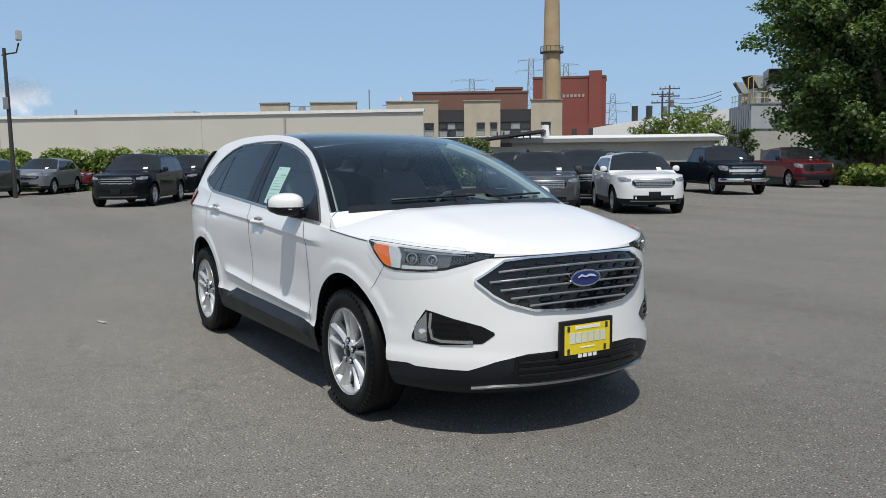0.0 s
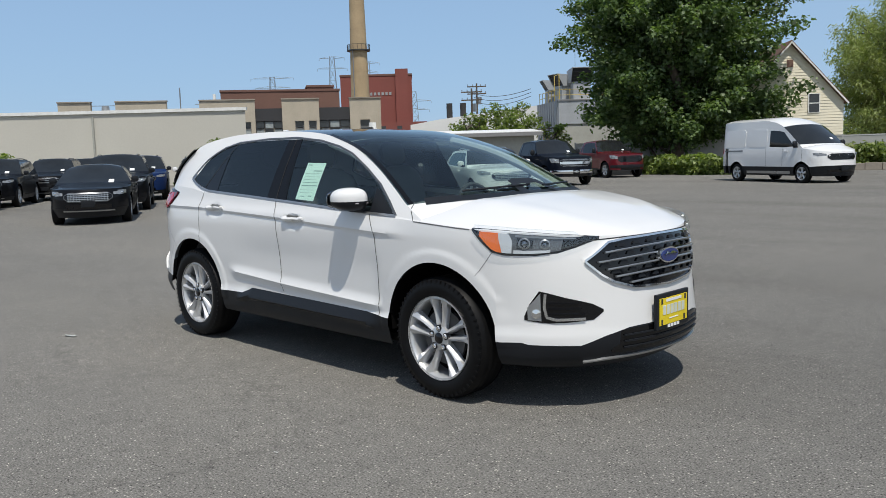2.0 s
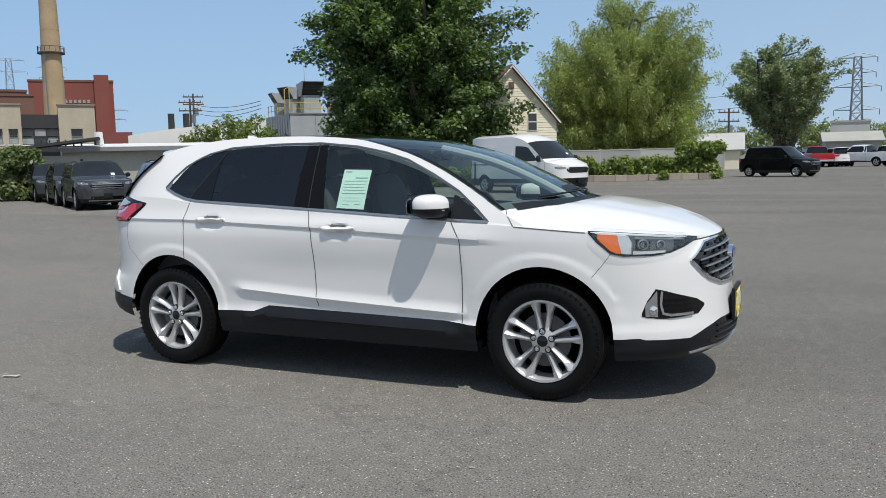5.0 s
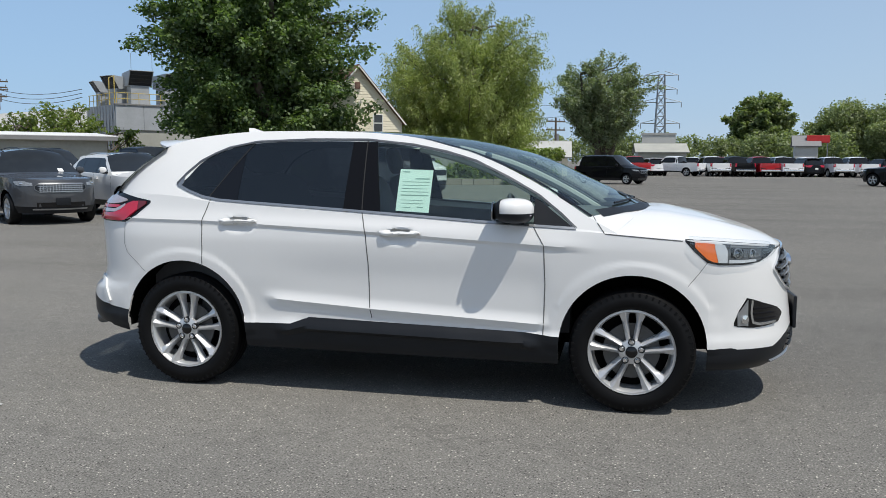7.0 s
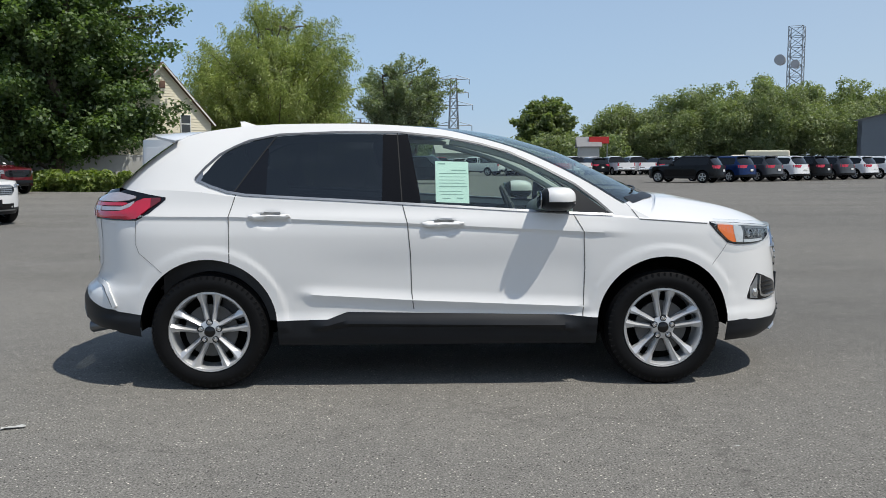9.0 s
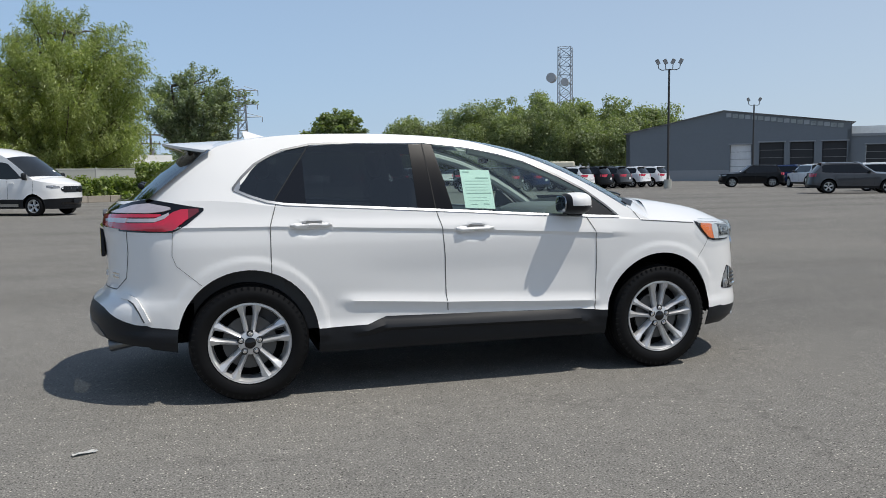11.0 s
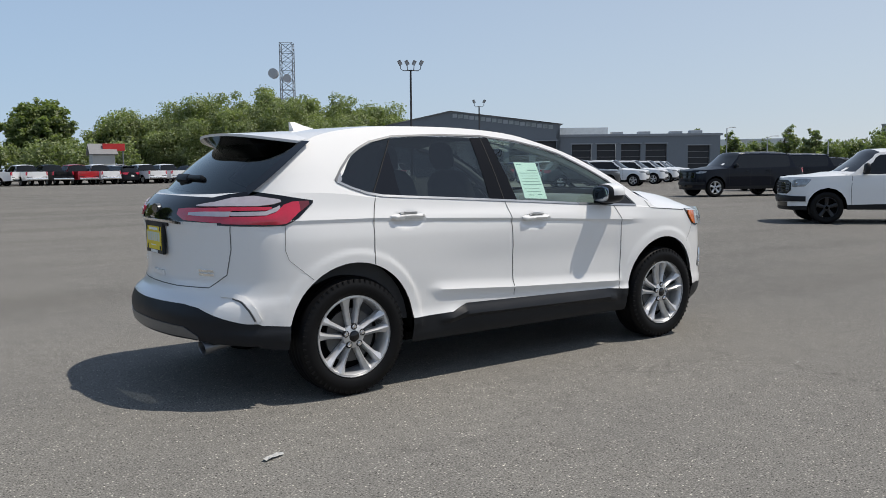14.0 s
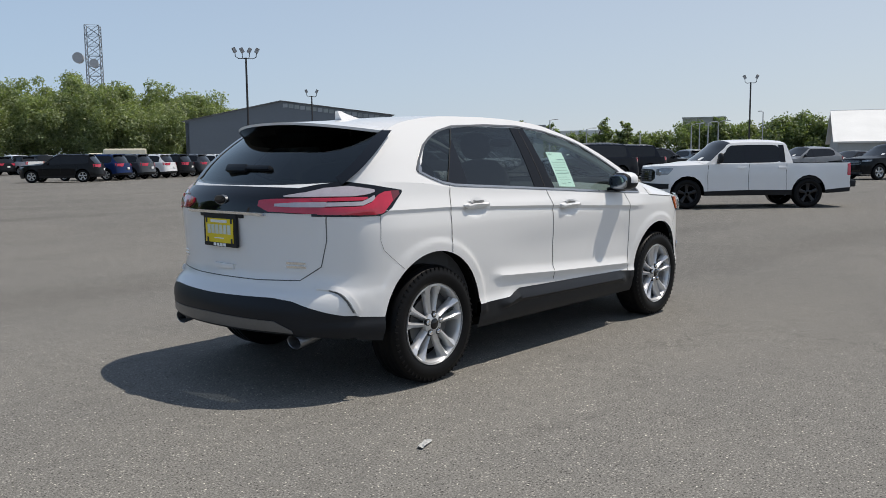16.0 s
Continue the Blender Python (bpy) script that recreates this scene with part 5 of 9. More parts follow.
    P("plate_lamp", s.patch('B', [(-0.22, 1.048, 1.066), (0.22, 1.048, 1.066)], 0.012, 0.0, 8, 1), "plastic", car)
    for y in (-0.57, 0.57):
        for k in range(2):
            P("tail_lettering", s.patch('B', [(y - 0.06, 0.770 + 0.022 * k, 0.782 + 0.022 * k), (y + 0.055, 0.770 + 0.022 * k, 0.782 + 0.022 * k)], 0.006, 0.0, 5, 1), "chrome", car, "small chrome lettering as bars")
    P("tailgate_grip", s.patch('B', [(-0.10, 0.735, 0.765), (0.10, 0.735, 0.765)], 0.014, 0.0, 6, 2, 0.004), "white_paint", car)
    P("tailgate_gap", s.seam('B', [(-0.745, 1.07), (-0.742, 0.93), (-0.71, 0.78), (-0.60, 0.700), (-0.3, 0.69), (0.3, 0.69), (0.60, 0.700), (0.71, 0.78), (0.742, 0.93), (0.745, 1.07)], 0.006), "seam_soft")
    P("diffuser", s.patch('B', [(-0.62, 0.41, 0.425), (-0.52, 0.415, 0.475), (0, 0.415, 0.485), (0.52, 0.415, 0.475), (0.62, 0.41, 0.425)], 0.006, 0.01, 14, 3), "dark_satin", car, "grey lower bumper insert")
    for sg in (-1, 1):
        bm = lathe_bm([(0.040, -0.16), (0.047, 0.0), (0.045, 0.004), (0.041, 0.0), (0.036, -0.12), (0.0005, -0.121)], 20)
        bmesh.ops.transform(bm, verts=bm.verts, matrix=Matrix.Translation((-2.258, sg * 0.60, 0.352)) @ Matrix.Rotation(radians(90), 4, 'Z') @ Matrix.Rotation(radians(-8), 4, 'X') @ Matrix.Diagonal((1.35, 1, 0.9, 1)))
        P("exhaust_tip", bm, "dark_satin", car, "dull metal exhaust tip")
    # doors: gaps, handles, window trim, pillars
    gaps = bmesh.new()
    s.seam('R', [(-1.245, 1.215), (-1.285, 1.083), (-1.285, 0.80)], 0.006, bm=gaps)
    rear_gap = P("door_gap", gaps, "seam_soft")
    both("door_gap", s.seam('R', [(-0.225, 1.17), (-0.19, 1.04), (-0.172, 0.85), (-0.165, 0.60), (-0.153, 0.50)], 0.006), "seam_soft")
    both("door_gap", s.seam('R', [(0.84, 1.09), (0.905, 0.98), (0.916, 0.75), (0.912, 0.56), (0.908, 0.445)], 0.006), "seam_soft")
    both("bonnet_gap", s.seam('R', [(1.255, 1.056), (1.45, 1.042), (1.69, 1.024)], 0.006), "seam_soft")
    both("wing_gap", s.seam('R', [(1.175, 1.165), (1.252, 1.06)], 0.006), "seam_soft")
    both("wing_bumper_gap", s.seam('R', [(1.835, 0.905), (1.785, 0.835), (1.728, 0.765)], 0.003), "seam_soft")
    both("bumper_gap", s.seam('R', [(-1.855, 1.065), (-1.862, 0.92), (-1.84, 0.86), (-1.70, 0.74)], 0.0025), "seam_soft")
    both("corner_flange", s.trim('R', [(-2.165, 0.668), (-2.115, 0.664), (-2.078, 0.640), (-2.045, 0.590), (-2.012, 0.520)], 0.030, 0.013, 6), "white_paint", "folded edge of the rear bumper's corner")
    # dark line laid along the inner side of the fold
    both("corner_slot", s.seam('R', [(-2.128, 0.648), (-2.098, 0.630), (-2.068, 0.585), (-2.036, 0.520)], 0.010, 0.004), "seam_soft")
    bg = s.seam('F', [(-0.565, 0.955), (-0.3, 0.960), (0, 0.962), (0.3, 0.960), (0.565, 0.955)], 0.007)
    P("bonnet_edge_gap", bg, "seam")
    for x0, z0, z1 in ((-1.035, 1.084, 1.088), (0.03, 1.036, 1.040)):
        hs = [(x0 - 0.128, z0 - 0.006, z0 + 0.006), (x0 - 0.10, z0 - 0.016, z0 + 0.014), (x0, z0 - 0.013, z0 + 0.018), (x0 + 0.10, z0 - 0.016, z0 + 0.014), (x0 + 0.128, z0 - 0.006, z0 + 0.006)]
        both("door_handle", s.patch('R', hs, 0.010, 0.01, 14, 6, 0.026), "white_paint", "body-coloured door handle")
        both("handle_grip", s.patch('R', [(x0 - 0.055, z0 + 0.018, z0 + 0.022), (x0 - 0.03, z0 + 0.017, z0 + 0.026), (x0 + 0.05, z0 + 0.017, z0 + 0.026), (x0 + 0.07, z0 + 0.018, z0 + 0.021)], 0.018, 0.0, 8, 1), "satin")
    win = [(1.09, 1.082), (0.86, 1.092), (0.459, 1.114), (0.05, 1.140), (-0.24, 1.157), (-0.62, 1.180), (-1.0, 1.201), (-1.19, 1.213), (-1.30, 1.232), (-1.40, 1.266), (-1.49, 1.306)]
    both("belt_trim", s.trim('R', win, 0.016, 0.007), "satin", "satin window trim")
    tip = [(-1.49, 1.306), (-1.495, 1.318), (-1.44, 1.385), (-1.36, 1.462), (-1.27, 1.512), (-1.186, 1.549), (-1.0, 1.588), (-0.62, 1.604), (-0.25, 1.602), (0.05, 1.571), (0.278, 1.526), (0.459, 1.473), (0.678, 1.371), (0.862, 1.271), (1.0, 1.165), (1.09, 1.084)]
    both("window_frame_trim", s.trim('R', tip, 0.014, 0.006), "dark_satin", "dark window trim")
    both("quarter_trim", s.patch('R', [(-1.488, 1.304, 1.318), (-1.47, 1.296, 1.345), (-1.452, 1.318, 1.36)], 0.005, 0.0, 4, 2), "satin", "satin quarter-window corner")
    both("pillar_cover", s.patch('R', [(-0.345, 1.170, 1.590), (-0.185, 1.162, 1.588), (-0.105, 1.157, 1.165)], 0.003, 0.002, 8, 6), "pillar_black", "gloss black pillar cover")
    both("pillar_gap", s.seam('R', [(-0.222, 1.165), (-0.252, 1.595)], 0.007, 0.0045), "seam")
    both("quarter_pillar", s.patch('R', [(-1.262, 1.222, 1.226), (-1.085, 1.213, 1.470), (-1.06, 1.211, 1.50)], 0.003, 0.002, 8, 5), "gloss_black")
    both("quarter_gap", s.seam('R', [(-1.262, 1.222), (-1.12, 1.43), (-1.01, 1.585)], 0.006, 0.0045), "seam")
    both("mirror_sail", s.patch('R', [(0.84, 1.102, 1.25), (0.875, 1.10, 1.235), (1.03, 1.09, 1.12), (1.065, 1.088, 1.094)], 0.004, 0.002, 8, 3), "plastic", "black mirror mount triangle")
    # outer mirrors
    for sg in (-1, 1):
        cap = P("door_mirror", mirror_shell(sg, 1.0, True), "white_paint", car, "white mirror cap on a black base")
        P("mirror_base", mirror_shell(sg, 1.0, False, ((0, 0, 1.1725), (0, 0, 1))), "plastic", cap)
        P("mirror_rim", mirror_shell(sg, 1.03, False, ((0.662, 0, 0), (1, 0, 0))), "plastic", cap)
        bm = super_bm((0.02, 0.160, 0.112), (0.617, sg * 1.006, 1.182), 3.2)
        P("mirror_glass", bm, "dim_mirror", cap, "mirror glass")
        P("mirror_arm", box_bm((0.10, 0.12, 0.035), (0.745, sg * 0.915, 1.118), 0.012), "plastic", cap)
        P("mirror_lamp", box_bm((0.012, 0.10, 0.008), (0.832, sg * 0.975, 1.160), 0.003), "grey_lens", cap)
    # roof spoiler, fin, wipers
    bm = bmesh.new()
    rows = []
    for i in range(-12, 13):
        f = i / 12
        y = 0.700 * f
        drop = abs(f)**3
        z0, z1 = 1.630 - 0.042 * f * f - 0.012 * drop, 1.616 - 0.044 * f * f - 0.018 * drop
        xt = -1.925 + 0.27 * abs(f)**3.0
        th = 1.0 - 0.55 * drop
        rows.append([bm.verts.new(c) for c in ((-1.50, y, z0 + 0.008 - 0.05 * abs(f)**6), (-1.50 + (xt + 1.50) * 0.5, y, z0 - 0.004), (xt, y, z1), (xt + 0.004, y, z1 - 0.016), (xt + 0.10 * th, y * 0.985, z1 - 0.046 * th), (-1.60, y * 0.98, z1 - 0.15 * th))])
    for a, b in zip(rows, rows[1:]):
        for j in range(5):
            f = bm.faces.new((a[j], b[j], b[j + 1], a[j + 1]))
            f.material_index = 1 if j >= 3 else 0
    for cap in (rows[0], rows[-1][::-1]):
        bm.faces.new(cap).material_index = 0
    bmesh.ops.recalc_face_normals(bm, faces=bm.faces)
    part("roof_spoiler", bm, [M["white_paint"], M["gloss_black"]], car, "white spoiler, black underneath", 40)
    bm = bmesh.new()
    fin = [(x, z - 0.030) for x, z in ((-1.385, 1.735), (-1.352, 1.736), (-1.30, 1.718), (-1.24, 1.698), (-1.19, 1.684), (-1.37, 1.676))]
    a = [bm.verts.new((x, 0.012 if z > 1.66 else 0.035, z)) for x, z in fin]
    b = [bm.verts.new((x, -0.012 if z > 1.66 else -0.035, z)) for x, z in fin]
    bm.faces.new(a)
    bm.faces.new(b[::-1])
    for k in range(6):
        bm.faces.new((a[k], b[k], b[(k + 1) % 6], a[(k + 1) % 6]))
    bmesh.ops.recalc_face_normals(bm, faces=bm.faces)
    P("antenna_fin", bm, "white_paint", car, "white antenna fin")
    bm = box_bm((0.05, 0.34, 0.03), (-2.060, 0.00, 1.330), 0.012, None, Matrix.Rotation(radians(30), 4, 'Y'))
    box_bm((0.05, 0.22, 0.055), (-2.068, 0.17, 1.330), 0.02, bm, Matrix.Rotation(radians(30), 4, 'Y'))
    P("rear_wiper", bm, "plastic", car, "black rear wiper")
    for y0, y1 in ((0.10, 0.62), (-0.55, -0.02)):
        pts = []
        for k in range(9):
            y = y0 + (y1 - y0) * k / 8
            x = 1.47 - 0.30 * (y / 0.83)**2 - 0.045 - 0.02 * k / 8
            pts.append(s.cast('T', x, y)[0] + Vector((0.006, 0, 0.012)))
        P("windscreen_wiper", tube_bm(pts, 0.007, 5), "plastic", car, "black wiper")
    pts = [(0.80 * math.sin(k * 0.13), 1.485 - 0.275 * abs(math.sin(k * 0.13))**2.0) for k in range(-11, 12)]
    P("windscreen_foot_seal", s.seam('T', [(x, y) for y, x in pts], 0.075, 0.004, 2), "plastic", car, "black seal at the windscreen's foot")
    pts = [(1.485 - 0.31 * (y / 0.8)**2 + 0.036 - 0.02 * (y / 0.66)**4, y) for y in [0.66 * k / 10 for k in range(-10, 11)]]
    P("cowl_cover", s.seam('T', pts, 0.070, 0.0045, 2), "plastic", car, "black cowl below the windscreen")
    # scuttle panel that closes the gap behind the bonnet
    bm = bmesh.new()
    x0 = HERO["stations"][0]["belt"][0]
    zb, yb = s.belt(x0)
    q, sn = s.profile[0][1], s.profile[0][2]
    xr, yr, zr = q[sn - 1]
    xc, _, zc = q[-1]
    rows = []
    for k in range(-12, 13):
        f = k / 12
        g = 1 - abs(f)**2.4
        rows.append((bm.verts.new((xr + (xc - xr) * (1 - f * f) - 0.004, yr * f, zr + (zc - zr) * g - 0.001)), bm.verts.new((x0 + 0.22 * (1 - f * f) + 0.004, yb * f, zb + (hermite(HERO["hood"], x0) - zb) * (1 - abs(f)**3.2) - 0.001))))
    for a, b in zip(rows, rows[1:]):
        bm.faces.new((a[0], a[1], b[1], b[0]))
    P("scuttle_panel", bm, "white_paint", car)
    # black seal along the windscreen's sides
    for sg in (-1, 1):
        line, ups = [], []
        for i, q, sn in s.profile:
            if HERO["stations"][i]["roof"] == "w" and i > 0:
                a, b = Vector(q[sn - 1]), Vector(q[sn])
                c = a + (b - a) * 0.22
                c.y *= sg
                near, nor, _, _ = s.tree.find_nearest(c)
                line.append(near)
                ups.append(nor if nor.z > 0 else -nor)
        P("windscreen_edge", ribbon_bm(line, 0.030, ups, None, 0.003), "pillar_black", car, "black edge of the windscreen")
    # black edges of the rear window
    for sg in (-1, 1):
        line, ups = [], []
        for i, q, sn in s.profile:
            if HERO["stations"][i]["roof"] == "t":
                a, b = Vector(q[sn - 1]), Vector(q[sn])
                c = a + (b - a) * 0.075
                c.y *= sg
                near, nor, _, _ = s.tree.find_nearest(c)
                line.append(near)
                out = Vector((-0.55, sg * 0.5, 0.65)).normalized()
                ups.append(nor if nor.dot(out) > 0 else -nor)
        P("rear_window_edge", ribbon_bm(line, 0.085, ups, None, 0.005), "gloss_black", car, "black edge of the rear window")
    # pale trim inside the front pillars
    for sg in (-1, 1):
        line = []
        for i, q, sn in s.profile:
            if HERO["stations"][i]["roof"] == "w" and i > 0:
                a, b = Vector(q[sn - 1]), Vector(q[sn])
                c = a + (b - a) * 0.35
                line.append((c.x - 0.02, sg * c.y, c.z - 0.055))
        P("pillar_trim", tube_bm(line, 0.034, 8), "headliner", car, "pale trim inside the front pillar")
    # sticker in the front door's window
    for sg in ('R',):
        sheet = P("window_sticker", s.patch(sg, [(-0.012, 1.170, 1.424), (0.197, 1.160, 1.418)], -0.010, 0.012, 4, 4), "sticker", car, "pale green printed sheet inside the window")
        bars = bmesh.new()
        for z, a, b, h in ((1.405, 0.005, 0.05, 0.006), (1.362, 0.09, 0.18, 0.007), (1.345, 0.01, 0.185, 0.003), (1.325, 0.01, 0.18, 0.002), (1.305, 0.01, 0.17, 0.002), (1.285, 0.01, 0.18, 0.003), (1.262, 0.01, 0.185, 0.006), (1.235, 0.01, 0.15, 0.002), (1.215, 0.02, 0.16, 0.002), (1.190, 0.03, 0.08, 0.004), (1.190, 0.12, 0.16, 0.006)):
            q = s.patch(sg, [(a, z, z + h), (b, z - 0.002, z + h - 0.002)], -0.0085, 0.0095, 2, 1)
            me = bpy.data.meshes.new("temporary")
            q.to_mesh(me)
            q.free()
            bars.from_mesh(me)
            bpy.data.meshes.remove(me)
        P("sticker_print", bars, "sticker_print", sheet, "bars of small print")
    # cabin
    liner = bmesh.new()
    pts = [(1.05, 0.70), (0.5, 0.83), (-0.4, 0.84), (-1.2, 0.84), (-1.75, 0.74)]
    ring = [(x, y) for x, y in pts] + [(x, -y) for x, y in pts[::-1]]
    lo, hi = [liner.verts.new((x, y, 0.42)) for x, y in ring], [liner.verts.new((x, y * 0.985, hermite(HERO["top"], x) - 0.03)) for x, y in ring]
    liner.faces.new(lo)
    for k in range(len(ring)):
        liner.faces.new((lo[k], lo[(k + 1) % len(ring)], hi[(k + 1) % len(ring)], hi[k]))
    P("cabin_lining", liner, "cabin", car, "dark cabin trim", False)
    P("dashboard", super_bm((0.66, 1.50, 0.34), (1.04, 0, 0.985), 4.0, 24, 12), "dash", car, "dark dashboard")
    wheel = bmesh.new()
    for k in range(20):
        a, b = 2 * math.pi * k / 20, 2 * math.pi * (k + 1) / 20
        rod_bm((0, 0.185 * math.cos(a), 0.185 * math.sin(a)), (0, 0.185 * math.cos(b), 0.185 * math.sin(b)), 0.016, None, 6, wheel)
    box_bm((0.04, 0.12, 0.12), (0.01, 0, 0), 0.02, wheel)
    for d in ((0.1, 0), (-0.1, 0), (0, -0.1)):
        box_bm((0.02, 0.05 + abs(d[0]) * 1.3, 0.04 + abs(d[1]) * 1.3), (0.005, d[0], d[1]), 0, wheel)
    bmesh.ops.transform(wheel, verts=wheel.verts, matrix=Matrix.Translation((0.60, 0.37, 1.05)) @ Matrix.Rotation(radians(-24), 4, 'Y'))
    P("steering_wheel", wheel, "cabin", car, "dark steering wheel")
    for y in (0.37, -0.37):
        P("front_seat", seat_bm(0.05, y, 0.50), "seat_cloth", car, "black seat")
    P("rear_seat", seat_bm(-0.85, 0, 1.30), "seat_cloth", car, "black rear bench")
    # unseen plates, added to block sun that leaked through the open tail
    P("luggage_floor", box_bm((0.36, 1.36, 0.03), (-2.01, 0, 0.60), 0.004), "cabin", car)
    P("luggage_floor", box_bm((0.80, 1.20, 0.03), (-1.425, 0, 0.60), 0.004), "cabin", car)
    P("rear_view_mirror", super_bm((0.03, 0.22, 0.07), (0.42, 0, 1.50), 3.0), "gloss_black", car)
    bm = bmesh.new()
    rows = [[bm.verts.new((x, y, z - 0.062 - 0.05 * (y / 0.6)**2)) for y in (-0.6, -0.3, 0, 0.3, 0.6)] for x, z in ((0.10, 1.655), (-0.25, 1.68), (-0.62, 1.69), (-1.0, 1.68), (-1.4, 1.65), (-1.60, 1.60))]
    for a, b in zip(rows, rows[1:]):
        for j in range(4):
            bm.faces.new((a[j], a[j + 1], b[j + 1], b[j]))
    P("headliner", bm, "headliner", car, "pale grey headliner")
    return car


hero = build_hero()

# ---- the other cars ----
def car_spec(L, wb, W, H, fo, R, hood_f, hood_c, belt_f, belt_r, cowl, roof_f, roof_r, tail, win_f=None, win_r=None, win_end=0.0, wtop=0.16, lean=(0.40, 0.2), nf=4.2, nr=7.0, clear=0.27, bed=False, slope=0.0, round_f=0.10, tail_in=0.10):
    """A body from its main sizes; x places are from the middle between the axles."""
    wf, wr = wb / 2, -wb / 2
    xf, xr = wf + fo, wf + fo - L
    w = W / 2
    zc = hood_c
    win_f = cowl - 0.22 if win_f is None else win_f
    win_r = tail + 0.42 if win_r is None else win_r
    bz = lambda x: belt_f + (belt_r - belt_f) * min(1.0, max(0.0, (cowl - x) / (cowl - xr)))
    top = [(xr, belt_r - 0.01), (tail, bz(tail)), ((tail + cowl) / 2, bz((tail + cowl) / 2)), (cowl, belt_f), (wf, belt_f - (belt_f - hood_f) * 0.35), (xf - 0.12, hood_f + 0.02), (xf - 0.03, hood_f)]
    st = [dict(belt=(cowl + 0.07, 0), wbot=(cowl + 0.068, belt_f), wtop=(cowl + 0.066, belt_f + 0.002), rail=(cowl + 0.064, belt_f + 0.006), ctr=(cowl + 0.22, zc), side="b", roof="r"),
          dict(belt=(cowl - 0.04, 0), wbot=(cowl - 0.06, belt_f + 0.012), wtop=(cowl - 0.06, belt_f + 0.014), rail=(cowl - 0.08, zc), ctr=(cowl + 0.16, zc + 0.01), side="b", roof="w")]
    zr, ztop = H - 0.10, H
    for k in (0.3, 0.7):
        x = cowl - 0.08 + (roof_f - cowl + 0.08) * k
        z = zc + (zr - zc) * k**0.9
        st.append(dict(belt=(x, 0), wbot=(x, bz(x) + 0.02), wtop=(x - 0.01, max(bz(x) + 0.05, z - 0.10)), rail=(x, z), ctr=(x + 0.18 - 0.08 * k, z + 0.07 * k), side="g" if x < win_f + 0.3 else "b", roof="w"))
    st.append(dict(belt=(roof_f, 0), wbot=(roof_f, bz(roof_f) + 0.02), wtop=(roof_f, H - wtop), rail=(roof_f, zr), ctr=(roof_f + 0.08, ztop - 0.02), side="g", roof="r"))
    mid = (roof_f + roof_r) / 2
    span = [mid] if not isinstance(win_end, tuple) else [win_end[0], win_end[0] - 0.02]
    for x in span:
        st.append(dict(belt=(x, 0), wbot=(x, bz(x) + 0.02), wtop=(x, H - wtop + 0.015), rail=(x, zr + 0.02), ctr=(x, ztop), side="g" if not isinstance(win_end, tuple) or x != span[-1] else "b", roof="r"))
    blank = isinstance(win_end, tuple)
    x = max(roof_r + 0.18, win_r + 0.12)
    st.append(dict(belt=(x, 0), wbot=(x, bz(x) + 0.03), wtop=(x, H - wtop - slope * 0.3), rail=(x, zr + 0.005 - slope * 0.2), ctr=(x, ztop - 0.015 - slope * 0.2), side="b" if blank else "g", roof="r"))
    x = win_r
    zb = bz(x)
    st.append(dict(belt=(x, 0), wbot=(x, zb + 0.10), wtop=(x, max(zb + 0.14, H - wtop - 0.13 - slope * 0.6)), rail=(min(x, roof_r + 0.1), zr - 0.01 - slope * 0.5), ctr=(min(x, roof_r + 0.08), ztop - 0.03 - slope * 0.5), side="b", roof="r"))
    st.append(dict(belt=((tail + roof_r) / 2 + 0.05, 0), wbot=(roof_r + 0.01, zb + 0.15), wtop=(roof_r + 0.005, zb + 0.20), rail=(roof_r, zr - 0.04 - slope), ctr=(roof_r - 0.07, ztop - 0.07 - slope), side="b", roof="t"))
    zt = bz(tail)
    st.append(dict(belt=(tail, 0), wbot=(tail, zt + 0.003), wtop=(tail, zt + 0.004), rail=(tail, zt + 0.006), ctr=(tail - (0.03 if bed else 0.10), zt + 0.01), side="b", roof="t"))
    return dict(wf=wf, wr=wr, arch=R + 0.055, hub=R + 0.03, hub_z=R, tyre=R, xsf=wf - 0.45, xsr=wr + (0.2 if not bed else -0.35), nf=nf, nr=nr, H=H, xf=xf, xr=xr, cowl_x=cowl, half=w, flare=0.015,
                W=[(0.2, w * 0.90), (0.30, w * 0.955), (0.45, w * 0.985), (0.75, w * 0.995), (0.95, w), (belt_f, w * 0.975), (belt_r + 0.2, w * 0.93)],
                XF=[(0.2, xf - 0.16), (0.32, xf - 0.03), (0.5, xf), (0.7, xf - 0.01), (hood_f - 0.08, xf - 0.03), (hood_f + 0.04, xf - round_f)],
                XR=[(0.3, xr + 0.10), (0.42, xr + 0.01), (0.55, xr), (0.66, xr + 0.03), (0.8, xr + tail_in * 0.6), (belt_r, xr + tail_in), (belt_r + 0.1, xr + tail_in + 0.05)],
                frontz=hood_f, rearz=belt_r, top=top, low=[(xr, clear + 0.08), (wr, clear), (wf, clear), (xf, clear - 0.02)], clad=[(xr, 0.52), (wr - R, 0.45), (0, clear + 0.14), (wf + R, 0.42), (xf, 0.40)],
                rocker=[(xr, 0.62), (xf, 0.58)], shoulder=[(xr, belt_r - 0.12), (xf, hood_f - 0.10)], rows=(1, 1, 4, 2), loft=2, bow=0.14, crown=2.6, cowl=False, deck=not bed, pan=clear + 0.03, lean=lean,
                hood=[(cowl, zc), (cowl + 0.2, zc), (wf + 0.1, zc - (zc - hood_f) * 0.35), (xf - 0.25, hood_f + (zc - hood_f) * 0.35), (xf - 0.05, hood_f)], extra_x=(cowl + 0.07, tail), stations=st)


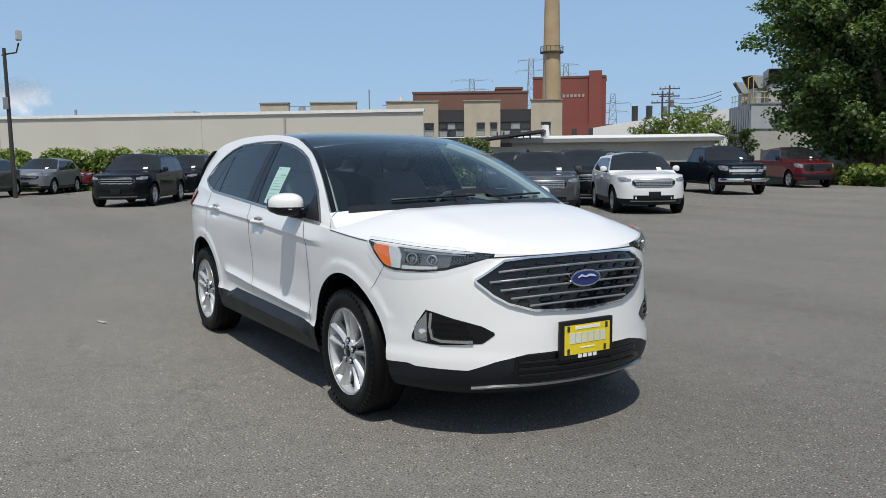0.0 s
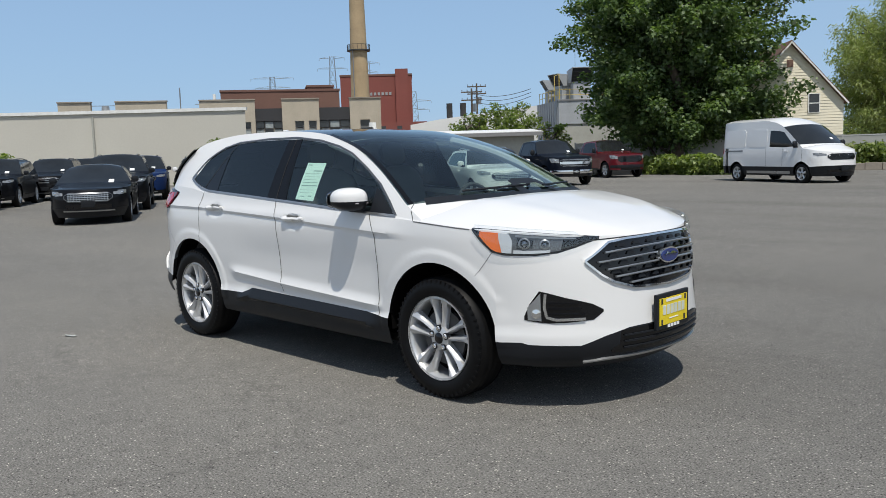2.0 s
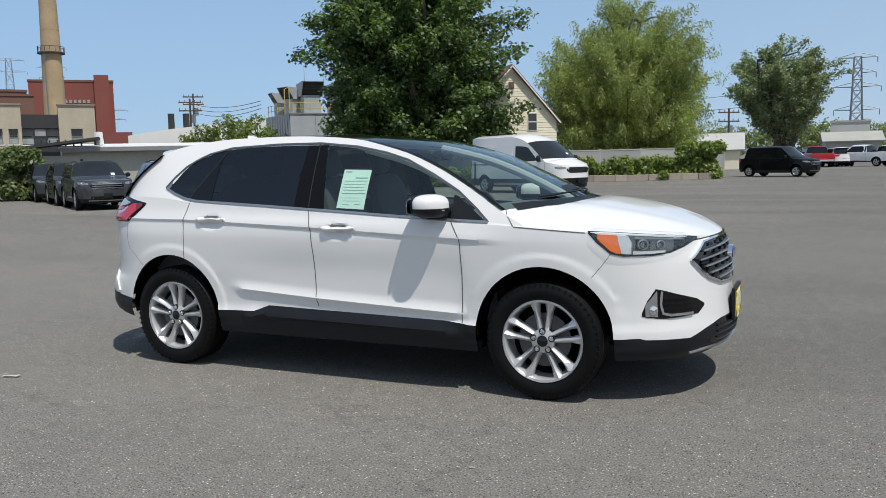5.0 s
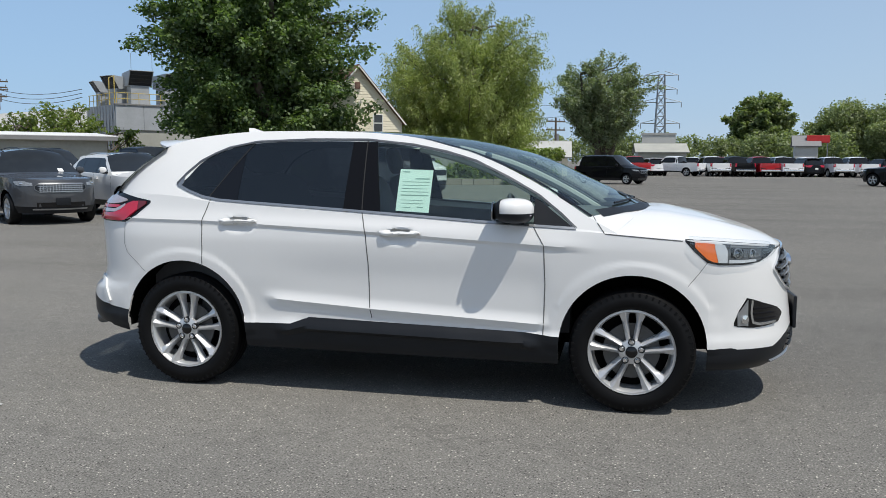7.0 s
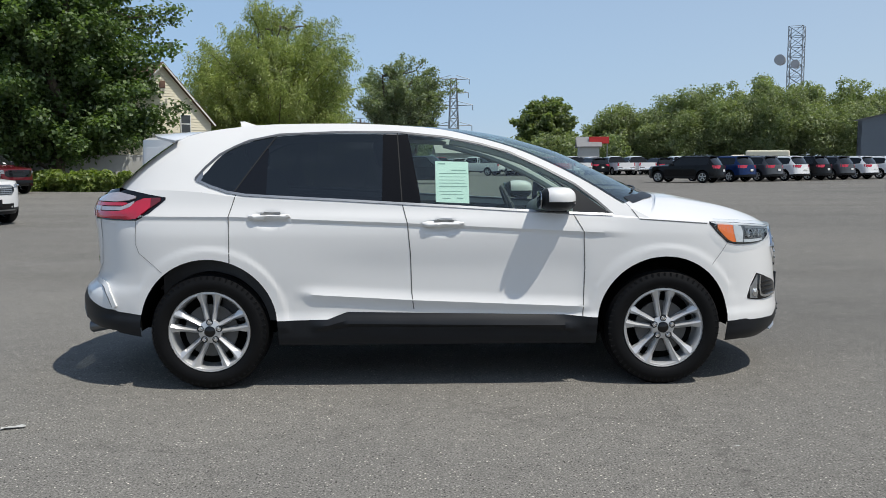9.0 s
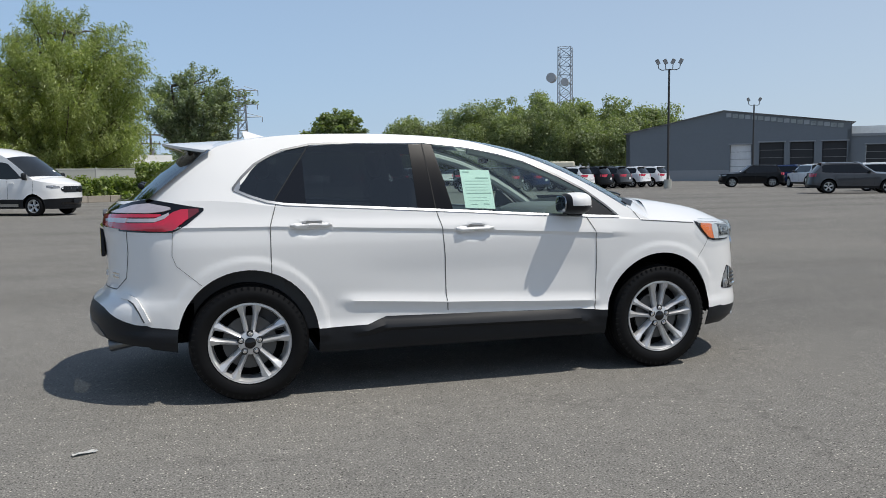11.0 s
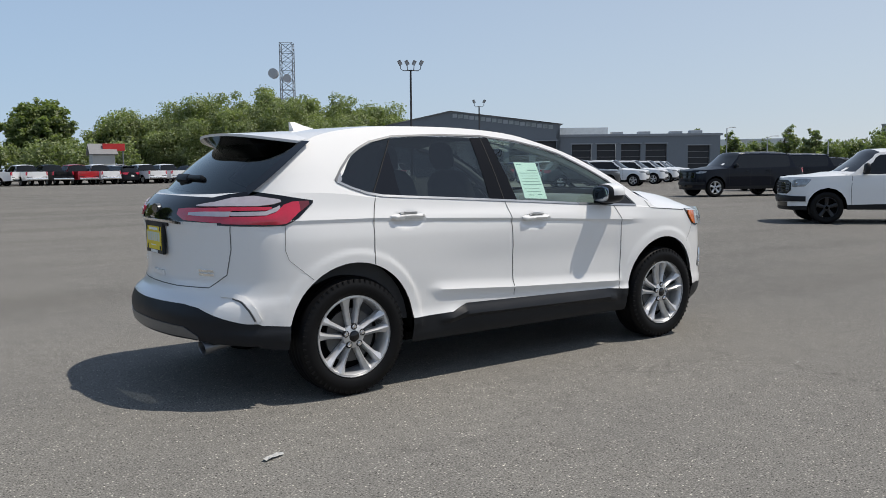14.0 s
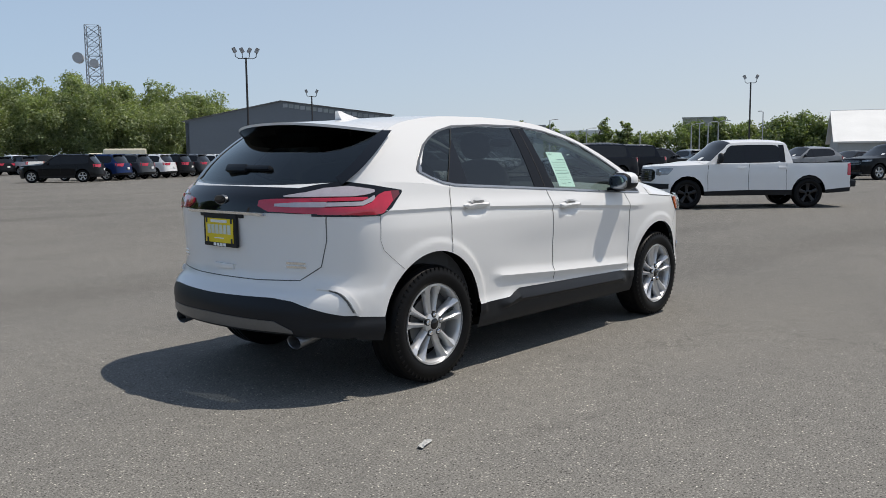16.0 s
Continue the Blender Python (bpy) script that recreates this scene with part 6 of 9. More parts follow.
KINDS = dict(
    explorer=car_spec(5.05, 3.025, 2.0, 1.78, 0.93, 0.385, 1.02, 1.20, 1.10, 1.16, 0.82, 0.05, -1.86, -2.28, win_r=-1.90, clear=0.28, lean=(0.32, 0.15)),
    escape=car_spec(4.58, 2.71, 1.86, 1.68, 0.90, 0.345, 0.98, 1.13, 1.06, 1.14, 0.80, 0.08, -1.62, -1.98, win_r=-1.62),
    edge=car_spec(4.80, 2.85, 1.93, 1.73, 0.95, 0.366, 0.98, 1.18, 1.07, 1.20, 1.0, 0.10, -1.50, -2.0, win_r=-1.50, slope=0.05),
    corsair=car_spec(4.59, 2.71, 1.89, 1.63, 0.91, 0.355, 0.98, 1.13, 1.04, 1.13, 0.82, 0.05, -1.50, -2.0, win_r=-1.52, slope=0.05),
    sedan=car_spec(4.93, 2.85, 1.86, 1.475, 0.97, 0.335, 0.84, 1.0, 0.93, 1.02, 0.80, 0.0, -1.05, -1.75, win_r=-1.22, slope=0.06, clear=0.2, lean=(0.5, 0.3)),
    pickup=car_spec(5.89, 3.68, 2.03, 1.96, 0.95, 0.40, 1.16, 1.34, 1.26, 1.30, 1.12, 0.45, -0.82, -0.98, win_r=-0.66, bed=True, clear=0.40, lean=(0.30, 0.12), nr=50, nf=6, tail_in=0.02, round_f=0.06),
    small_pickup=car_spec(5.12, 3.10, 1.84, 1.745, 0.88, 0.375, 1.06, 1.20, 1.12, 1.14, 1.04, 0.40, -1.02, -1.14, win_r=-0.86, bed=True, clear=0.33, lean=(0.32, 0.12), nr=50, nf=6, tail_in=0.02, round_f=0.06),
    big_suv=car_spec(5.65, 3.34, 2.03, 1.94, 0.95, 0.41, 1.13, 1.32, 1.22, 1.26, 1.02, 0.38, -2.05, -2.30, win_r=-2.0, clear=0.33, lean=(0.26, 0.10), nf=6, nr=9, round_f=0.06),
    wagon_van=car_spec(4.83, 3.06, 1.84, 1.84, 0.87, 0.33, 0.95, 1.20, 1.08, 1.12, 1.20, 0.42, -1.72, -1.86, win_r=-1.66, clear=0.24, lean=(0.22, 0.08), nr=10, tail_in=0.04),
    panel_van=car_spec(5.98, 3.75, 2.06, 2.50, 1.02, 0.36, 1.16, 1.42, 1.30, 1.34, 1.66, 0.85, -2.98, -3.06, win_r=-2.85, win_end=(0.72,), clear=0.27, nr=14, tail_in=0.04, wtop=0.62, lean=(0.06, 0.02)),
)


KINDS["panel_van"].update(
    top=[(-3.06, 1.33), (0, 1.31), (1.92, 1.28), (2.3, 1.22), (2.75, 1.14), (2.88, 1.12)], frontz=1.12, hood=[(1.92, 1.40), (2.1, 1.40), (2.45, 1.30), (2.75, 1.19), (2.88, 1.125)], cowl_x=1.90, extra_x=(1.92, -3.04),
    clad=[(-3.1, 0.62), (2.2, 0.60), (2.5, 0.62), (2.9, 0.64)], shoulder=[(-3.1, 1.2), (2.9, 1.0)], rocker=[(-3.1, 0.70), (2.9, 0.70)],
    stations=[
        dict(belt=(1.92, 0), wbot=(1.918, 1.283), wtop=(1.916, 1.284), rail=(1.914, 1.290), ctr=(2.06, 1.40), side="b", roof="r"),
        dict(belt=(1.82, 0), wbot=(1.76, 1.31), wtop=(1.76, 1.315), rail=(1.74, 1.42), ctr=(1.97, 1.44), side="b", roof="w"),
        dict(belt=(1.43, 0), wbot=(1.43, 1.36), wtop=(1.42, 1.40), rail=(1.36, 1.72), ctr=(1.58, 1.77), side="g", roof="w"),
        dict(belt=(0.85, 0), wbot=(0.85, 1.33), wtop=(0.88, 1.90), rail=(0.82, 2.10), ctr=(1.00, 2.18), side="g", roof="r"),
        dict(belt=(0.40, 0), wbot=(0.40, 1.36), wtop=(0.42, 1.97), rail=(0.40, 2.27), ctr=(0.45, 2.38), side="g", roof="r"),
        dict(belt=(0.10, 0), wbot=(0.10, 1.36), wtop=(0.10, 1.98), rail=(0.08, 2.33), ctr=(0.10, 2.46), side="b", roof="r"),
        dict(belt=(-0.3, 0), wbot=(-0.3, 1.36), wtop=(-0.3, 1.98), rail=(-0.3, 2.37), ctr=(-0.3, 2.50), side="b", roof="r"),
        dict(belt=(-2.7, 0), wbot=(-2.7, 1.36), wtop=(-2.7, 1.98), rail=(-2.7, 2.37), ctr=(-2.7, 2.50), side="b", roof="r"),
        dict(belt=(-2.98, 0), wbot=(-2.97, 1.36), wtop=(-2.97, 1.98), rail=(-2.96, 2.34), ctr=(-2.98, 2.44), side="b", roof="r"),
        dict(belt=(-3.04, 0), wbot=(-3.04, 1.35), wtop=(-3.04, 1.352), rail=(-3.04, 1.355), ctr=(-3.06, 1.355), side="b", roof="r")])


def build_car(kind, paint, look_key, label, category="car", face="bars", wheels="alloy", roof_black=False):
    """One parked car with its parts, at the origin."""
    p = KINDS[kind]
    van = kind == "panel_van"
    truck = p["deck"] is False
    car, s = car_core(look_key, p, paint, 0.62, dict(w="far_screen", t="far_glass", g="far_glass", c="far_glass"), None, "plastic", paint)
    tagged(car, label, category)
    wheel_set(car, p, (M[wheels],), "five", 0.6, p["tyre"] * 0.66, 0.24, p["half"] - 0.012)
    w, xf, xr = p["half"], p["xf"], p["xr"]
    hz, bz = p["frontz"], p["rearz"]
    P = lambda n, b, m, par=car, lab="", sm=40: part(n, b, M[m], par, lab, sm)

    def sym(axis, st, m, n, lab="", off=0.006, cols=5, rows=2):
        for sg in (-1, 1):
            if axis in 'FB':
                q = [(sg * a, b, c) for a, b, c in st][::1 if sg > 0 else -1]
                P(n, s.patch(axis, q, off, 0.01, cols, rows), m, car, lab)
            else:
                P(n, s.patch('R' if sg < 0 else 'L', st, off, 0.01, cols, rows), m, car, lab)
    # front
    g1, g0 = hz - 0.06, hz - (0.36 if truck or kind == "big_suv" else 0.27)
    gw = w * (0.66 if truck or kind == "big_suv" else 0.58)
    gr = P("grille", s.patch('F', [(-gw, g0 + 0.08, g1 - 0.06), (-gw * 0.8, g0, g1), (gw * 0.8, g0, g1), (gw, g0 + 0.08, g1 - 0.06)], 0.006, 0.01, 10, 2), "gloss_black", car, "black grille with bright bars")
    for k in range(3 if face == "bars" else 5):
        n = 3 if face == "bars" else 5
        z = g0 + (g1 - g0) * (k + 0.5) / n
        P("grille_bar", s.patch('F', [(-gw * 0.85, z - 0.009, z + 0.009), (gw * 0.85, z - 0.009, z + 0.009)], 0.02, 0.0, 8, 1), "satin" if face != "dark" else "plastic", gr)
    if face == "chrome":
        P("grille_bar", s.patch('F', [(-gw, g0 + 0.10, g0 + 0.19), (gw, g0 + 0.10, g0 + 0.19)], 0.026, 0.0, 8, 2), "chrome", gr, "broad chrome bar")
    P("grille_frame", s.trim('F', [(-gw, g0 + 0.08), (-gw * 0.8, g0), (gw * 0.8, g0), (gw, g0 + 0.08), (gw, g1 - 0.06), (gw * 0.8, g1), (-gw * 0.8, g1), (-gw, g1 - 0.06), (-gw, g0 + 0.08)], 0.016, 0.012, 3), "dark_satin" if face != "dark" else "plastic", gr)
    hl0 = hz - 0.22 if truck else hz - 0.135
    sym('F', [(gw + 0.03, hl0 + 0.02, hz - 0.055), (w * 0.80, hl0 + 0.01, hz - 0.03), (w * 0.90, hl0 + 0.04, hz - 0.02)], "far_lamp", "headlight", "clear headlight", 0.008, 5, 2)
    sym('R', [(xf - 0.52, hz - 0.05, hz - 0.02), (xf - 0.40, hl0 + 0.03, hz - 0.015), (xf - 0.28, hl0 + 0.02, hz - 0.02)], "far_lamp", "headlight_corner", "", 0.008, 4, 2)
    it = P("lower_intake", s.patch('F', [(-w * 0.55, 0.40, 0.50), (w * 0.55, 0.40, 0.50)], 0.006, 0.01, 8, 1), "gloss_black", car)
    P("bumper_strip", s.patch('F', [(-w * 0.62, 0.335, 0.365), (w * 0.62, 0.335, 0.365)], 0.010, 0.0, 8, 1), "satin" if face != "dark" else "plastic", car)
    if truck or kind == "big_suv":
        P("front_bumper", s.patch('F', [(-w * 0.94, 0.52, 0.64), (0, 0.50, 0.66), (w * 0.94, 0.52, 0.64)], 0.03, 0.0, 10, 2, 0.012), "chrome" if face != "dark" else "plastic", car, "bright bumper bar")
    P("front_plate", box_bm((0.02, 0.31, 0.16), (xf + 0.02, 0, 0.52 if not truck else 0.58), 0.004), "plastic", car, "black plate holder")
    if face == "mesh":
        for k in range(-7, 8):
            y = k * gw * 0.115
            P("grille_upright", s.patch('F', [(y - 0.005, g0 + 0.03, g1 - 0.03), (y + 0.005, g0 + 0.03, g1 - 0.03)], 0.018, 0.0, 1, 3), "satin", gr)
    for sg in (-1, 1):
        loc, nor = s.cast('F', sg * w * 0.80, (hl0 + hz) / 2)
        P("headlight_beam", super_bm((0.05, 0.10, 0.05), tuple(loc), 2.2, 8, 6), "chrome", car)
    # rear
    z0 = bz - 0.34 if truck else bz - 0.22
    sym('B', [(w * 0.66 if not truck else w * 0.86, z0 + 0.03, bz - 0.05), (w * 0.93, z0, bz - 0.03)], "red_lens", "tail_lamp", "red tail lamp", 0.010, 4, 2)
    sym('R', [(xr + 0.05, z0, bz - 0.02), (xr + (0.16 if truck else 0.34), z0 + 0.02, bz - 0.04)], "red_lens", "tail_lamp_side", "", 0.010, 4, 2)
    P("rear_plate", box_bm((0.02, 0.30, 0.15), (xr + 0.02, 0, 0.80 if not truck else 0.60), 0.004), "white_card", car, "pale rear plate")
    if truck:
        P("tailgate_gap", s.seam('B', [(-w * 0.82, bz - 0.02), (-w * 0.82, 0.72), (w * 0.82, 0.72), (w * 0.82, bz - 0.02)], 0.014), "seam")
        P("rear_bumper", box_bm((0.16, 2 * w * 0.92, 0.17), (xr - 0.03, 0, 0.60), 0.03), "chrome" if face != "dark" else "plastic", car, "rear step bumper")
        x1 = p["stations"][-1]["belt"][0]
        bm = bmesh.new()
        for y in (-w + 0.115, w - 0.115):
            box_bm((x1 - xr - 0.12, 0.10, 0.50), ((x1 + xr) / 2 + 0.03, y, bz - 0.262), 0, bm)
        box_bm((x1 - xr - 0.05, 2 * w - 0.2, 0.05), ((x1 + xr) / 2, 0, bz - 0.50), 0, bm)
        box_bm((0.06, 2 * w - 0.2, 0.5), (x1 - 0.03, 0, bz - 0.262), 0, bm)
        box_bm((0.05, 2 * w - 0.24, 0.5), (xr + 0.095, 0, bz - 0.262), 0, bm)
        P("load_bed", bm, "plastic", car, "open load bed with black liner", False)
        bm = bmesh.new()
        xm = (x1 - 0.01)
        a = [(x1 - 0.02, s.belt(x1)[1] - 0.02, p["rearz"] - 0.5), (x1 - 0.02, s.belt(x1)[1] - 0.02, s.belt(x1)[0])]
        bm.faces.new([bm.verts.new(c) for c in (a[0], a[1], (a[1][0], -a[1][1], a[1][2]), (a[0][0], -a[0][1], a[0][2]))])
        P("cab_back", bm, paint, car, "", False)
    else:
        P("tailgate_gap", s.seam('B', [(-w * 0.80, bz - 0.02), (-w * 0.78, 0.72), (w * 0.78, 0.72), (w * 0.80, bz - 0.02)], 0.012), "seam")
    # doors, pillars, handles, mirrors
    c = p["cowl_x"]
    doors = [c - 0.02, c - 1.06] + ([c - 2.02] if not van else [c - 2.0])
    for x in doors:
        if x > p["wr"] + 0.1:
            for side in ('R', 'L'):
                zt = s.belt(x)[0]
                P("door_gap", s.seam(side, [(x, zt - 0.01), (x + 0.02, zt - 0.3), (x, 0.45)], 0.010, 0.002, 3), "seam")
    for x in doors[:-1] if not van else doors[:1]:
        xh = x - 0.85
        zt = s.belt(xh)[0] - 0.11
        sym('R', [(xh - 0.11, zt - 0.015, zt + 0.015), (xh + 0.11, zt - 0.015, zt + 0.015)], paint, "door_handle", "", 0.03, 3, 1)
    if not van:
        for x in (doors[1] + 0.02, doors[2] + 0.1):
            zt = s.belt(x)[0] + 0.03
            sym('R', [(x - 0.07, zt, p["H"] - 0.155), (x + 0.07, zt, p["H"] - 0.155)], "gloss_black", "pillar_cover", "", 0.004, 2, 4)
    zt = s.belt(c - 0.35)[0] + 0.07
    for sg in (-1, 1):
        tall = 0.26 if truck or van else 0.16
        P("door_mirror", super_bm((0.14, 0.19, tall), (c - 0.30, sg * (w + 0.06), zt + tall * 0.3), 3.0, 10, 7), "plastic" if kind not in ("escape", "corsair") else paint, car, "door mirror")
        P("mirror_arm", box_bm((0.08, 0.16, 0.05), (c - 0.28, sg * (w - 0.02), zt - 0.02)), "plastic", car)
    if kind in ("explorer", "escape", "big_suv", "corsair"):
        x0, x1 = p["stations"][4]["ctr"][0] - 0.15, p["stations"][-3]["ctr"][0] + 0.2
        for sg in (-1, 1):
            pts = [s.cast('T', x0 + (x1 - x0) * k / 6, sg * (w * 0.60))[0] + Vector((0, 0, 0.035 if 0 < k < 6 else 0.0)) for k in range(7)]
            P("roof_rail", tube_bm(pts, 0.016, 6), "satin" if kind in ("corsair", "big_suv") else "plastic", car, "roof rail")
    if kind in ("explorer", "escape", "edge", "corsair", "big_suv", "wagon_van"):
        st = p["stations"][-2]
        P("roof_spoiler", box_bm((0.22, w * 1.22, 0.035), (st["ctr"][0] - 0.02, 0, st["ctr"][1] + 0.012), 0.012), paint, car)
    if van:
        for side in ('R', 'L'):
            for x0, x1 in ((-2.75, -1.35), (-1.2, -0.05)):
                P("side_panel", s.patch(side, [(x0, 1.42, 1.98), (x0 + 0.1, 1.36, 2.05), (x1 - 0.1, 1.36, 2.05), (x1, 1.42, 1.98)], 0.012, 0.0, 6, 3), paint)
            P("slide_rail", s.patch(side, [(-2.85, 1.20, 1.25), (-1.5, 1.20, 1.25)], 0.01, 0.0, 6, 1), "dark_satin")
            P("sill_strip", s.patch(side, [(-1.25, 0.34, 0.44), (1.25, 0.34, 0.44)], 0.012, 0.0, 6, 1), "satin")
    if roof_black:
        xa, xb = p["stations"][4]["ctr"][0], p["stations"][-3]["ctr"][0] + 0.15
        P("glass_roof", s.patch('T', [(xb, -w * 0.58, w * 0.58), (xa, -w * 0.60, w * 0.60)], 0.004, 0.002, 8, 6), "gloss_black", car)
    card = s.cast('F', w * 0.45, p["stations"][2]["rail"][1] - 0.12)
    P("windscreen_card", s.patch('F', [(w * 0.40, p["stations"][2]["rail"][1] - 0.13, p["stations"][2]["rail"][1] - 0.06), (w * 0.54, p["stations"][2]["rail"][1] - 0.13, p["stations"][2]["rail"][1] - 0.06)], 0.004, 0.0, 2, 1), "white_card", car, "white card inside the windscreen")
    return car


CAR_LOOKS = dict(
    explorer_black=("explorer", "black_paint", "suv_car", "black three-row SUV parked in a row of cars", "car"),
    explorer_grey=("explorer", "grey_paint", "suv_car", "dark grey three-row SUV parked in a row of cars", "car"),
    explorer_blue=("explorer", "blue_paint", "suv_car", "deep blue three-row SUV parked in a row of cars", "car"),
    explorer_white=("explorer", "pale_paint", "suv_car", "white three-row SUV parked in a row of cars", "car"),
    escape_white=("escape", "white_paint", "compact_suv", "white compact SUV facing the open yard", "car"),
    escape_grey=("escape", "grey_paint", "compact_suv", "grey compact SUV with a dark mesh grille", "car", "mesh"),
    edge_grey=("edge", "silver_paint", "suv_car", "silver-grey SUV parked near the hedge", "car"),
    edge_dark=("edge", "grey_paint", "suv_car", "dark grey SUV parked near the hedge", "car"),
    edge_red=("edge", "red_paint", "suv_car", "dark red SUV parked near the hedge", "car"),
    corsair_white=("corsair", "white_paint", "compact_suv", "white compact SUV with a dark roof and bright mesh grille", "car", "mesh", "alloy", True),
    sedan_black=("sedan", "black_paint", "sedan_car", "black sedan with a wide bright mesh grille", "car", "mesh"),
    pickup_black=("pickup", "navy_paint", "pickup_truck", "dark blue-black full-size pickup truck with chrome grille", "pickup", "chrome"),
    pickup_red=("pickup", "red_paint", "pickup_truck", "red full-size pickup truck beside the hedge", "pickup", "dark"),
    pickup_white=("pickup", "pale_paint", "pickup_truck", "white full-size pickup truck in a far row", "pickup"),
    pickup_dark=("pickup", "black_paint", "pickup_truck", "black full-size pickup truck in a far row", "pickup"),
    pickup_bright=("pickup", "bright_red_paint", "pickup_truck", "red full-size pickup truck in a far row", "pickup", "bars"),
    small_pickup=("small_pickup", "white_paint", "pickup_truck", "white compact crew-cab pickup with black wheels", "pickup", "dark", "dark_alloy"),
    big_suv=("big_suv", "navy_paint", "large_suv", "long dark blue-black full-size SUV with bright wheels", "car", "dark"),
    wagon_van=("wagon_van", "black_paint", "passenger_van", "black small passenger van by the planter", "van"),
    panel_van=("panel_van", "white_paint", "panel_van", "white high-roof panel van beside the planter wall", "van", "dark"),
)
first_of = {}


def park(look_key, x, y, heading, group=""):
    m = pose(x, y, 0, 0, 0, heading)
    if look_key in first_of:
        ob = copy_thing(first_of[look_key], m)
    else:
        ob = build_car(*CAR_LOOKS[look_key][:2], *CAR_LOOKS[look_key][2:])
        ob.matrix_basis = m
        first_of[look_key] = ob
    if group:
        ob["group"] = group
    return ob


PARKED = [
    ("corsair_white", -11.53, 14.15, -32, ""), ("pickup_black", -17.9, 25.2, -27, ""), ("pickup_red", -20.6, 33.7, -27, ""),
    ("escape_grey", -12.6, 11.6, -35, ""),
    ("explorer_black", -24.9, 3.4, -30, "black cars by the wall"), ("explorer_black", -29.3, 6.2, -30, "black cars by the wall"), ("explorer_black", -33.0, 9.6, -30, "black cars by the wall"), ("explorer_black", -36.5, 12.5, -30, "black cars by the wall"),
    ("edge_grey", -39.0, 1.9, -28, ""), ("edge_dark", -34.8, -1.2, -28, ""), ("edge_red", -43.0, 4.6, -30, ""),
    ("sedan_black", -17.3, 4.9, -28, ""), ("explorer_black", -22.0, 7.6, -28, ""), ("explorer_blue", -27.9, 11.2, -28, ""), ("escape_white", -24.7, 12.1, -27, ""),
    ("explorer_grey", -22.0, 17.4, -34, "grey cars near the shed"), ("explorer_grey", -26.0, 20.0, -34, "grey cars near the shed"), ("explorer_grey", -30.4, 22.6, -34, "grey cars near the shed"), ("escape_white", -24.3, 24.0, -34, ""),
    ("explorer_black", -15.6, 15.9, -34, ""), ("explorer_grey", -19.8, 20.5, -34, ""), ("explorer_black", -21.5, 24.0, -34, ""),
    ("panel_van", -8.54, 28.5, -28, ""), ("wagon_van", 0.5, 48.7, -28, ""),
    ("explorer_black", 17.8, 48.7, 140, "row of cars seen from behind"), ("explorer_blue", 20.9, 51.0, 124, "row of cars seen from behind"), ("explorer_grey", 23.3, 52.2, 124, "row of cars seen from behind"), ("explorer_white", 25.8, 53.6, 124, "row of cars seen from behind"),
    ("explorer_black", 28.1, 54.9, 124, "row of cars seen from behind"), ("explorer_grey", 30.5, 56.2, 124, "row of cars seen from behind"), ("explorer_white", 33.1, 57.7, 124, "row of cars seen from behind"), ("explorer_white", 35.7, 59.0, 124, "row of cars seen from behind"),
    ("explorer_black", 41.0, 50.9, 152, ""), ("explorer_white", 42.6, 46.0, 75, ""), ("explorer_grey", 34.1, 32.4, -33, "cars before the service bays"),
    ("explorer_white", 39.0, 34.2, -60, "cars before the service bays"), ("explorer_white", 44.6, 37.2, -60, "cars before the service bays"), ("explorer_white", 49.8, 40.2, -60, "cars before the service bays"), ("explorer_white", 55.6, 44.0, -60, "cars before the service bays"),
    ("explorer_white", 61.0, 47.8, -60, "cars before the service bays"), ("explorer_black", 48.4, 44.6, -60, "cars before the service bays"), ("explorer_white", 52.6, 48.4, -60, "cars before the service bays"), ("explorer_blue", 46.5, 52.0, -60, "cars before the service bays"), ("edge_red", 50.5, 53.5, -33, ""), ("explorer_grey", 55.0, 55.5, -33, ""),
    ("big_suv", 28.5, 17.2, 158, ""), ("small_pickup", 16.22, 4.58, 134, ""),
]
for look_key, x, y, h, group in PARKED:
    park(look_key, x, y, h, group)

# ---- ground ----
def sheet_bm(x0, y0, x1, y1, z=0.0):
    bm = bmesh.new()
    bm.faces.new([bm.verts.new(c) for c in ((x0, y0, z), (x1, y0, z), (x1, y1, z), (x0, y1, z))])
    return bm


ground = part("ground", sheet_bm(-1500, -1500, 1500, 1500), M["asphalt"])
tagged(ground, "worn grey asphalt of a large car yard with pale flecks", "ground", kind="structure")

# ---- buildings ----
def place_on(ob, x, y, az):
    ob.matrix_basis = pose(x, y, 0, 0, 0, az)
    return ob


def wall_with_openings(name, length, height, thick, openings, material, parent, base=0.0):
    """A wall along +x with its outer face at y = 0, cut through by (x0, x1, z0, z1) openings."""
    xs = sorted({0.0, length} | {v for o in openings for v in o[:2]})
    zs = sorted({base, height} | {v for o in openings for v in o[2:4]})
    bm = bmesh.new()
    for a, b in zip(xs, xs[1:]):
        run = None
        for c, d in zip(zs, zs[1:]):
            if any(o[0] - 1e-4 <= a and b <= o[1] + 1e-4 and o[2] - 1e-4 <= c and d <= o[3] + 1e-4 for o in openings):
                if run:
                    box_bm((b - a, thick, run[1] - run[0]), ((a + b) / 2, thick / 2, (run[0] + run[1]) / 2), 0, bm)
                run = None
            else:
                run = (run[0], d) if run else (c, d)
        if run:
            box_bm((b - a, thick, run[1] - run[0]), ((a + b) / 2, thick / 2, (run[0] + run[1]) / 2), 0, bm)
    bmesh.ops.remove_doubles(bm, verts=bm.verts, dist=1e-4)
    return part(name, bm, M[material], parent)


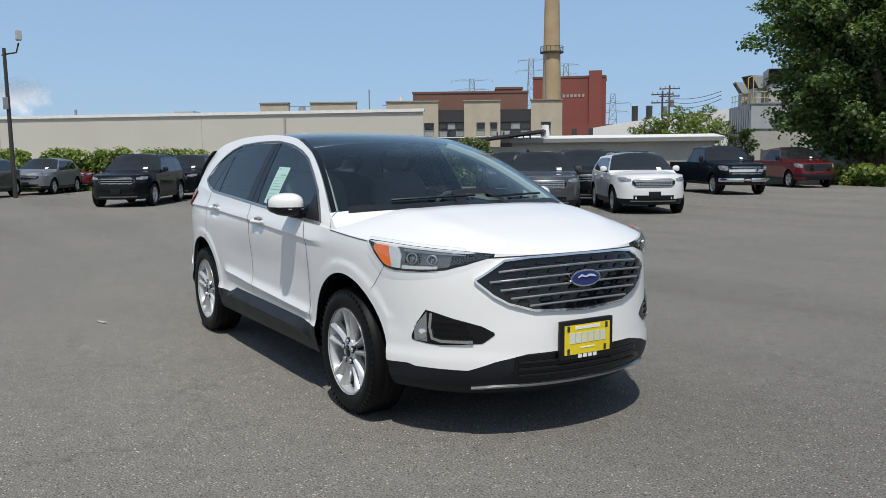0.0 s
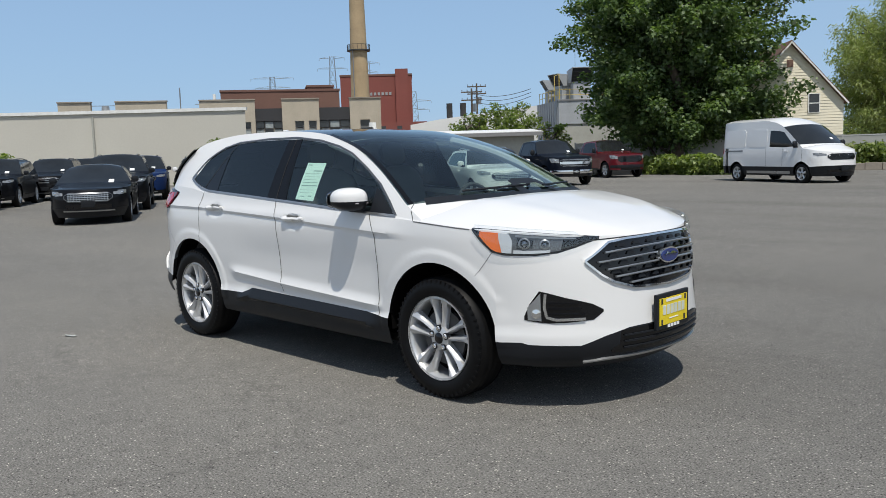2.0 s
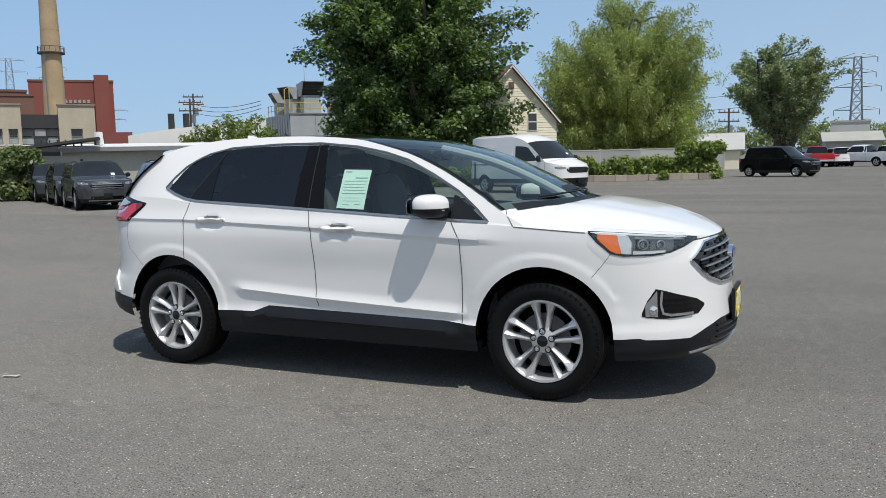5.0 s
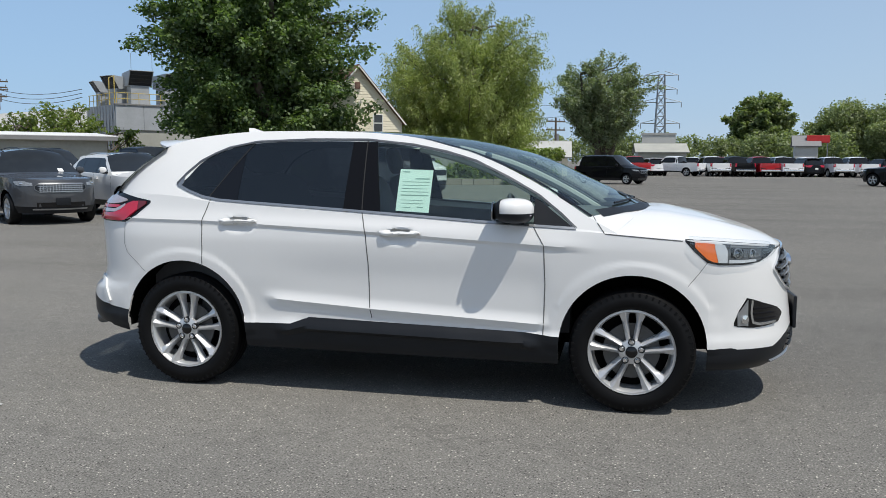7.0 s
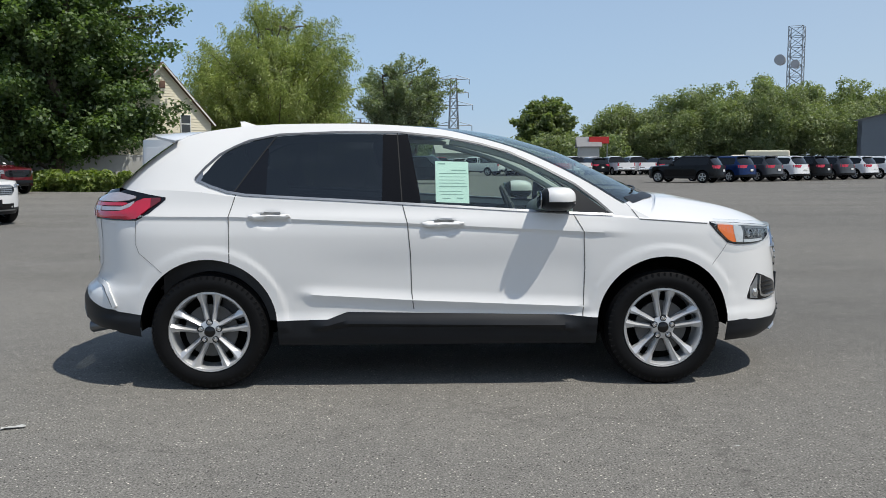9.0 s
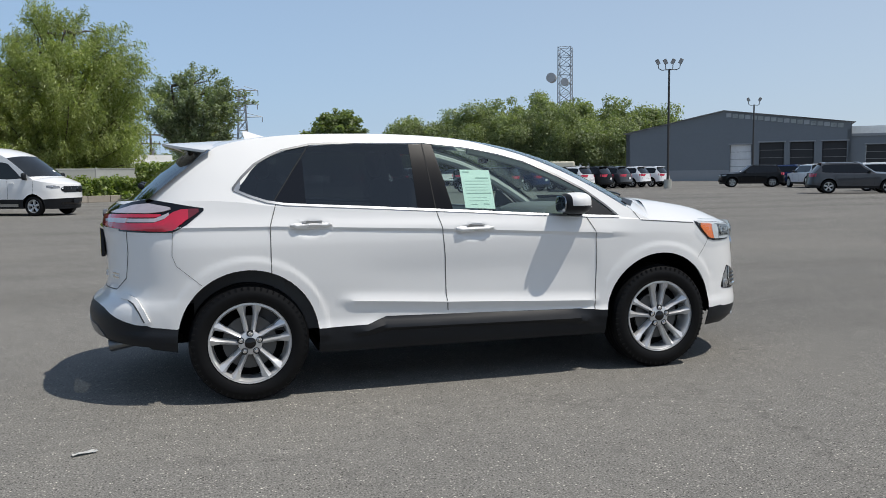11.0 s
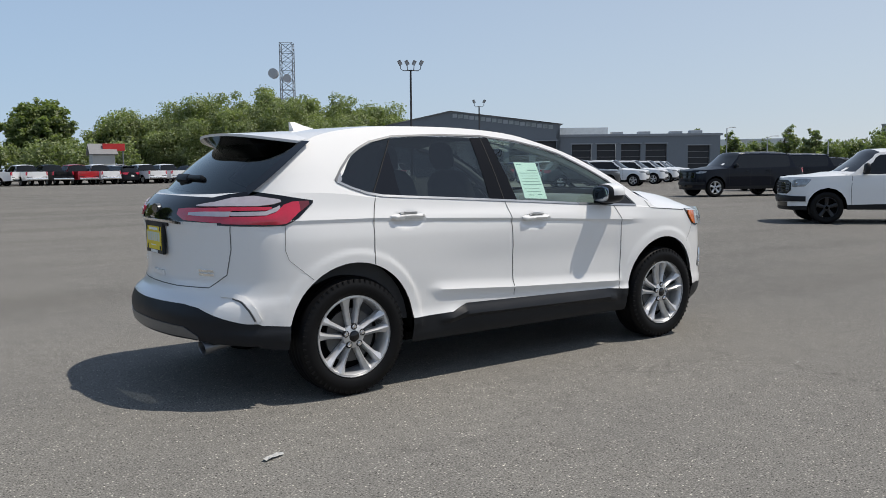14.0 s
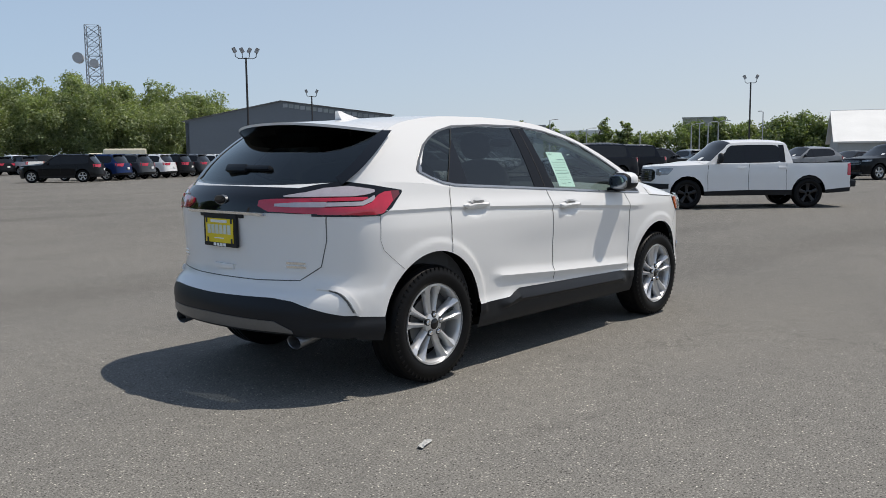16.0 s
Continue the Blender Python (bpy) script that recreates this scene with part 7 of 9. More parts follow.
def window_unit(parent, x0, x1, z0, z1, depth=0.12, panes=1, bars=1, pane="window_dark", frame="frame_grey"):
    """A window set back in its wall: frame, panes, sill."""
    w = part("window", box_bm((x1 - x0, 0.05, 0.06), ((x0 + x1) / 2, depth, z0 + 0.03)), M[frame], parent)
    bm = bmesh.new()
    for x in [x0 + 0.03 + (x1 - x0 - 0.06) * k / panes for k in range(panes + 1)]:
        box_bm((0.06, 0.06, z1 - z0), (x, depth, (z0 + z1) / 2), 0, bm)
    for k in range(1, bars + 2):
        box_bm((x1 - x0, 0.055, 0.05), ((x0 + x1) / 2, depth, z0 + (z1 - z0) * k / (bars + 1) - 0.025), 0, bm)
    part("window_frame", bm, M[frame], w)
    for k in range(panes):
        a, b = x0 + (x1 - x0) * k / panes + 0.05, x0 + (x1 - x0) * (k + 1) / panes - 0.05
        for j in range(bars + 1):
            c, d = z0 + (z1 - z0) * j / (bars + 1) + 0.05, z0 + (z1 - z0) * (j + 1) / (bars + 1) - 0.05
            part("pane", box_bm((b - a, 0.02, d - c), ((a + b) / 2, depth + 0.03, (c + d) / 2)), M["window_pale" if (k + j) % 2 == 0 and pane == "mixed" else "window_dark" if pane == "mixed" else pane], w)
    part("window_sill", box_bm((x1 - x0 + 0.16, 0.14, 0.07), ((x0 + x1) / 2, 0.02, z0 - 0.04)), M["coping"], w)
    return w


def beige_warehouse():
    b = new("warehouse")
    tagged(b, "long low warehouse with a plain beige rendered wall", "building", kind="")
    L, H = 62.0, 4.62
    bm = box_bm((L, 6.0, H), (L / 2, 3.0, H / 2))
    for v in bm.verts:
        if v.co.x > L - 0.01 and v.co.y > 3:
            v.co.x -= 7.0
    part("wall", bm, M["beige_render"], b)
    bm = box_bm((L + 0.2, 0.35, 0.20), (L / 2, 0.05, H + 0.10))
    part("coping", bm, M["coping"], b, "white roof edge")
    part("roof", box_bm((L - 7.2, 5.6, 0.1), (L / 2 - 3.6, 3.1, H + 0.05)), M["white_roof"], b)
    for x, h in ((20, 0.5), (34, 0.9), (41, 0.4), (27.5, 1.6), (9, 0.7)):
        part("roof_vent", rod_bm((x, 3 + x * 0.05, H), (x, 3 + x * 0.05, H + h), 0.10 + 0.12 * (h < 0.6)), M["steel_grey"], b)
    for x in (26.0, 43.5):
        part("roof_unit", box_bm((1.5, 1.2, 0.5), (x, 4.0, H + 0.3), 0.04), M["galvanised"], b)
    part("downpipe", rod_bm((52.5, -0.08, 0), (52.5, -0.08, H - 0.2), 0.07), M["shed_wall"], b)
    for x in (15.5, 31.0, 46.5):
        part("wall_joint", box_bm((0.02, 0.02, H), (x, -0.008, H / 2)), M["shed_wall"], b)
    # along +x from its far right corner to the left; the face looks to -y
    return place_on(b, -41.7 - L * math.cos(radians(48.7)), 24.83 - L * math.sin(radians(48.7)), 48.7)


def brick_offices():
    b = new("office_building")
    tagged(b, "two-storey tan brick office block with black window bays", "building")
    H = 6.42
    segs = [(-14.0, -11.5, "pier"), (-11.5, -9.6, "gap"), (-9.6, -5.6, "pier"), (-5.6, -3.0, "gap"), (-3.0, 1.48, "pier"), (1.48, 3.7, "bay"), (3.7, 6.8, "pier"), (6.8, 9.4, "bay"), (9.4, 12.05, "pier")]
    for a, c, k in segs:
        if k == "pier":
            wins = {(-3.0, 1.48): [(0.22, 1.12)], (3.7, 6.8): [(4.75, 5.5), (6.0 - 0.1, 6.6 - 0.05)], (9.4, 12.05): [(10.25, 11.1)]}.get((a, c), [])
            ops = [(w0 - a, w1 - a, 3.45, 4.62) for w0, w1 in wins]
            ob = wall_with_openings("brick_pier", c - a, H, 0.5, ops, "tan_brick", b)
            ob.location = (a, 0, 0)
            for w0, w1 in wins:
                window_unit(b, w0, w1, 3.45, 4.62, 0.2, 1, 1, "mixed")
            part("coping", box_bm((c - a + 0.1, 0.6, 0.10), ((a + c) / 2, 0.2, H + 0.05)), M["stone"], b)
        elif k == "bay":
            part("bay_panel", box_bm((c - a, 0.2, 1.05), ((a + c) / 2, 0.45, 5.2)), M["dark_panel"], b)
            part("bay_panel", box_bm((c - a, 0.2, 3.4), ((a + c) / 2, 0.45, 1.7)), M["dark_panel"], b)
            window_unit(b, a, c, 3.4, 4.65, 0.45, 3, 1, "mixed", "dark_panel")
        else:
            part("bay_panel", box_bm((c - a, 0.2, 5.5), ((a + c) / 2, 0.45, 2.75)), M["dark_panel"], b)
    part("wall", box_bm((26.0, 12.0, 5.6), (-1.0, 6.65, 2.8)), M["tan_brick"], b)
    part("roof_fan", rod_bm((-10.6, 1.2, 5.6), (-10.6, 1.2, 6.2), 0.35, 0.3, 12), M["galvanised"], b)
    part("roof_pipe", rod_bm((-4.6, 1.0, 5.6), (-4.6, 1.0, 7.6), 0.05), M["steel_grey"], b)
    part("roof_pipe", rod_bm((-1.8, 0.6, 5.6), (-1.8, 0.6, 7.0), 0.12), M["coping"], b)
    for x in (-12.5, -4.3):
        part("roof_rail", box_bm((2.2, 0.05, 0.05), (x + 2, 0.6, 6.2)), M["steel_grey"], b)
    return place_on(b, -56.5, 33.3, 55)


def plain_block(name, label, x, y, az, w, d, h, mat, roof=None, category="building"):
    b = new(name)
    tagged(b, label, category)
    part("wall", box_bm((w, d, h), (w / 2, d / 2, h / 2)), M[mat], b)
    part("roof", box_bm((w + 0.2, d + 0.2, 0.25), (w / 2, d / 2, h + 0.12)), M[roof or mat], b)
    return place_on(b, x, y, az)


def chimney():
    c = new("chimney_stack")
    tagged(c, "tall tapering tan brick factory chimney with an iron gallery", "chimney")
    bm = bmesh.new()
    rows = []
    for i in range(30):
        z = 36.0 * i / 29
        r = 1.22 + 0.36 * (27.7 - z) / 16.7
        rows.append([bm.verts.new((r * math.cos(2 * math.pi * k / 28), r * math.sin(2 * math.pi * k / 28), z)) for k in range(28)])
    for a, b in zip(rows, rows[1:]):
        for k in range(28):
            bm.faces.new((a[k], a[(k + 1) % 28], b[(k + 1) % 28], b[k]))
    part("shaft", bm, M["stack_brick"], c, smooth=True)
    part("gallery_floor", rod_bm((0, 0, 19.0), (0, 0, 19.2), 1.95, 1.95, 24), M["pole_dark"], c, "dark iron gallery")
    for k in range(16):
        a = 2 * math.pi * k / 16
        part("gallery_post", rod_bm((1.88 * math.cos(a), 1.88 * math.sin(a), 19.2), (1.88 * math.cos(a), 1.88 * math.sin(a), 20.0), 0.04, None, 5), M["pole_dark"], c)
    part("gallery_rail", lathe_bm([(1.85, 0), (1.91, 0), (1.91, 0.06), (1.85, 0.06)], 24, closed=True), M["pole_dark"], c).matrix_basis = pose(0, 0, 20.0, 90)
    for z in (12.5, 15.6, 22.5, 25.5):
        r = 1.22 + 0.36 * (27.7 - z) / 16.7 + 0.015
        part("iron_band", rod_bm((0, 0, z), (0, 0, z + 0.12), r, r, 28, None, False), M["stack_brick"], c)
    part("ladder", box_bm((0.14, 0.06, 19.0), (0.5, -1.66, 9.5)), M["steel_grey"], c)
    c.matrix_basis = pose(-104.5, 86.6, 0)
    return c


def red_factory():
    b = new("factory_building")
    tagged(b, "red brick factory with a stair tower behind the chimney", "building")
    part("wall", box_bm((13.5, 9.0, 16.6), (6.75, 4.5, 8.3)), M["red_brick"], b)
    part("stair_tower", box_bm((2.4, 3.0, 17.7), (11.6, 0.6, 8.85)), M["red_brick"], b)
    for k in range(9):
        part("window", box_bm((0.42, 0.12, 0.55), (3.6 + k * 0.72, -0.02, 13.2)), M["window_pale"], b)
    part("cornice", box_bm((13.7, 9.2, 0.35), (6.75, 4.5, 16.7)), M["brown_brick"], b)
    part("low_wing", box_bm((14.0, 6.0, 7.6), (9.0, -2.6, 3.8)), M["red_brick"], b)
    for x in (5.0, 8.0, 11.0):
        part("window", box_bm((0.9, 0.1, 2.2), (x, -5.62, 5.8)), M["window_dark"], b)
    return place_on(b, -120.6, 95.2, 47)


def grey_shed():
    b = new("long_shed")
    tagged(b, "long low grey shed with a white sheet roof", "shed")
    L = 11.6
    part("wall", box_bm((L, 5.0, 2.55), (L / 2, 2.5, 1.275)), M["shed_wall"], b)
    bm = box_bm((L + 0.6, 6.0, 0.07), (L / 2 + 0.2, 2.5, 2.78), 0, None, Matrix.Rotation(radians(3), 4, 'X'))
    part("roof", bm, M["white_roof"], b, "white sheet roof")
    part("fascia", box_bm((L + 0.5, 0.08, 0.22), (L / 2 + 0.2, -0.50, 2.52)), M["frame_grey"], b)
    part("lean_to_roof", box_bm((6.4, 2.6, 0.14), (-1.2, 0.4, 2.72), 0, None, Matrix.Rotation(radians(-7), 4, 'Y')), M["dark_panel"], b, "dark lean-to roof")
    part("lean_to_wall", box_bm((5.0, 2.0, 2.2), (-1.6, 0.9, 1.1)), M["shed_wall"], b)
    part("shed_door", box_bm((0.9, 0.06, 2.0), (0.6, -0.04, 1.0)), M["near_black"], b)
    part("vent_cowl", rod_bm((1.9, 1.0, 2.8), (1.9, 1.0, 3.5), 0.28, 0.22, 10), M["coping"], b)
    for k in range(6):
        part("ridge_pipe", rod_bm((-1.0 + k * 0.4, 0.9, 2.7), (-1.0 + k * 0.4, 0.9, 3.1), 0.05, None, 6), M["pole_dark"], b)
    return place_on(b, -34.6, 26.8, 46)


def white_warehouse():
    b = new("white_warehouse")
    tagged(b, "white metal warehouse with a low roof and two black flues", "building")
    bm = bmesh.new()
    prof = [(0, 0), (16, 0), (16, 6.9), (3.0, 5.4), (0, 4.9)]
    a = [bm.verts.new((x, 0, z)) for x, z in prof]
    c = [bm.verts.new((x, 10, z)) for x, z in prof]
    bm.faces.new(a)
    bm.faces.new(c[::-1])
    for k in range(5):
        bm.faces.new((a[k], c[k], c[(k + 1) % 5], a[(k + 1) % 5]))
    bmesh.ops.recalc_face_normals(bm, faces=bm.faces)
    part("wall", bm, M["white_roof"], b)
    for x in (4.0, 5.4):
        part("flue", rod_bm((x, 1, 5.0), (x, 1, 7.1), 0.32, None, 10), M["pole_dark"], b, "black flue")
    part("louvre", box_bm((1.2, 0.06, 0.5), (5.6, -0.03, 4.2)), M["window_dark"], b)
    b.matrix_basis = pose(-51.3, 48.2, 0, 0, 0, 43) @ Matrix.Diagonal((0.9, 0.9, 0.86, 1))
    return b


def plant_building():
    b = new("plant_building")
    tagged(b, "industrial building with metal cladding and rooftop air handling units", "building")
    L, T = 11.5, 5.5
    part("wall", box_bm((L, 6, 3.7), (L / 2, 3, 1.85)), M["shed_wall"], b, "stained grey block wall")
    part("front_parapet", box_bm((L + 0.1, 0.12, T - 3.62), (L / 2, -0.04, (T + 3.62) / 2)), M["pale_metal"], b, "pale sheet metal band")
    part("metal_cladding", box_bm((0.12, 6.0, T - 1.4), (-0.05, 3.05, (T + 1.4) / 2)), M["galvanised"], b, "blue-grey ribbed cladding")
    for k in range(9):
        part("cladding_rib", box_bm((0.05, 0.07, T - 1.45), (-0.13, 0.4 + k * 0.64, (T + 1.4) / 2)), M["steel_grey"], b)
    for x in (2.1, 4.6, 7.4, 9.6):
        part("panel_joint", box_bm((0.035, 0.02, T - 3.65), (x, -0.105, (T + 3.62) / 2)), M["steel_grey"], b)
    part("roof", box_bm((L, 5.9, 0.2), (L / 2, 3.1, T - 0.12)), M["shed_wall"], b)
    part("roof_edge", box_bm((L + 0.3, 0.2, 0.10), (L / 2, -0.08, T + 0.03)), M["frame_grey"], b)
    for x, y, sz, az in ((0.9, 5.0, 0.80, -95), (1.3, 2.9, 0.92, -75), (2.3, 1.4, 1.05, -6), (4.9, 1.5, 1.02, 4), (8.8, 3.0, 0.8, 10)):
        unit = part("air_unit", box_bm((1.35, 1.5, 1.5), (0, 0.2, 0.75), 0.03), M["pale_metal"], b, "boxy pale metal air handling unit")
        unit.matrix_basis = Matrix.Translation((x, y, T)) @ Matrix.Rotation(radians(az), 4, 'Z') @ Matrix.Diagonal((sz, sz, sz, 1))
        bm = bmesh.new()
        pr = [(-1.15, 2.55), (-0.50, 1.45), (1.05, 1.45), (1.05, 2.45)]
        side = [[bm.verts.new((sx, py, pz)) for py, pz in pr] for sx in (-0.86, 0.86)]
        bm.faces.new(side[0])
        bm.faces.new(side[1][::-1])
        for k in range(1, 4):
            bm.faces.new((side[0][k], side[1][k], side[1][(k + 1) % 4], side[0][(k + 1) % 4]))
        bmesh.ops.recalc_face_normals(bm, faces=bm.faces)
        bmesh.ops.solidify(bm, geom=bm.faces[:], thickness=0.04)
        part("intake_hood", bm, M["pale_metal"], unit, "flared sheet metal hood")
        q = bmesh.new()
        q.faces.new([q.verts.new((sx * 0.80, py, pz)) for sx, py, pz in ((-1, -1.02, 2.47), (1, -1.02, 2.47), (1, -0.42, 1.47), (-1, -0.42, 1.47))])
        part("hood_opening", q, M["near_black"], unit, "black louvred opening")
        for k in range(3):
            f = 0.25 + 0.25 * k
            part("louvre_bar", box_bm((1.6, 0.03, 0.05), (0, -1.09 + 0.62 * f, 2.50 - 1.04 * f)), M["pole_dark"], unit)
    part("white_tank", rod_bm((7.0, 2.6, T), (7.0, 2.6, T + 1.5), 0.7, 0.7, 18), M["pale_metal"], b, "pale round tank")
    part("cross_duct", rod_bm((5.6, 1.0, T + 1.05), (8.6, 1.2, T + 1.05), 0.33, 0.33, 14), M["chrome"], b, "shiny round duct")
    for k in range(14):
        part("rail_post", rod_bm((0.1 + k * 0.86, 0.08, T), (0.1 + k * 0.86, 0.08, T + 0.9), 0.025, None, 5), M["yellow_steel"], b)
    for k in range(7):
        part("rail_post", rod_bm((0.0, 0.2 + k * 0.9, T), (0.0, 0.2 + k * 0.9, T + 0.9), 0.025, None, 5), M["yellow_steel"], b)
    for z in (T + 0.45, T + 0.9):
        part("guard_rail", rod_bm((0.05, 0.08, z), (L - 0.1, 0.08, z), 0.025, None, 5), M["yellow_steel"], b, "pale yellow guard rail")
        part("guard_rail", rod_bm((0.0, 0.1, z), (0.0, 5.8, z), 0.025, None, 5), M["yellow_steel"], b, "pale yellow guard rail")
    part("ladder_hoop", tube_bm([(0.2, 1.8, T), (0.2, 1.8, T + 2.1), (0.6, 1.8, T + 2.3), (0.6, 1.8, T)], 0.05, 6), M["yellow_steel"], b)
    for k in range(2):
        part("pipe_bend", tube_bm([(8.2 + k * 1.0, -0.35, 3.75), (8.2 + k * 1.0, -0.38, 4.55), (8.5 + k * 1.0, -0.38, 4.9), (9.5 + k * 1.0, -0.38, 5.0), (11.0, -0.36, 5.02)], 0.17, 8), M["pale_metal"], b, "pale lagged pipe")
    part("corner_pipe", rod_bm((10.6, -0.5, 0), (10.6, -0.5, 6.4), 0.11, None, 8), M["fence_panel"], b)
    for x, h in ((2.2, 4.2), (3.9, 5.2)):
        part("whip_aerial", rod_bm((x, 2.4, T + 1.5), (x, 2.4, T + h), 0.018, None, 4), M["steel_grey"], b)
    return place_on(b, -36.3, 50.7, 54)


def cream_house():
    b = new("house")
    tagged(b, "cream clapboard house with a steep brown gable roof", "house")
    W, D, E, A = 7.2, 9.0, 4.4, 8.3
    bm = bmesh.new()
    prof = [(-W / 2, 0), (W / 2, 0), (W / 2, E), (0, A), (-W / 2, E)]
    a = [bm.verts.new((x, 0, z)) for x, z in prof]
    c = [bm.verts.new((x, D, z)) for x, z in prof]
    bm.faces.new(a)
    bm.faces.new(c[::-1])
    for k in range(5):
        bm.faces.new((a[k], c[k], c[(k + 1) % 5], a[(k + 1) % 5]))
    bmesh.ops.recalc_face_normals(bm, faces=bm.faces)
    part("wall", bm, M["siding"], b)
    z = 0.2
    while z < A - 0.3:
        w = W if z < E else W * (A - z) / (A - E)
        part("clapboard", box_bm((w - 0.05, 0.03, 0.17), (0, -0.012, z), 0, None, Matrix.Rotation(radians(-6), 4, 'X')), M["siding"], b)
        z += 0.19
    for sg in (-1, 1):
        ang = math.atan2(A - E, W / 2)
        ln = math.hypot(A - E, W / 2) + 0.35
        part("roof", box_bm((ln, D + 0.7, 0.14), (sg * (W / 4 + 0.08), D / 2, (A + E) / 2 + 0.02), 0, None, Matrix.Rotation(sg * ang, 4, 'Y')), M["shingle"], b)
        part("bargeboard", box_bm((ln, 0.06, 0.09), (sg * (W / 4 + 0.08), -0.36, (A + E) / 2 - 0.03), 0, None, Matrix.Rotation(sg * ang, 4, 'Y')), M["coping"], b)
    for x, z0, z1 in ((1.62, 3.70, 4.98), (-1.72, 3.70, 4.98)):
        f = part("window", box_bm((0.80, 0.08, z1 - z0), (x, -0.05, (z0 + z1) / 2)), M["coping"], b, "dark sash window with white frame")
        for k in range(2):
            part("pane", box_bm((0.66, 0.04, (z1 - z0) / 2 - 0.08), (x, -0.08, z0 + (z1 - z0) * (0.25 + 0.5 * k))), M["window_dark"], f)
    part("gable_vent", box_bm((0.42, 0.06, 0.5), (0, -0.05, 7.0)), M["shingle"], b, "small brown louvre")
    b.matrix_basis = pose(-15.35, 45.05, 0, 0, 0, 40) @ Matrix.Diagonal((0.86, 0.86, 0.875, 1))
    return b


def service_centre():
    b = new("service_centre")
    tagged(b, "slate-grey metal service building with dark bays", "building")
    # front face along +x, looking to -y
    x0, x1, low_h = -3.8, 14.0, 4.45
    bays = [(4.85, 6.55, 3.3), (7.15, 9.05, 3.45), (9.5, 11.3, 3.45), (11.9, 13.75, 3.45)]
    face = wall_with_openings("wall", x1 - x0, low_h, 0.3, [(a - x0, c - x0, 0.0, h) for a, c, h in bays], "slate_wall", b)
    face.location = (x0, 0, 0)
    bm = bmesh.new()
    for y in (0.0, 0.3, 12.0):
        q = [bm.verts.new((x, y, z)) for x, z in ((x0, low_h), (x1, low_h), (x1, 5.05), (4.3, 6.42), (x0, 4.55))]
        bm.faces.new(q if y else q[::-1])
    part("gable", bm, M["slate_wall"], b)
    bm = bmesh.new()
    pr = [(x0 - 0.3, 4.54), (4.3, 6.48), (x1 + 0.3, 5.08)]
    for (xa, za), (xb, zb) in zip(pr, pr[1:]):
        bm.faces.new([bm.verts.new(c) for c in ((xa, -0.3, za), (xb, -0.3, zb), (xb, 12.2, zb), (xa, 12.2, za))])
    bmesh.ops.solidify(bm, geom=bm.faces[:], thickness=-0.12)
    part("roof", bm, M["slate_low"], b)
    for k in range(18):
        x = 4.7 + k * 0.50
        zt = 6.42 - (x - 4.3) * 0.1412 - 0.16
        part("clerestory_pane", box_bm((0.40, 0.06, 0.36), (x, -0.02, zt - 0.2)), M["window_pale" if k % 3 else "galvanised"], b)
    for x in (x0 + 0.15, x1 - 0.15):
        part("side_wall", box_bm((0.3, 12.0, low_h), (x, 6.0, low_h / 2)), M["slate_wall"], b)
    part("rear_wall", box_bm((x1 - x0, 0.3, low_h), ((x0 + x1) / 2, 11.85, low_h / 2)), M["slate_wall"], b)
    for a, c in ((x0, 4.85), (6.55, 7.15), (9.05, 9.5), (11.3, 11.9)):
        part("plinth", box_bm((c - a, 0.06, 1.0), ((a + c) / 2, -0.035, 0.5)), M["slate_low"], b)

    def bay(a, c, h, white, y):
        # one bay is a white door; the dark ones paint the interior's shade
        d = part("bay_door", box_bm((c - a - 0.06, 0.08, h), ((a + c) / 2, y + 0.22, h / 2)), M["door_white" if white else "near_black"], b, "white roller door" if white else "dark bay, its shaded inside as a near-black sheet")
        for k in range(1, 5):
            part("door_rail", box_bm((c - a - 0.06, 0.03, 0.04), ((a + c) / 2, y + 0.165, h * k / 5)), M["slate_low" if white else "frame_grey"], d)
        part("bay_frame", box_bm((c - a + 0.24, 0.08, 0.12), ((a + c) / 2, y - 0.03, h + 0.06)), M["slate_low"], b)
    for k, (a, c, h) in enumerate(bays):
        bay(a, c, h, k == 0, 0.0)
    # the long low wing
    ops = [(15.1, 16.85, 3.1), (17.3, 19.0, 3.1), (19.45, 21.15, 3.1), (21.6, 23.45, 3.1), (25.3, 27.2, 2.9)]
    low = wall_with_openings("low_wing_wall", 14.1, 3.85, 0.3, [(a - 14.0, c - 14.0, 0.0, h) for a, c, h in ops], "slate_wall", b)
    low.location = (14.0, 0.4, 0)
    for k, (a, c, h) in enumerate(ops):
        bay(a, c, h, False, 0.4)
    part("low_wing_roof", box_bm((14.4, 13.0, 0.22), (21.1, 6.8, 3.96)), M["slate_low"], b)
    part("low_wing_end", box_bm((0.3, 12.5, 3.85), (27.95, 6.9, 1.92)), M["slate_low"], b)
    part("white_wall_panel", box_bm((4.6, 6.0, 0.9), (16.6, 8.0, 4.5)), M["coping"], b)
    for x in (20.0, 22.5, 25.5, 27.0):
        part("roof_unit", box_bm((1.1, 1.1, 0.5), (x, 5 + (x % 3), 4.3), 0.04), M["galvanised"], b)
    b.matrix_basis = pose(57.3, 88.9, 0, 0, 0, -39) @ Matrix.Diagonal((1.5, 1.5, 1.365, 1))
    return b


beige_warehouse()
brick_offices()
plain_block("brown_building", "low brown brick building behind the offices", -90.0, 51.6, 56, 15.0, 10, 10.1, "brown_brick")
plain_block("brown_tower", "brown brick roof house beside the chimney", -84.0, 60.7, 56, 3.4, 6, 10.6, "brown_brick")
chimney()
red_factory()
grey_shed()
white_warehouse()
plant_building()
cream_house()
service_centre()
plain_block("white_building", "plain white far building wall", 3.6, 118.0, -2, 4.7, 4, 5.2, "fence_panel")
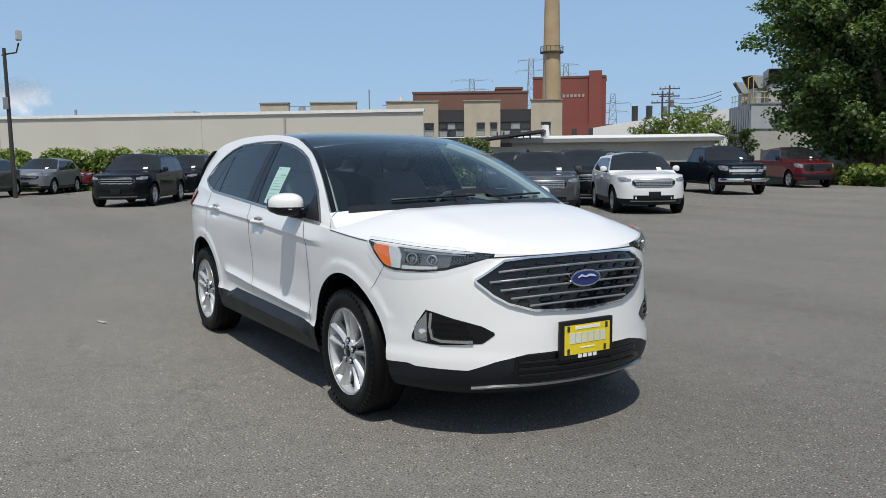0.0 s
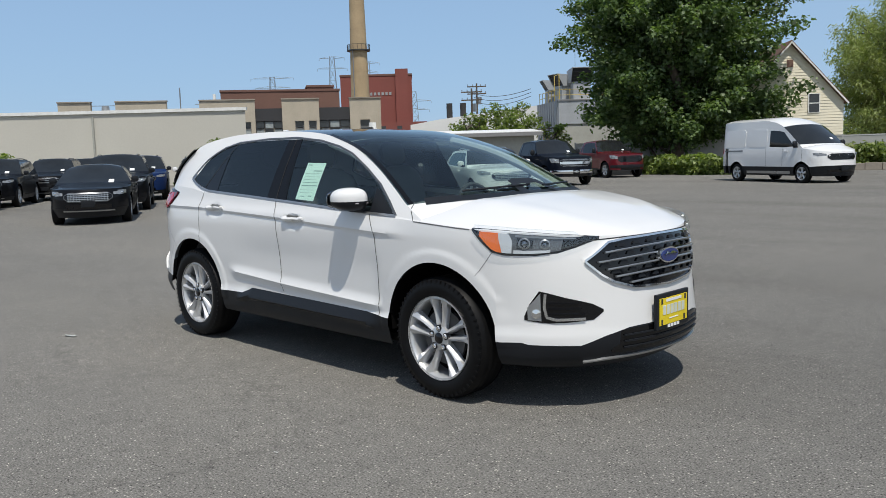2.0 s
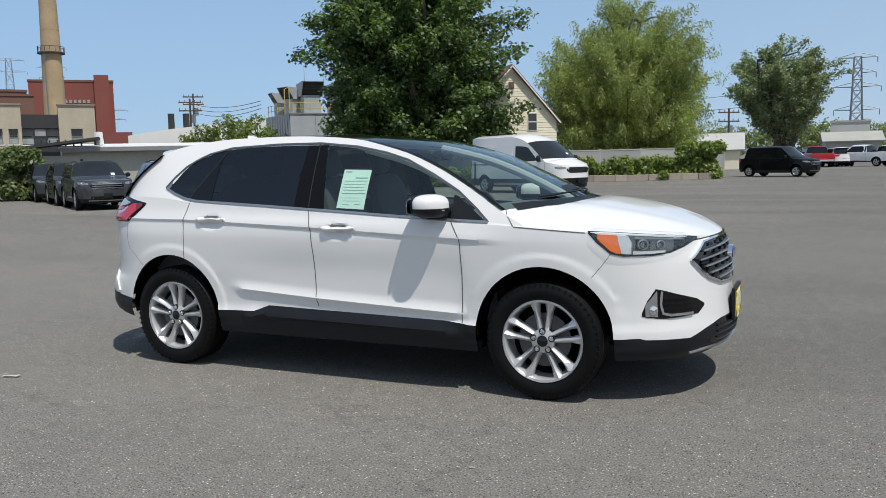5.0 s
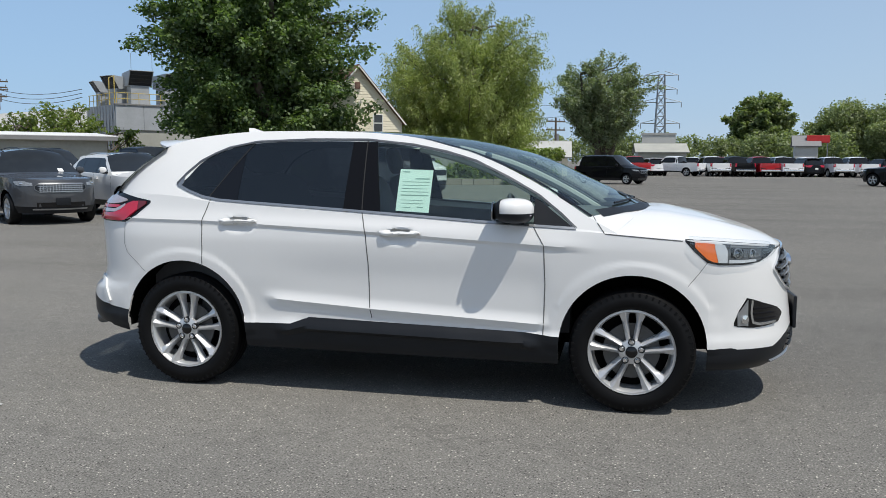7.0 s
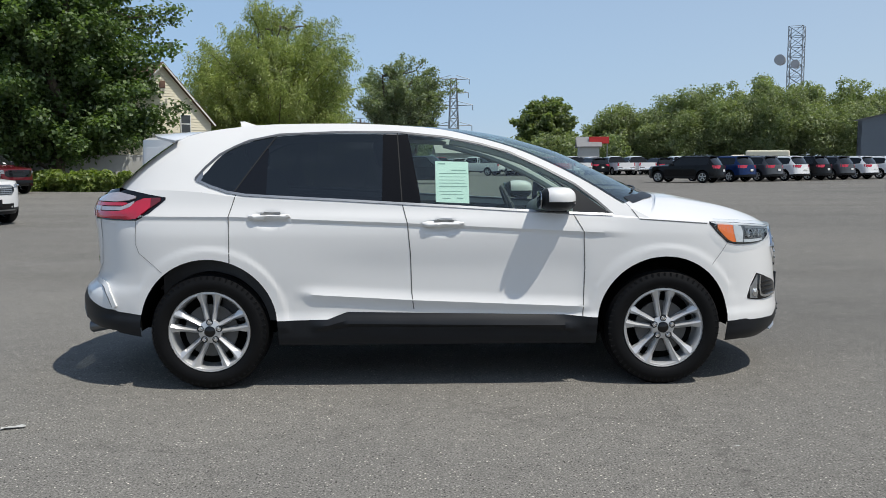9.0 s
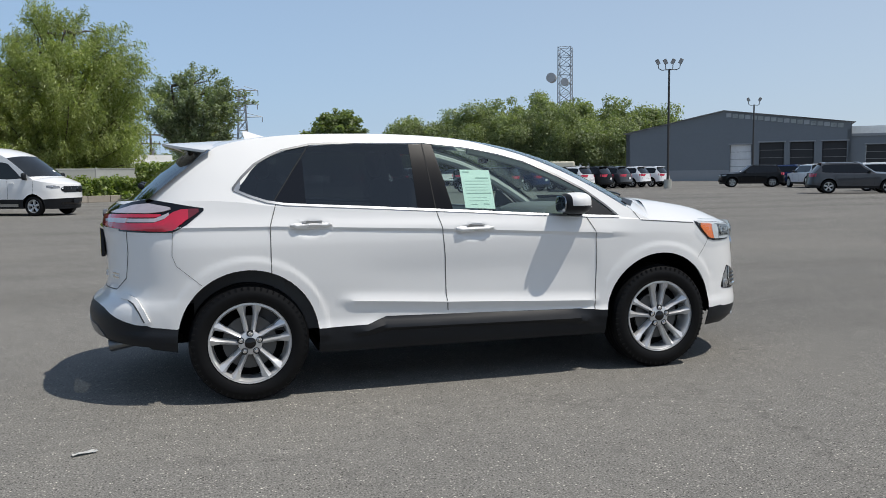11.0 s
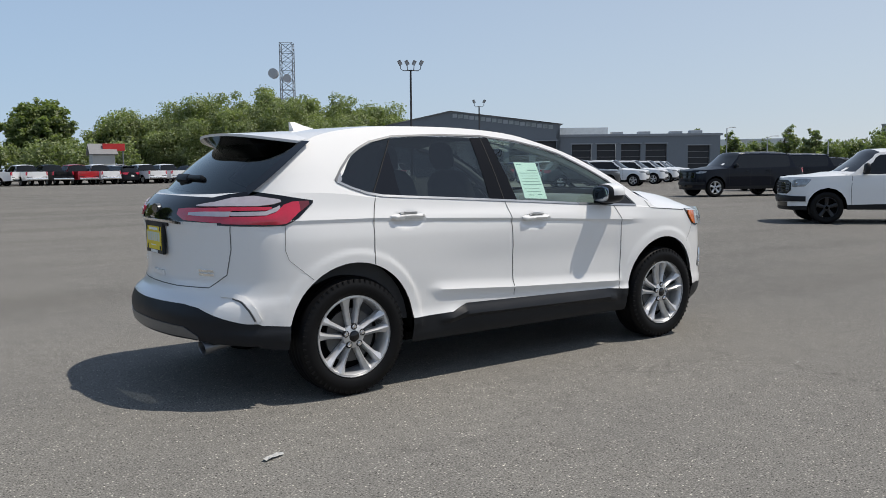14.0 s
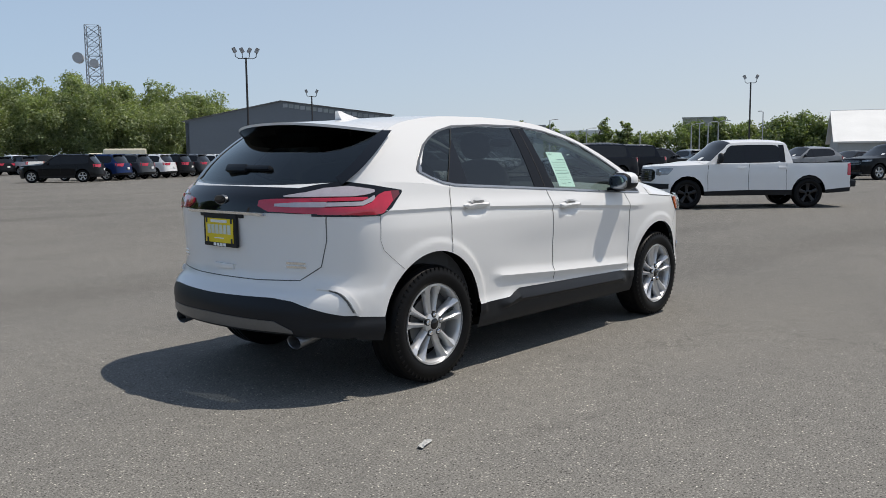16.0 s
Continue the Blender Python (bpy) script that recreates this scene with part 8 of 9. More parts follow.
plain_block("far_brick_building", "far brown brick building among trees", 131.0, 62.0, -68, 7.0, 6, 7.4, "shed_wall")
plain_block("far_white_building", "far long white warehouse", 120.0, 92.0, -60, 18.0, 6, 5.6, "white_roof")
plain_block("far_low_building", "far low brown building", 100.0, 86.0, -55, 12.0, 6, 5.2, "brown_brick")


def gable_roofed(name, label, x, y, az, w, d, e, a, wall, roof):
    b = new(name)
    tagged(b, label, "building")
    bm = bmesh.new()
    prof = [(0, 0), (d, 0), (d, e), (d / 2, a), (0, e)]
    p = [bm.verts.new((0, yy, z)) for yy, z in prof]
    q = [bm.verts.new((w, yy, z)) for yy, z in prof]
    bm.faces.new(p)
    bm.faces.new(q[::-1])
    for k in (0, 1, 4):
        bm.faces.new((p[k], q[k], q[(k + 1) % 5], p[(k + 1) % 5]))
    bmesh.ops.recalc_face_normals(bm, faces=bm.faces)
    part("wall", bm, M[wall], b)
    ang, ln = math.atan2(a - e, d / 2), math.hypot(a - e, d / 2) + 0.4
    for sg in (-1, 1):
        part("roof", box_bm((w + 0.8, ln, 0.15), (w / 2, d / 2 + sg * (d / 4 + 0.1), (a + e) / 2 + 0.03), 0, None, Matrix.Rotation(-sg * ang, 4, 'X')), M[roof], b)
    return place_on(b, x, y, az)


gable_roofed("barn", "long building with a white metal roof and brick wall", 73.9, 19.3, -70, 26, 13, 2.3, 5.2, "fence_panel", "white_roof")
gable_roofed("far_house", "low far house with a brown-grey pitched roof", 3.0, 108.0, 3, 6.2, 7, 2.6, 3.7, "shed_wall", "shed_wall")
gable_roofed("far_house", "far house with a pale grey roof", -8.6, 74.0, 5, 4.6, 5, 1.8, 3.2, "siding", "fence_panel")
gable_roofed("far_house", "far house with a grey roof and white walls", 24.0, 116.0, -8, 2.9, 5, 3.6, 4.9, "fence_panel", "frame_grey")
awning = new("red_awning")
tagged(awning, "small red canopy on posts far behind the trucks", "awning")
part("canopy", box_bm((2.9, 0.9, 1.0), (0, 0, 4.55), 0.05), M["red_sign"], awning)
for x in (-1.2, 1.2):
    for y in (-0.38, 0.38):
        part("post", rod_bm((x, y, 0), (x, y, 4.5), 0.06, None, 6), M["steel_grey"], awning)
place_on(awning, 27.1, 117.0, -10)

# ---- trees, hedges ----
def leaf_cloud(name, clumps, per, size, material, parent=None, seed=1, stretch=1.0, droop=0.0, fill=0.55):
    """Many small leaf faces gathered in clumps: (x, y, z, radius) each."""
    rng = np.random.default_rng(seed)
    c = np.array(clumps)
    vol = c[:, 3]**2
    n = np.maximum(6, (per * len(c) * vol / vol.sum()).astype(int))
    idx = np.repeat(np.arange(len(c)), n)
    m = len(idx)
    d = rng.normal(size=(m, 3))
    d /= np.linalg.norm(d, axis=1)[:, None]
    r = c[idx, 3] * (fill + (1 - fill) * rng.random(m)) * (0.75 + 0.5 * rng.random(m))
    p = c[idx, :3] + d * r[:, None] * np.array([1, 1, 0.85])
    if droop:
        p[:, 2] -= droop * rng.random(m) * c[idx, 3]
    s = size * (0.6 + 0.8 * rng.random(m))
    # each leaf leans towards its clump's outside
    nrm = d * 0.7 + rng.normal(size=(m, 3)) * 0.6 + np.array([0, 0, 0.5])
    nrm /= np.linalg.norm(nrm, axis=1)[:, None]
    t = np.cross(nrm, rng.normal(size=(m, 3)))
    t /= np.linalg.norm(t, axis=1)[:, None]
    if droop:
        t = t * 0.35 + np.array([0, 0, -1.0])
        t /= np.linalg.norm(t, axis=1)[:, None]
        nrm = np.cross(t, rng.normal(size=(m, 3)))
        nrm /= np.linalg.norm(nrm, axis=1)[:, None]
    b = np.cross(nrm, t)
    t, b = t * s[:, None] * stretch, b * s[:, None]
    bend = nrm * s[:, None] * 0.25
    v = np.stack([p - t, p - b * 0.7 + bend, p + t, p + b * 0.7 + bend], axis=1).reshape(-1, 3)
    me = bpy.data.meshes.new(name)
    me.vertices.add(m * 4)
    me.vertices.foreach_set("co", v.ravel())
    me.loops.add(m * 4)
    me.loops.foreach_set("vertex_index", np.arange(m * 4, dtype=np.int32))
    me.polygons.add(m)
    me.polygons.foreach_set("loop_start", np.arange(0, m * 4, 4, dtype=np.int32))
    me.update(calc_edges=True)
    me.validate()
    me.materials.append(M[material])
    ob = new(name, me)
    ob.parent = parent
    return ob


def limb_bm(bm, a, b, r0, r1, rng, bends=3):
    a, b = Vector(a), Vector(b)
    pts = [a + (b - a) * k / bends + Vector(rng.normal(size=3)) * (b - a).length * (0.05 if 0 < k < bends else 0) for k in range(bends + 1)]
    for k in range(bends):
        rod_bm(pts[k], pts[k + 1], r0 + (r1 - r0) * k / bends, r0 + (r1 - r0) * (k + 1) / bends, 8, bm, False)
    return pts


def leaf_mesh(name, p, nrm, t, s, stretch, material, parent):
    """One mesh of four-cornered leaves at p, facing nrm, pointing along t."""
    m = len(p)
    nrm = nrm / np.linalg.norm(nrm, axis=1)[:, None]
    b = np.cross(nrm, t)
    b /= np.linalg.norm(b, axis=1)[:, None]
    t = np.cross(b, nrm)
    t, b = t * s[:, None] * stretch, b * s[:, None]
    bend = nrm * s[:, None] * 0.25
    v = np.stack([p - t, p - b * 0.7 + bend, p + t, p + b * 0.7 + bend], axis=1).reshape(-1, 3)
    me = bpy.data.meshes.new(name)
    me.vertices.add(m * 4)
    me.vertices.foreach_set("co", v.ravel())
    me.loops.add(m * 4)
    me.loops.foreach_set("vertex_index", np.arange(m * 4, dtype=np.int32))
    me.polygons.add(m)
    me.polygons.foreach_set("loop_start", np.arange(0, m * 4, 4, dtype=np.int32))
    me.update(calc_edges=True)
    me.validate()
    me.materials.append(M[material])
    ob = new(name, me)
    ob.parent = parent
    return ob


def spray_tree(label, x, y, env, sprays, leaves, size, material, seed, trunk=0.3, stems=1, rise=0.6, sigma=0.55, droop=0.0, stretch=1.0, extra=(), spread=0.42, limbs=30, category="tree"):
    """A tree of leafy sprays that end on an uneven outline; env lists (height, radius); extra gives the ends of long sprays."""
    rng = np.random.default_rng(seed)
    ob = new("tree")
    tagged(ob, label, category)
    z0, z1 = env[0][0], env[-1][0]
    bm = bmesh.new()
    tops = []
    for k in range(stems):
        off = Vector((rng.normal() * 0.4, rng.normal() * 0.4, 0)) if stems > 1 else Vector()
        tops.append(limb_bm(bm, off, off * 3 + Vector((rng.normal() * 0.4, rng.normal() * 0.4, z1 * 0.80)), trunk, trunk * 0.2, rng, 6))
    hs = np.linspace(z0, z1, 60)
    rs = np.array([hermite(list(env), h) for h in hs])
    cdf = np.cumsum(rs**1.5)
    cdf /= cdf[-1]
    a, e = [], []
    for k in range(sprays):
        z = float(np.interp(rng.random(), cdf, hs))
        ang = rng.random() * 2 * math.pi
        c, s = math.cos(ang), math.sin(ang)
        wob = 1 + 0.34 * noise.noise(Vector((c * 1.5 + seed, s * 1.5, z * 0.30))) + 0.22 * noise.noise(Vector((c * 4 + seed, s * 4, z * 0.8)))
        r = hermite(list(env), z) * wob * (spread + (1.06 - spread) * rng.random()**0.55)
        e.append((r * c, r * s, z + rng.normal() * 0.25))
        zs = max(z0 * 0.7 + 0.2, z - rise * r)
        a.append((r * 0.22 * c, r * 0.22 * s, min(zs, z1 * 0.75)))
    for q in extra:
        e.append(q)
        a.append((q[0] * 0.3, q[1] * 0.3, q[2] - 2.2))
    a, e = np.array(a), np.array(e)
    for k in list(range(0, sprays, max(1, sprays // limbs))) + list(range(sprays, len(a))):
        st = tops[k % stems]
        o = min(st, key=lambda v: abs(v.z - a[k][2]))
        mid = a[k] * 0.55 + e[k] * 0.45 + np.array([0, 0, 0.10 * np.linalg.norm(e[k] - a[k])])
        limb_bm(bm, o, mid, trunk * 0.30, 0.045, rng)
        limb_bm(bm, mid, a[k] * 0.12 + e[k] * 0.88, 0.045, 0.015, rng, 2)
    part("trunk", bm, M["bark"], ob, "branching grey-brown trunk")
    ln = np.linalg.norm(e - a, axis=1)
    n = np.maximum(8, (leaves * ln / ln.sum()).astype(int))
    idx = np.repeat(np.arange(len(a)), n)
    m = len(idx)
    t = 0.12 + 0.92 * rng.random(m)**0.75
    p = a[idx] + (e - a)[idx] * t[:, None]
    p[:, 2] += 0.22 * ln[idx] * 4 * t * (1 - t) * 0.5
    jit = rng.normal(size=(m, 3)) * (sigma * (1.15 - 0.72 * t))[:, None]
    p += jit * np.array([1, 1, 0.8])
    if droop:
        p[:, 2] -= droop * t**2 * rng.random(m)**1.5
    p[:, 2] = np.maximum(p[:, 2], 0.15)
    d = (e - a)[idx] / ln[idx][:, None]
    nrm = jit / (sigma + 1e-6) * 0.5 + rng.normal(size=(m, 3)) * 0.5 + np.array([0, 0, 0.75])
    tt = d * 0.7 + rng.normal(size=(m, 3)) * 0.6
    if droop:
        tt = d * 0.5 + np.array([0, 0, -0.8]) + rng.normal(size=(m, 3)) * 0.35
        nrm = rng.normal(size=(m, 3)) + np.array([0, 0, 0.4])
    leaf_mesh("crown", p, nrm, tt, size * (0.6 + 0.8 * rng.random(m)), stretch, material, ob)
    ob.matrix_basis = pose(x, y, 0)
    return ob


spray_tree("large dense dark green tree behind the grey fence", -20.1, 40.4, [(2.1, 3.2), (2.9, 4.9), (4.4, 5.5), (7.0, 5.5), (9.5, 5.4), (12.0, 4.7), (14.0, 3.2), (15.6, 1.0)], 590, 155000, 0.115, "leaf_dark", 3, 0.36, 2, 0.5, 0.50,
           extra=[(-6.6, -2.9, 7.9), (-5.8, -2.6, 9.9), (-5.6, -2.2, 8.8), (-6.3, -2.5, 8.3), (-4.9, -1.6, 7.0), (6.2, 2.8, 8.1), (6.6, 3.0, 10.2), (6.3, 2.8, 9.6), (-6.0, 2.5, 9.0), (-3.0, -5.6, 8.2)])
spray_tree("wide yellow-green willow with fine drooping foliage", -10.6, 57.0, [(0.4, 3.6), (2.0, 5.2), (4.5, 6.1), (7.5, 6.2), (10.0, 5.2), (12.0, 3.4), (13.6, 0.9)], 620, 190000, 0.044, "leaf_willow", 5, 0.22, 7, 1.1, 0.36, 0.9, 3.2, limbs=90,
           extra=[(5.6, 2.6, 11.2), (6.2, 2.8, 9.2), (4.6, 2.2, 12.4), (6.6, 3.0, 7.4), (-5.8, -2.6, 9.2)])
spray_tree("grey-green cottonwood with an open crown on a forked trunk", -1.3, 94.0, [(3.6, 1.8), (5.4, 3.8), (7.5, 4.9), (9.6, 4.8), (11.6, 4.2), (13.2, 2.6), (14.2, 0.8)], 150, 44000, 0.125, "leaf_grey", 8, 0.46, 4, 1.0, 0.50, spread=0.66, limbs=60,
           extra=[(6.0, 1.6, 11.0), (6.6, 1.7, 10.0), (-5.4, -1.4, 8.6)])
spray_tree("round dark green tree behind the far trucks", 30.2, 186.6, [(0.4, 5.2), (3.0, 6.6), (7.0, 7.2), (11.0, 6.8), (14.2, 4.6), (16.2, 1.6)], 300, 42000, 0.34, "leaf_mid", 9, 0.35, 1, 0.5, 0.75)
spray_tree("bright green bushy tree behind the shed", -34.4, 41.9, [(0.5, 1.8), (2.0, 2.3), (3.6, 2.4), (4.6, 1.5), (5.1, 0.6)], 130, 9000, 0.10, "leaf_bright", 12, 0.12, 3, 0.9, 0.28)
spray_tree("bright green bushy tree behind the shed", -36.4, 40.4, [(0.5, 1.5), (2.0, 1.9), (3.2, 1.8), (4.0, 1.0), (4.5, 0.4)], 90, 6000, 0.10, "leaf_bright", 13, 0.10, 3, 0.9, 0.26)
spray_tree("thin pale shrub tree beside the plant building", -28.4, 39.4, [(0.5, 0.7), (2.0, 1.1), (3.4, 0.9), (4.2, 0.3)], 34, 1800, 0.09, "leaf_bright", 14, 0.05, 3, 1.2, 0.2)


def bush_row(name, label, pts, height, depth, material, leaves, size, seed, category="hedge"):
    """A hedge or a row of shrubs along a line of (x, y)."""
    rng = np.random.default_rng(seed)
    cl = []
    for (x0, y0), (x1, y1) in zip(pts, pts[1:]):
        n = int(math.hypot(x1 - x0, y1 - y0) / 0.35)
        for k in range(n):
            t = (k + rng.random()) / n
            lift = noise.noise(Vector((t * math.hypot(x1 - x0, y1 - y0) * 0.9 + seed, 0.4, 0.3)))
            hh = height * (0.95 + (0.75 if "planter" in name else 0.3) * lift)
            if "planter" in name and lift < -0.55:
                continue
            for z in np.arange(0.25, max(0.4, hh), 0.4):
                cl.append((x0 + (x1 - x0) * t + rng.normal() * depth * 0.3, y0 + (y1 - y0) * t + rng.normal() * depth * 0.3, z, 0.34 + 0.16 * rng.random()))
    ob = leaf_cloud(name, cl, leaves / len(cl), size, material, None, seed, 1.2)
    return tagged(ob, label, category, kind="stuff")


bush_row("hedge", "ragged green hedge along the beige wall", [(-52.0, -14.0), (-48.5, -8.0), (-45.6, -3.0), (-43.0, 0.5), (-41.2, 5.0), (-39.5, 9.5)], 2.1, 0.9, "leaf_bright", 26000, 0.10, 21)
bush_row("hedge", "thick dark hedge in the yard's corner", [(-36.4, 18.0), (-34.2, 20.6), (-32.2, 23.4)], 2.4, 1.2, "leaf_mid", 32000, 0.085, 22)
bush_row("planter_shrubs", "low yellow-green shrubs along the planter", [(-20.4, 37.2), (-18.2, 36.5), (-16.2, 35.8), (-14.5, 36.2)], 0.85, 0.80, "leaf_bright", 18000, 0.09, 23)
bush_row("planter_shrubs", "low green shrubs along the planter", [(-10.4, 42.3), (-6.9, 43.7), (-4.6, 44.6)], 1.05, 0.7, "leaf_bright", 10000, 0.09, 24)
bush_row("planter_shrubs", "dense green shrub at the planter's end", [(-4.6, 44.4), (-2.9, 45.2)], 1.9, 0.8, "leaf_bright", 6500, 0.09, 25)
bush_row("climbing_shrubs", "vines and shrubs hanging over the fence", [(-14.0, 42.4), (-9.0, 44.4), (-4.0, 46.4)], 1.3, 0.8, "leaf_willow", 5000, 0.09, 26)


def woods(name, label, line, depth, material, leaves, size, seed, spread=5.0):
    """Far woods: one mass of many crowns along a line of (x, y, height)."""
    rng = np.random.default_rng(seed)
    cl = []
    for (x0, y0, h0), (x1, y1, h1) in zip(line, line[1:]):
        d = math.hypot(x1 - x0, y1 - y0)
        n = max(2, int(d / spread * 3.4))
        for k in range(n):
            t = (k + rng.random()) / n
            h = (h0 + (h1 - h0) * t) * (0.84 + 0.14 * rng.random())
            off = rng.random() * depth
            ux, uy = (x1 - x0) / d, (y1 - y0) / d
            cx, cy = x0 + (x1 - x0) * t - uy * off, y0 + (y1 - y0) * t + ux * off
            r = min(h * 0.36, 3.6 * spread / 5.0) * (0.7 + 0.5 * rng.random())
            for j in range(26):
                u = rng.normal(size=3)
                u /= np.linalg.norm(u)
                q = 0.4 + 0.6 * rng.random()
                z = h * 0.52 + u[2] * h * 0.44 * q
                cl.append((cx + u[0] * r * q, cy + u[1] * r * q, max(0.4, z), r * 0.42 * (0.7 + 0.6 * rng.random())))
    ob = leaf_cloud(name, cl, leaves / len(cl), size, material, None, seed, fill=0.55)
    return tagged(ob, label, "woods", kind="stuff")


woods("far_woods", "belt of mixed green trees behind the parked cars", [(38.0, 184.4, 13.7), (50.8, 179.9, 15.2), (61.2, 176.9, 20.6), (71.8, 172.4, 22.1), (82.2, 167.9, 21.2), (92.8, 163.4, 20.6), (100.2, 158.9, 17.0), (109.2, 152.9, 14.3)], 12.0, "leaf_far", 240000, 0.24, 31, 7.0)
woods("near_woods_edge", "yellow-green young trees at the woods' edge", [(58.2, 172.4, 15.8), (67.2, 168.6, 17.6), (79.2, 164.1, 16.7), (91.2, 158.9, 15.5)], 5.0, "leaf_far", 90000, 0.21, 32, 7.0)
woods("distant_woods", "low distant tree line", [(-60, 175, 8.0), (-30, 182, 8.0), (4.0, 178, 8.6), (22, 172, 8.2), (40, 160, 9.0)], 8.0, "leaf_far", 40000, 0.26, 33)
woods("distant_woods", "low distant trees behind the lot", [(108, 88, 5.0), (108, 72, 5.6), (112, 62, 5.4), (117, 52, 7.4), (122, 43, 7.6), (125, 33, 7.4), (127, 20, 7.6)], 6.0, "leaf_mid", 110000, 0.17, 34)
for i, (x, y, h) in enumerate(((104, 70.5, 7.2), (107.5, 63.5, 8.0), (108.6, 60.5, 7.0), (114, 48, 7.2), (100.5, 74, 6.6))):
    spray_tree("slender young tree along the far fence", x, y, [(0.6, 0.6), (2.0, 1.2), (h * 0.5, 1.4), (h * 0.8, 0.8), (h, 0.2)], 40, 1600, 0.20, "leaf_mid", 40 + i, 0.08, 1, 0.9, 0.3)

# ---- fence, planter, lamps, masts ----
def fence_run(a, b, height, n):
    f = new("fence")
    tagged(f, "grey-white panel fence with posts behind the planter", "fence")
    d = Vector((b[0] - a[0], b[1] - a[1], 0))
    w = d.length / n
    for k in range(n):
        part("panel", box_bm((w - 0.08, 0.04, height - 0.12), ((k + 0.5) * w, 0, (height - 0.12) / 2 + 0.06)), M["fence_panel"], f)
        part("rail", box_bm((w - 0.06, 0.08, 0.06), ((k + 0.5) * w, 0, height - 0.04)), M["fence_panel"], f)
    for k in range(n + 1):
        part("post", box_bm((0.09, 0.09, height + 0.04), (k * w, 0, (height + 0.04) / 2)), M["fence_panel"], f)
    return place_on(f, a[0], a[1], math.degrees(math.atan2(d.y, d.x)))


fence_run((-25.5, 37.9), (-2.6, 47.2), 1.88, 10)

planter = new("planter_wall")
tagged(planter, "low weathered stone planter wall along the yard's edge", "planter", kind="")
a0, a1 = Vector((-24.0, 35.9, 0)), Vector((-3.0, 44.5, 0))
run = (a1 - a0).length
rng = np.random.default_rng(4)
x = 0.0
blk = [box_bm((1.0, 0.34, 0.36), (0.5, 0, 0.18), 0.02)]
block_mesh = bpy.data.meshes.new("stone_block")
blk[0].to_mesh(block_mesh)
blk[0].free()
block_mesh.materials.append(M["stone"])
while x < run:
    w = 0.7 + 0.6 * rng.random()
    o = new("stone_block", block_mesh)
    o.parent = planter
    o.matrix_basis = Matrix.Translation((x, rng.normal() * 0.01, 0)) @ Matrix.Diagonal((w - 0.02, 1, 0.95 + 0.12 * rng.random(), 1))
    x += w
part("soil_bed", box_bm((run, 2.2, 0.28), (run / 2, 1.25, 0.14)), M["soil"], planter, "brown soil")
place_on(planter, a0.x, a0.y, math.degrees(math.atan2(a1.y - a0.y, a1.x - a0.x)))


def lot_lamp(x, y, height, heads, az, label):
    l = new("lot_lamp")
    tagged(l, label, "street lamp")
    part("base", rod_bm((0, 0, 0), (0, 0, 0.7), 0.30, 0.30, 14), M["shed_wall"], l, "concrete base")
    part("pole", rod_bm((0, 0, 0.7), (0, 0, height), 0.10, 0.075, 10), M["pole_dark"], l)
    for k in range(heads):
        s = (k - (heads - 1) / 2) * (0.52 if heads > 2 else 1.1)
        pts = [(0, 0, height - 0.05), (s * 0.7, 0, height - 0.08), (s, 0, height + 0.05), (s * 1.05, 0, height + 0.35)]
        arm = part("arm", tube_bm(pts, 0.035, 6), M["pole_dark"], l)
        out = 1 if s > 0 else -1
        m = Matrix.Translation((s * 1.1, 0, height + 0.55)) @ Matrix.Rotation(radians(28 * out), 4, 'Y') @ Matrix.Rotation(radians(20), 4, 'X')
        bm = box_bm((0.28, 0.14, 0.40), (0, 0, 0), 0.03)
        bmesh.ops.transform(bm, verts=bm.verts, matrix=m)
        h = part("lamp_head", bm, M["pole_dark"], arm, "dark floodlight head")
        bm = box_bm((0.23, 0.02, 0.34), (0, -0.075, 0))
        bmesh.ops.transform(bm, verts=bm.verts, matrix=m)
        part("lamp_lens", bm, M["lamp_face"], l)
    return place_on(l, x, y, az)


lot_lamp(33.4, 50.8, 9.15, 4, -30, "tall dark lot lamp with four floodlight heads")
lot_lamp(57.0, 71.9, 8.45, 2, -30, "dark lot lamp with a pair of floodlight heads")
lot_lamp(80.3, 29.9, 8.6, 2, -70, "dark lot lamp with two floodlight heads")
old = new("yard_pole")
tagged(old, "old leaning utility pole with one floodlight", "street lamp")
part("pole", rod_bm((0, 0, 0), (-0.05, -0.08, 6.3), 0.10, 0.07, 10), M["pole_dark"], old)
part("arm", tube_bm([(-0.9, -0.1, 6.1), (0.0, 0.0, 6.05), (0.35, 0.35, 6.1), (0.4, 0.45, 6.5)], 0.035, 6), M["pole_dark"], old)
part("lamp_head", box_bm((0.35, 0.22, 0.42), (0.42, 0.46, 6.8), 0.04), M["lamp_face"], old, "grey floodlight head")
part("junction_box", box_bm((0.22, 0.2, 0.5), (0, -0.15, 4.0), 0.02), M["steel_grey"], old)
place_on(old, -34.2, 0.15, 0)
street = new("street_lamp")
tagged(street, "wooden pole with a curved arm lamp in the willow", "street lamp")
part("pole", rod_bm((0, 0, 0), (0, 0, 7.5), 0.10, 0.07, 8), M["bark"], street)
part("arm", tube_bm([(0, 0, 7.2), (0.20, 0, 7.6), (0.28, 0, 8.0)], 0.04, 6), M["steel_grey"], street)
part("lamp_head", super_bm((0.16, 0.2, 0.5), (0.34, 0, 8.22), 2.4), M["lamp_face"], street)
street.matrix_basis = pose(-8.05, 61.0, 0, 0, 0, 20) @ Matrix.Diagonal((1.22, 1.22, 1.18, 1))


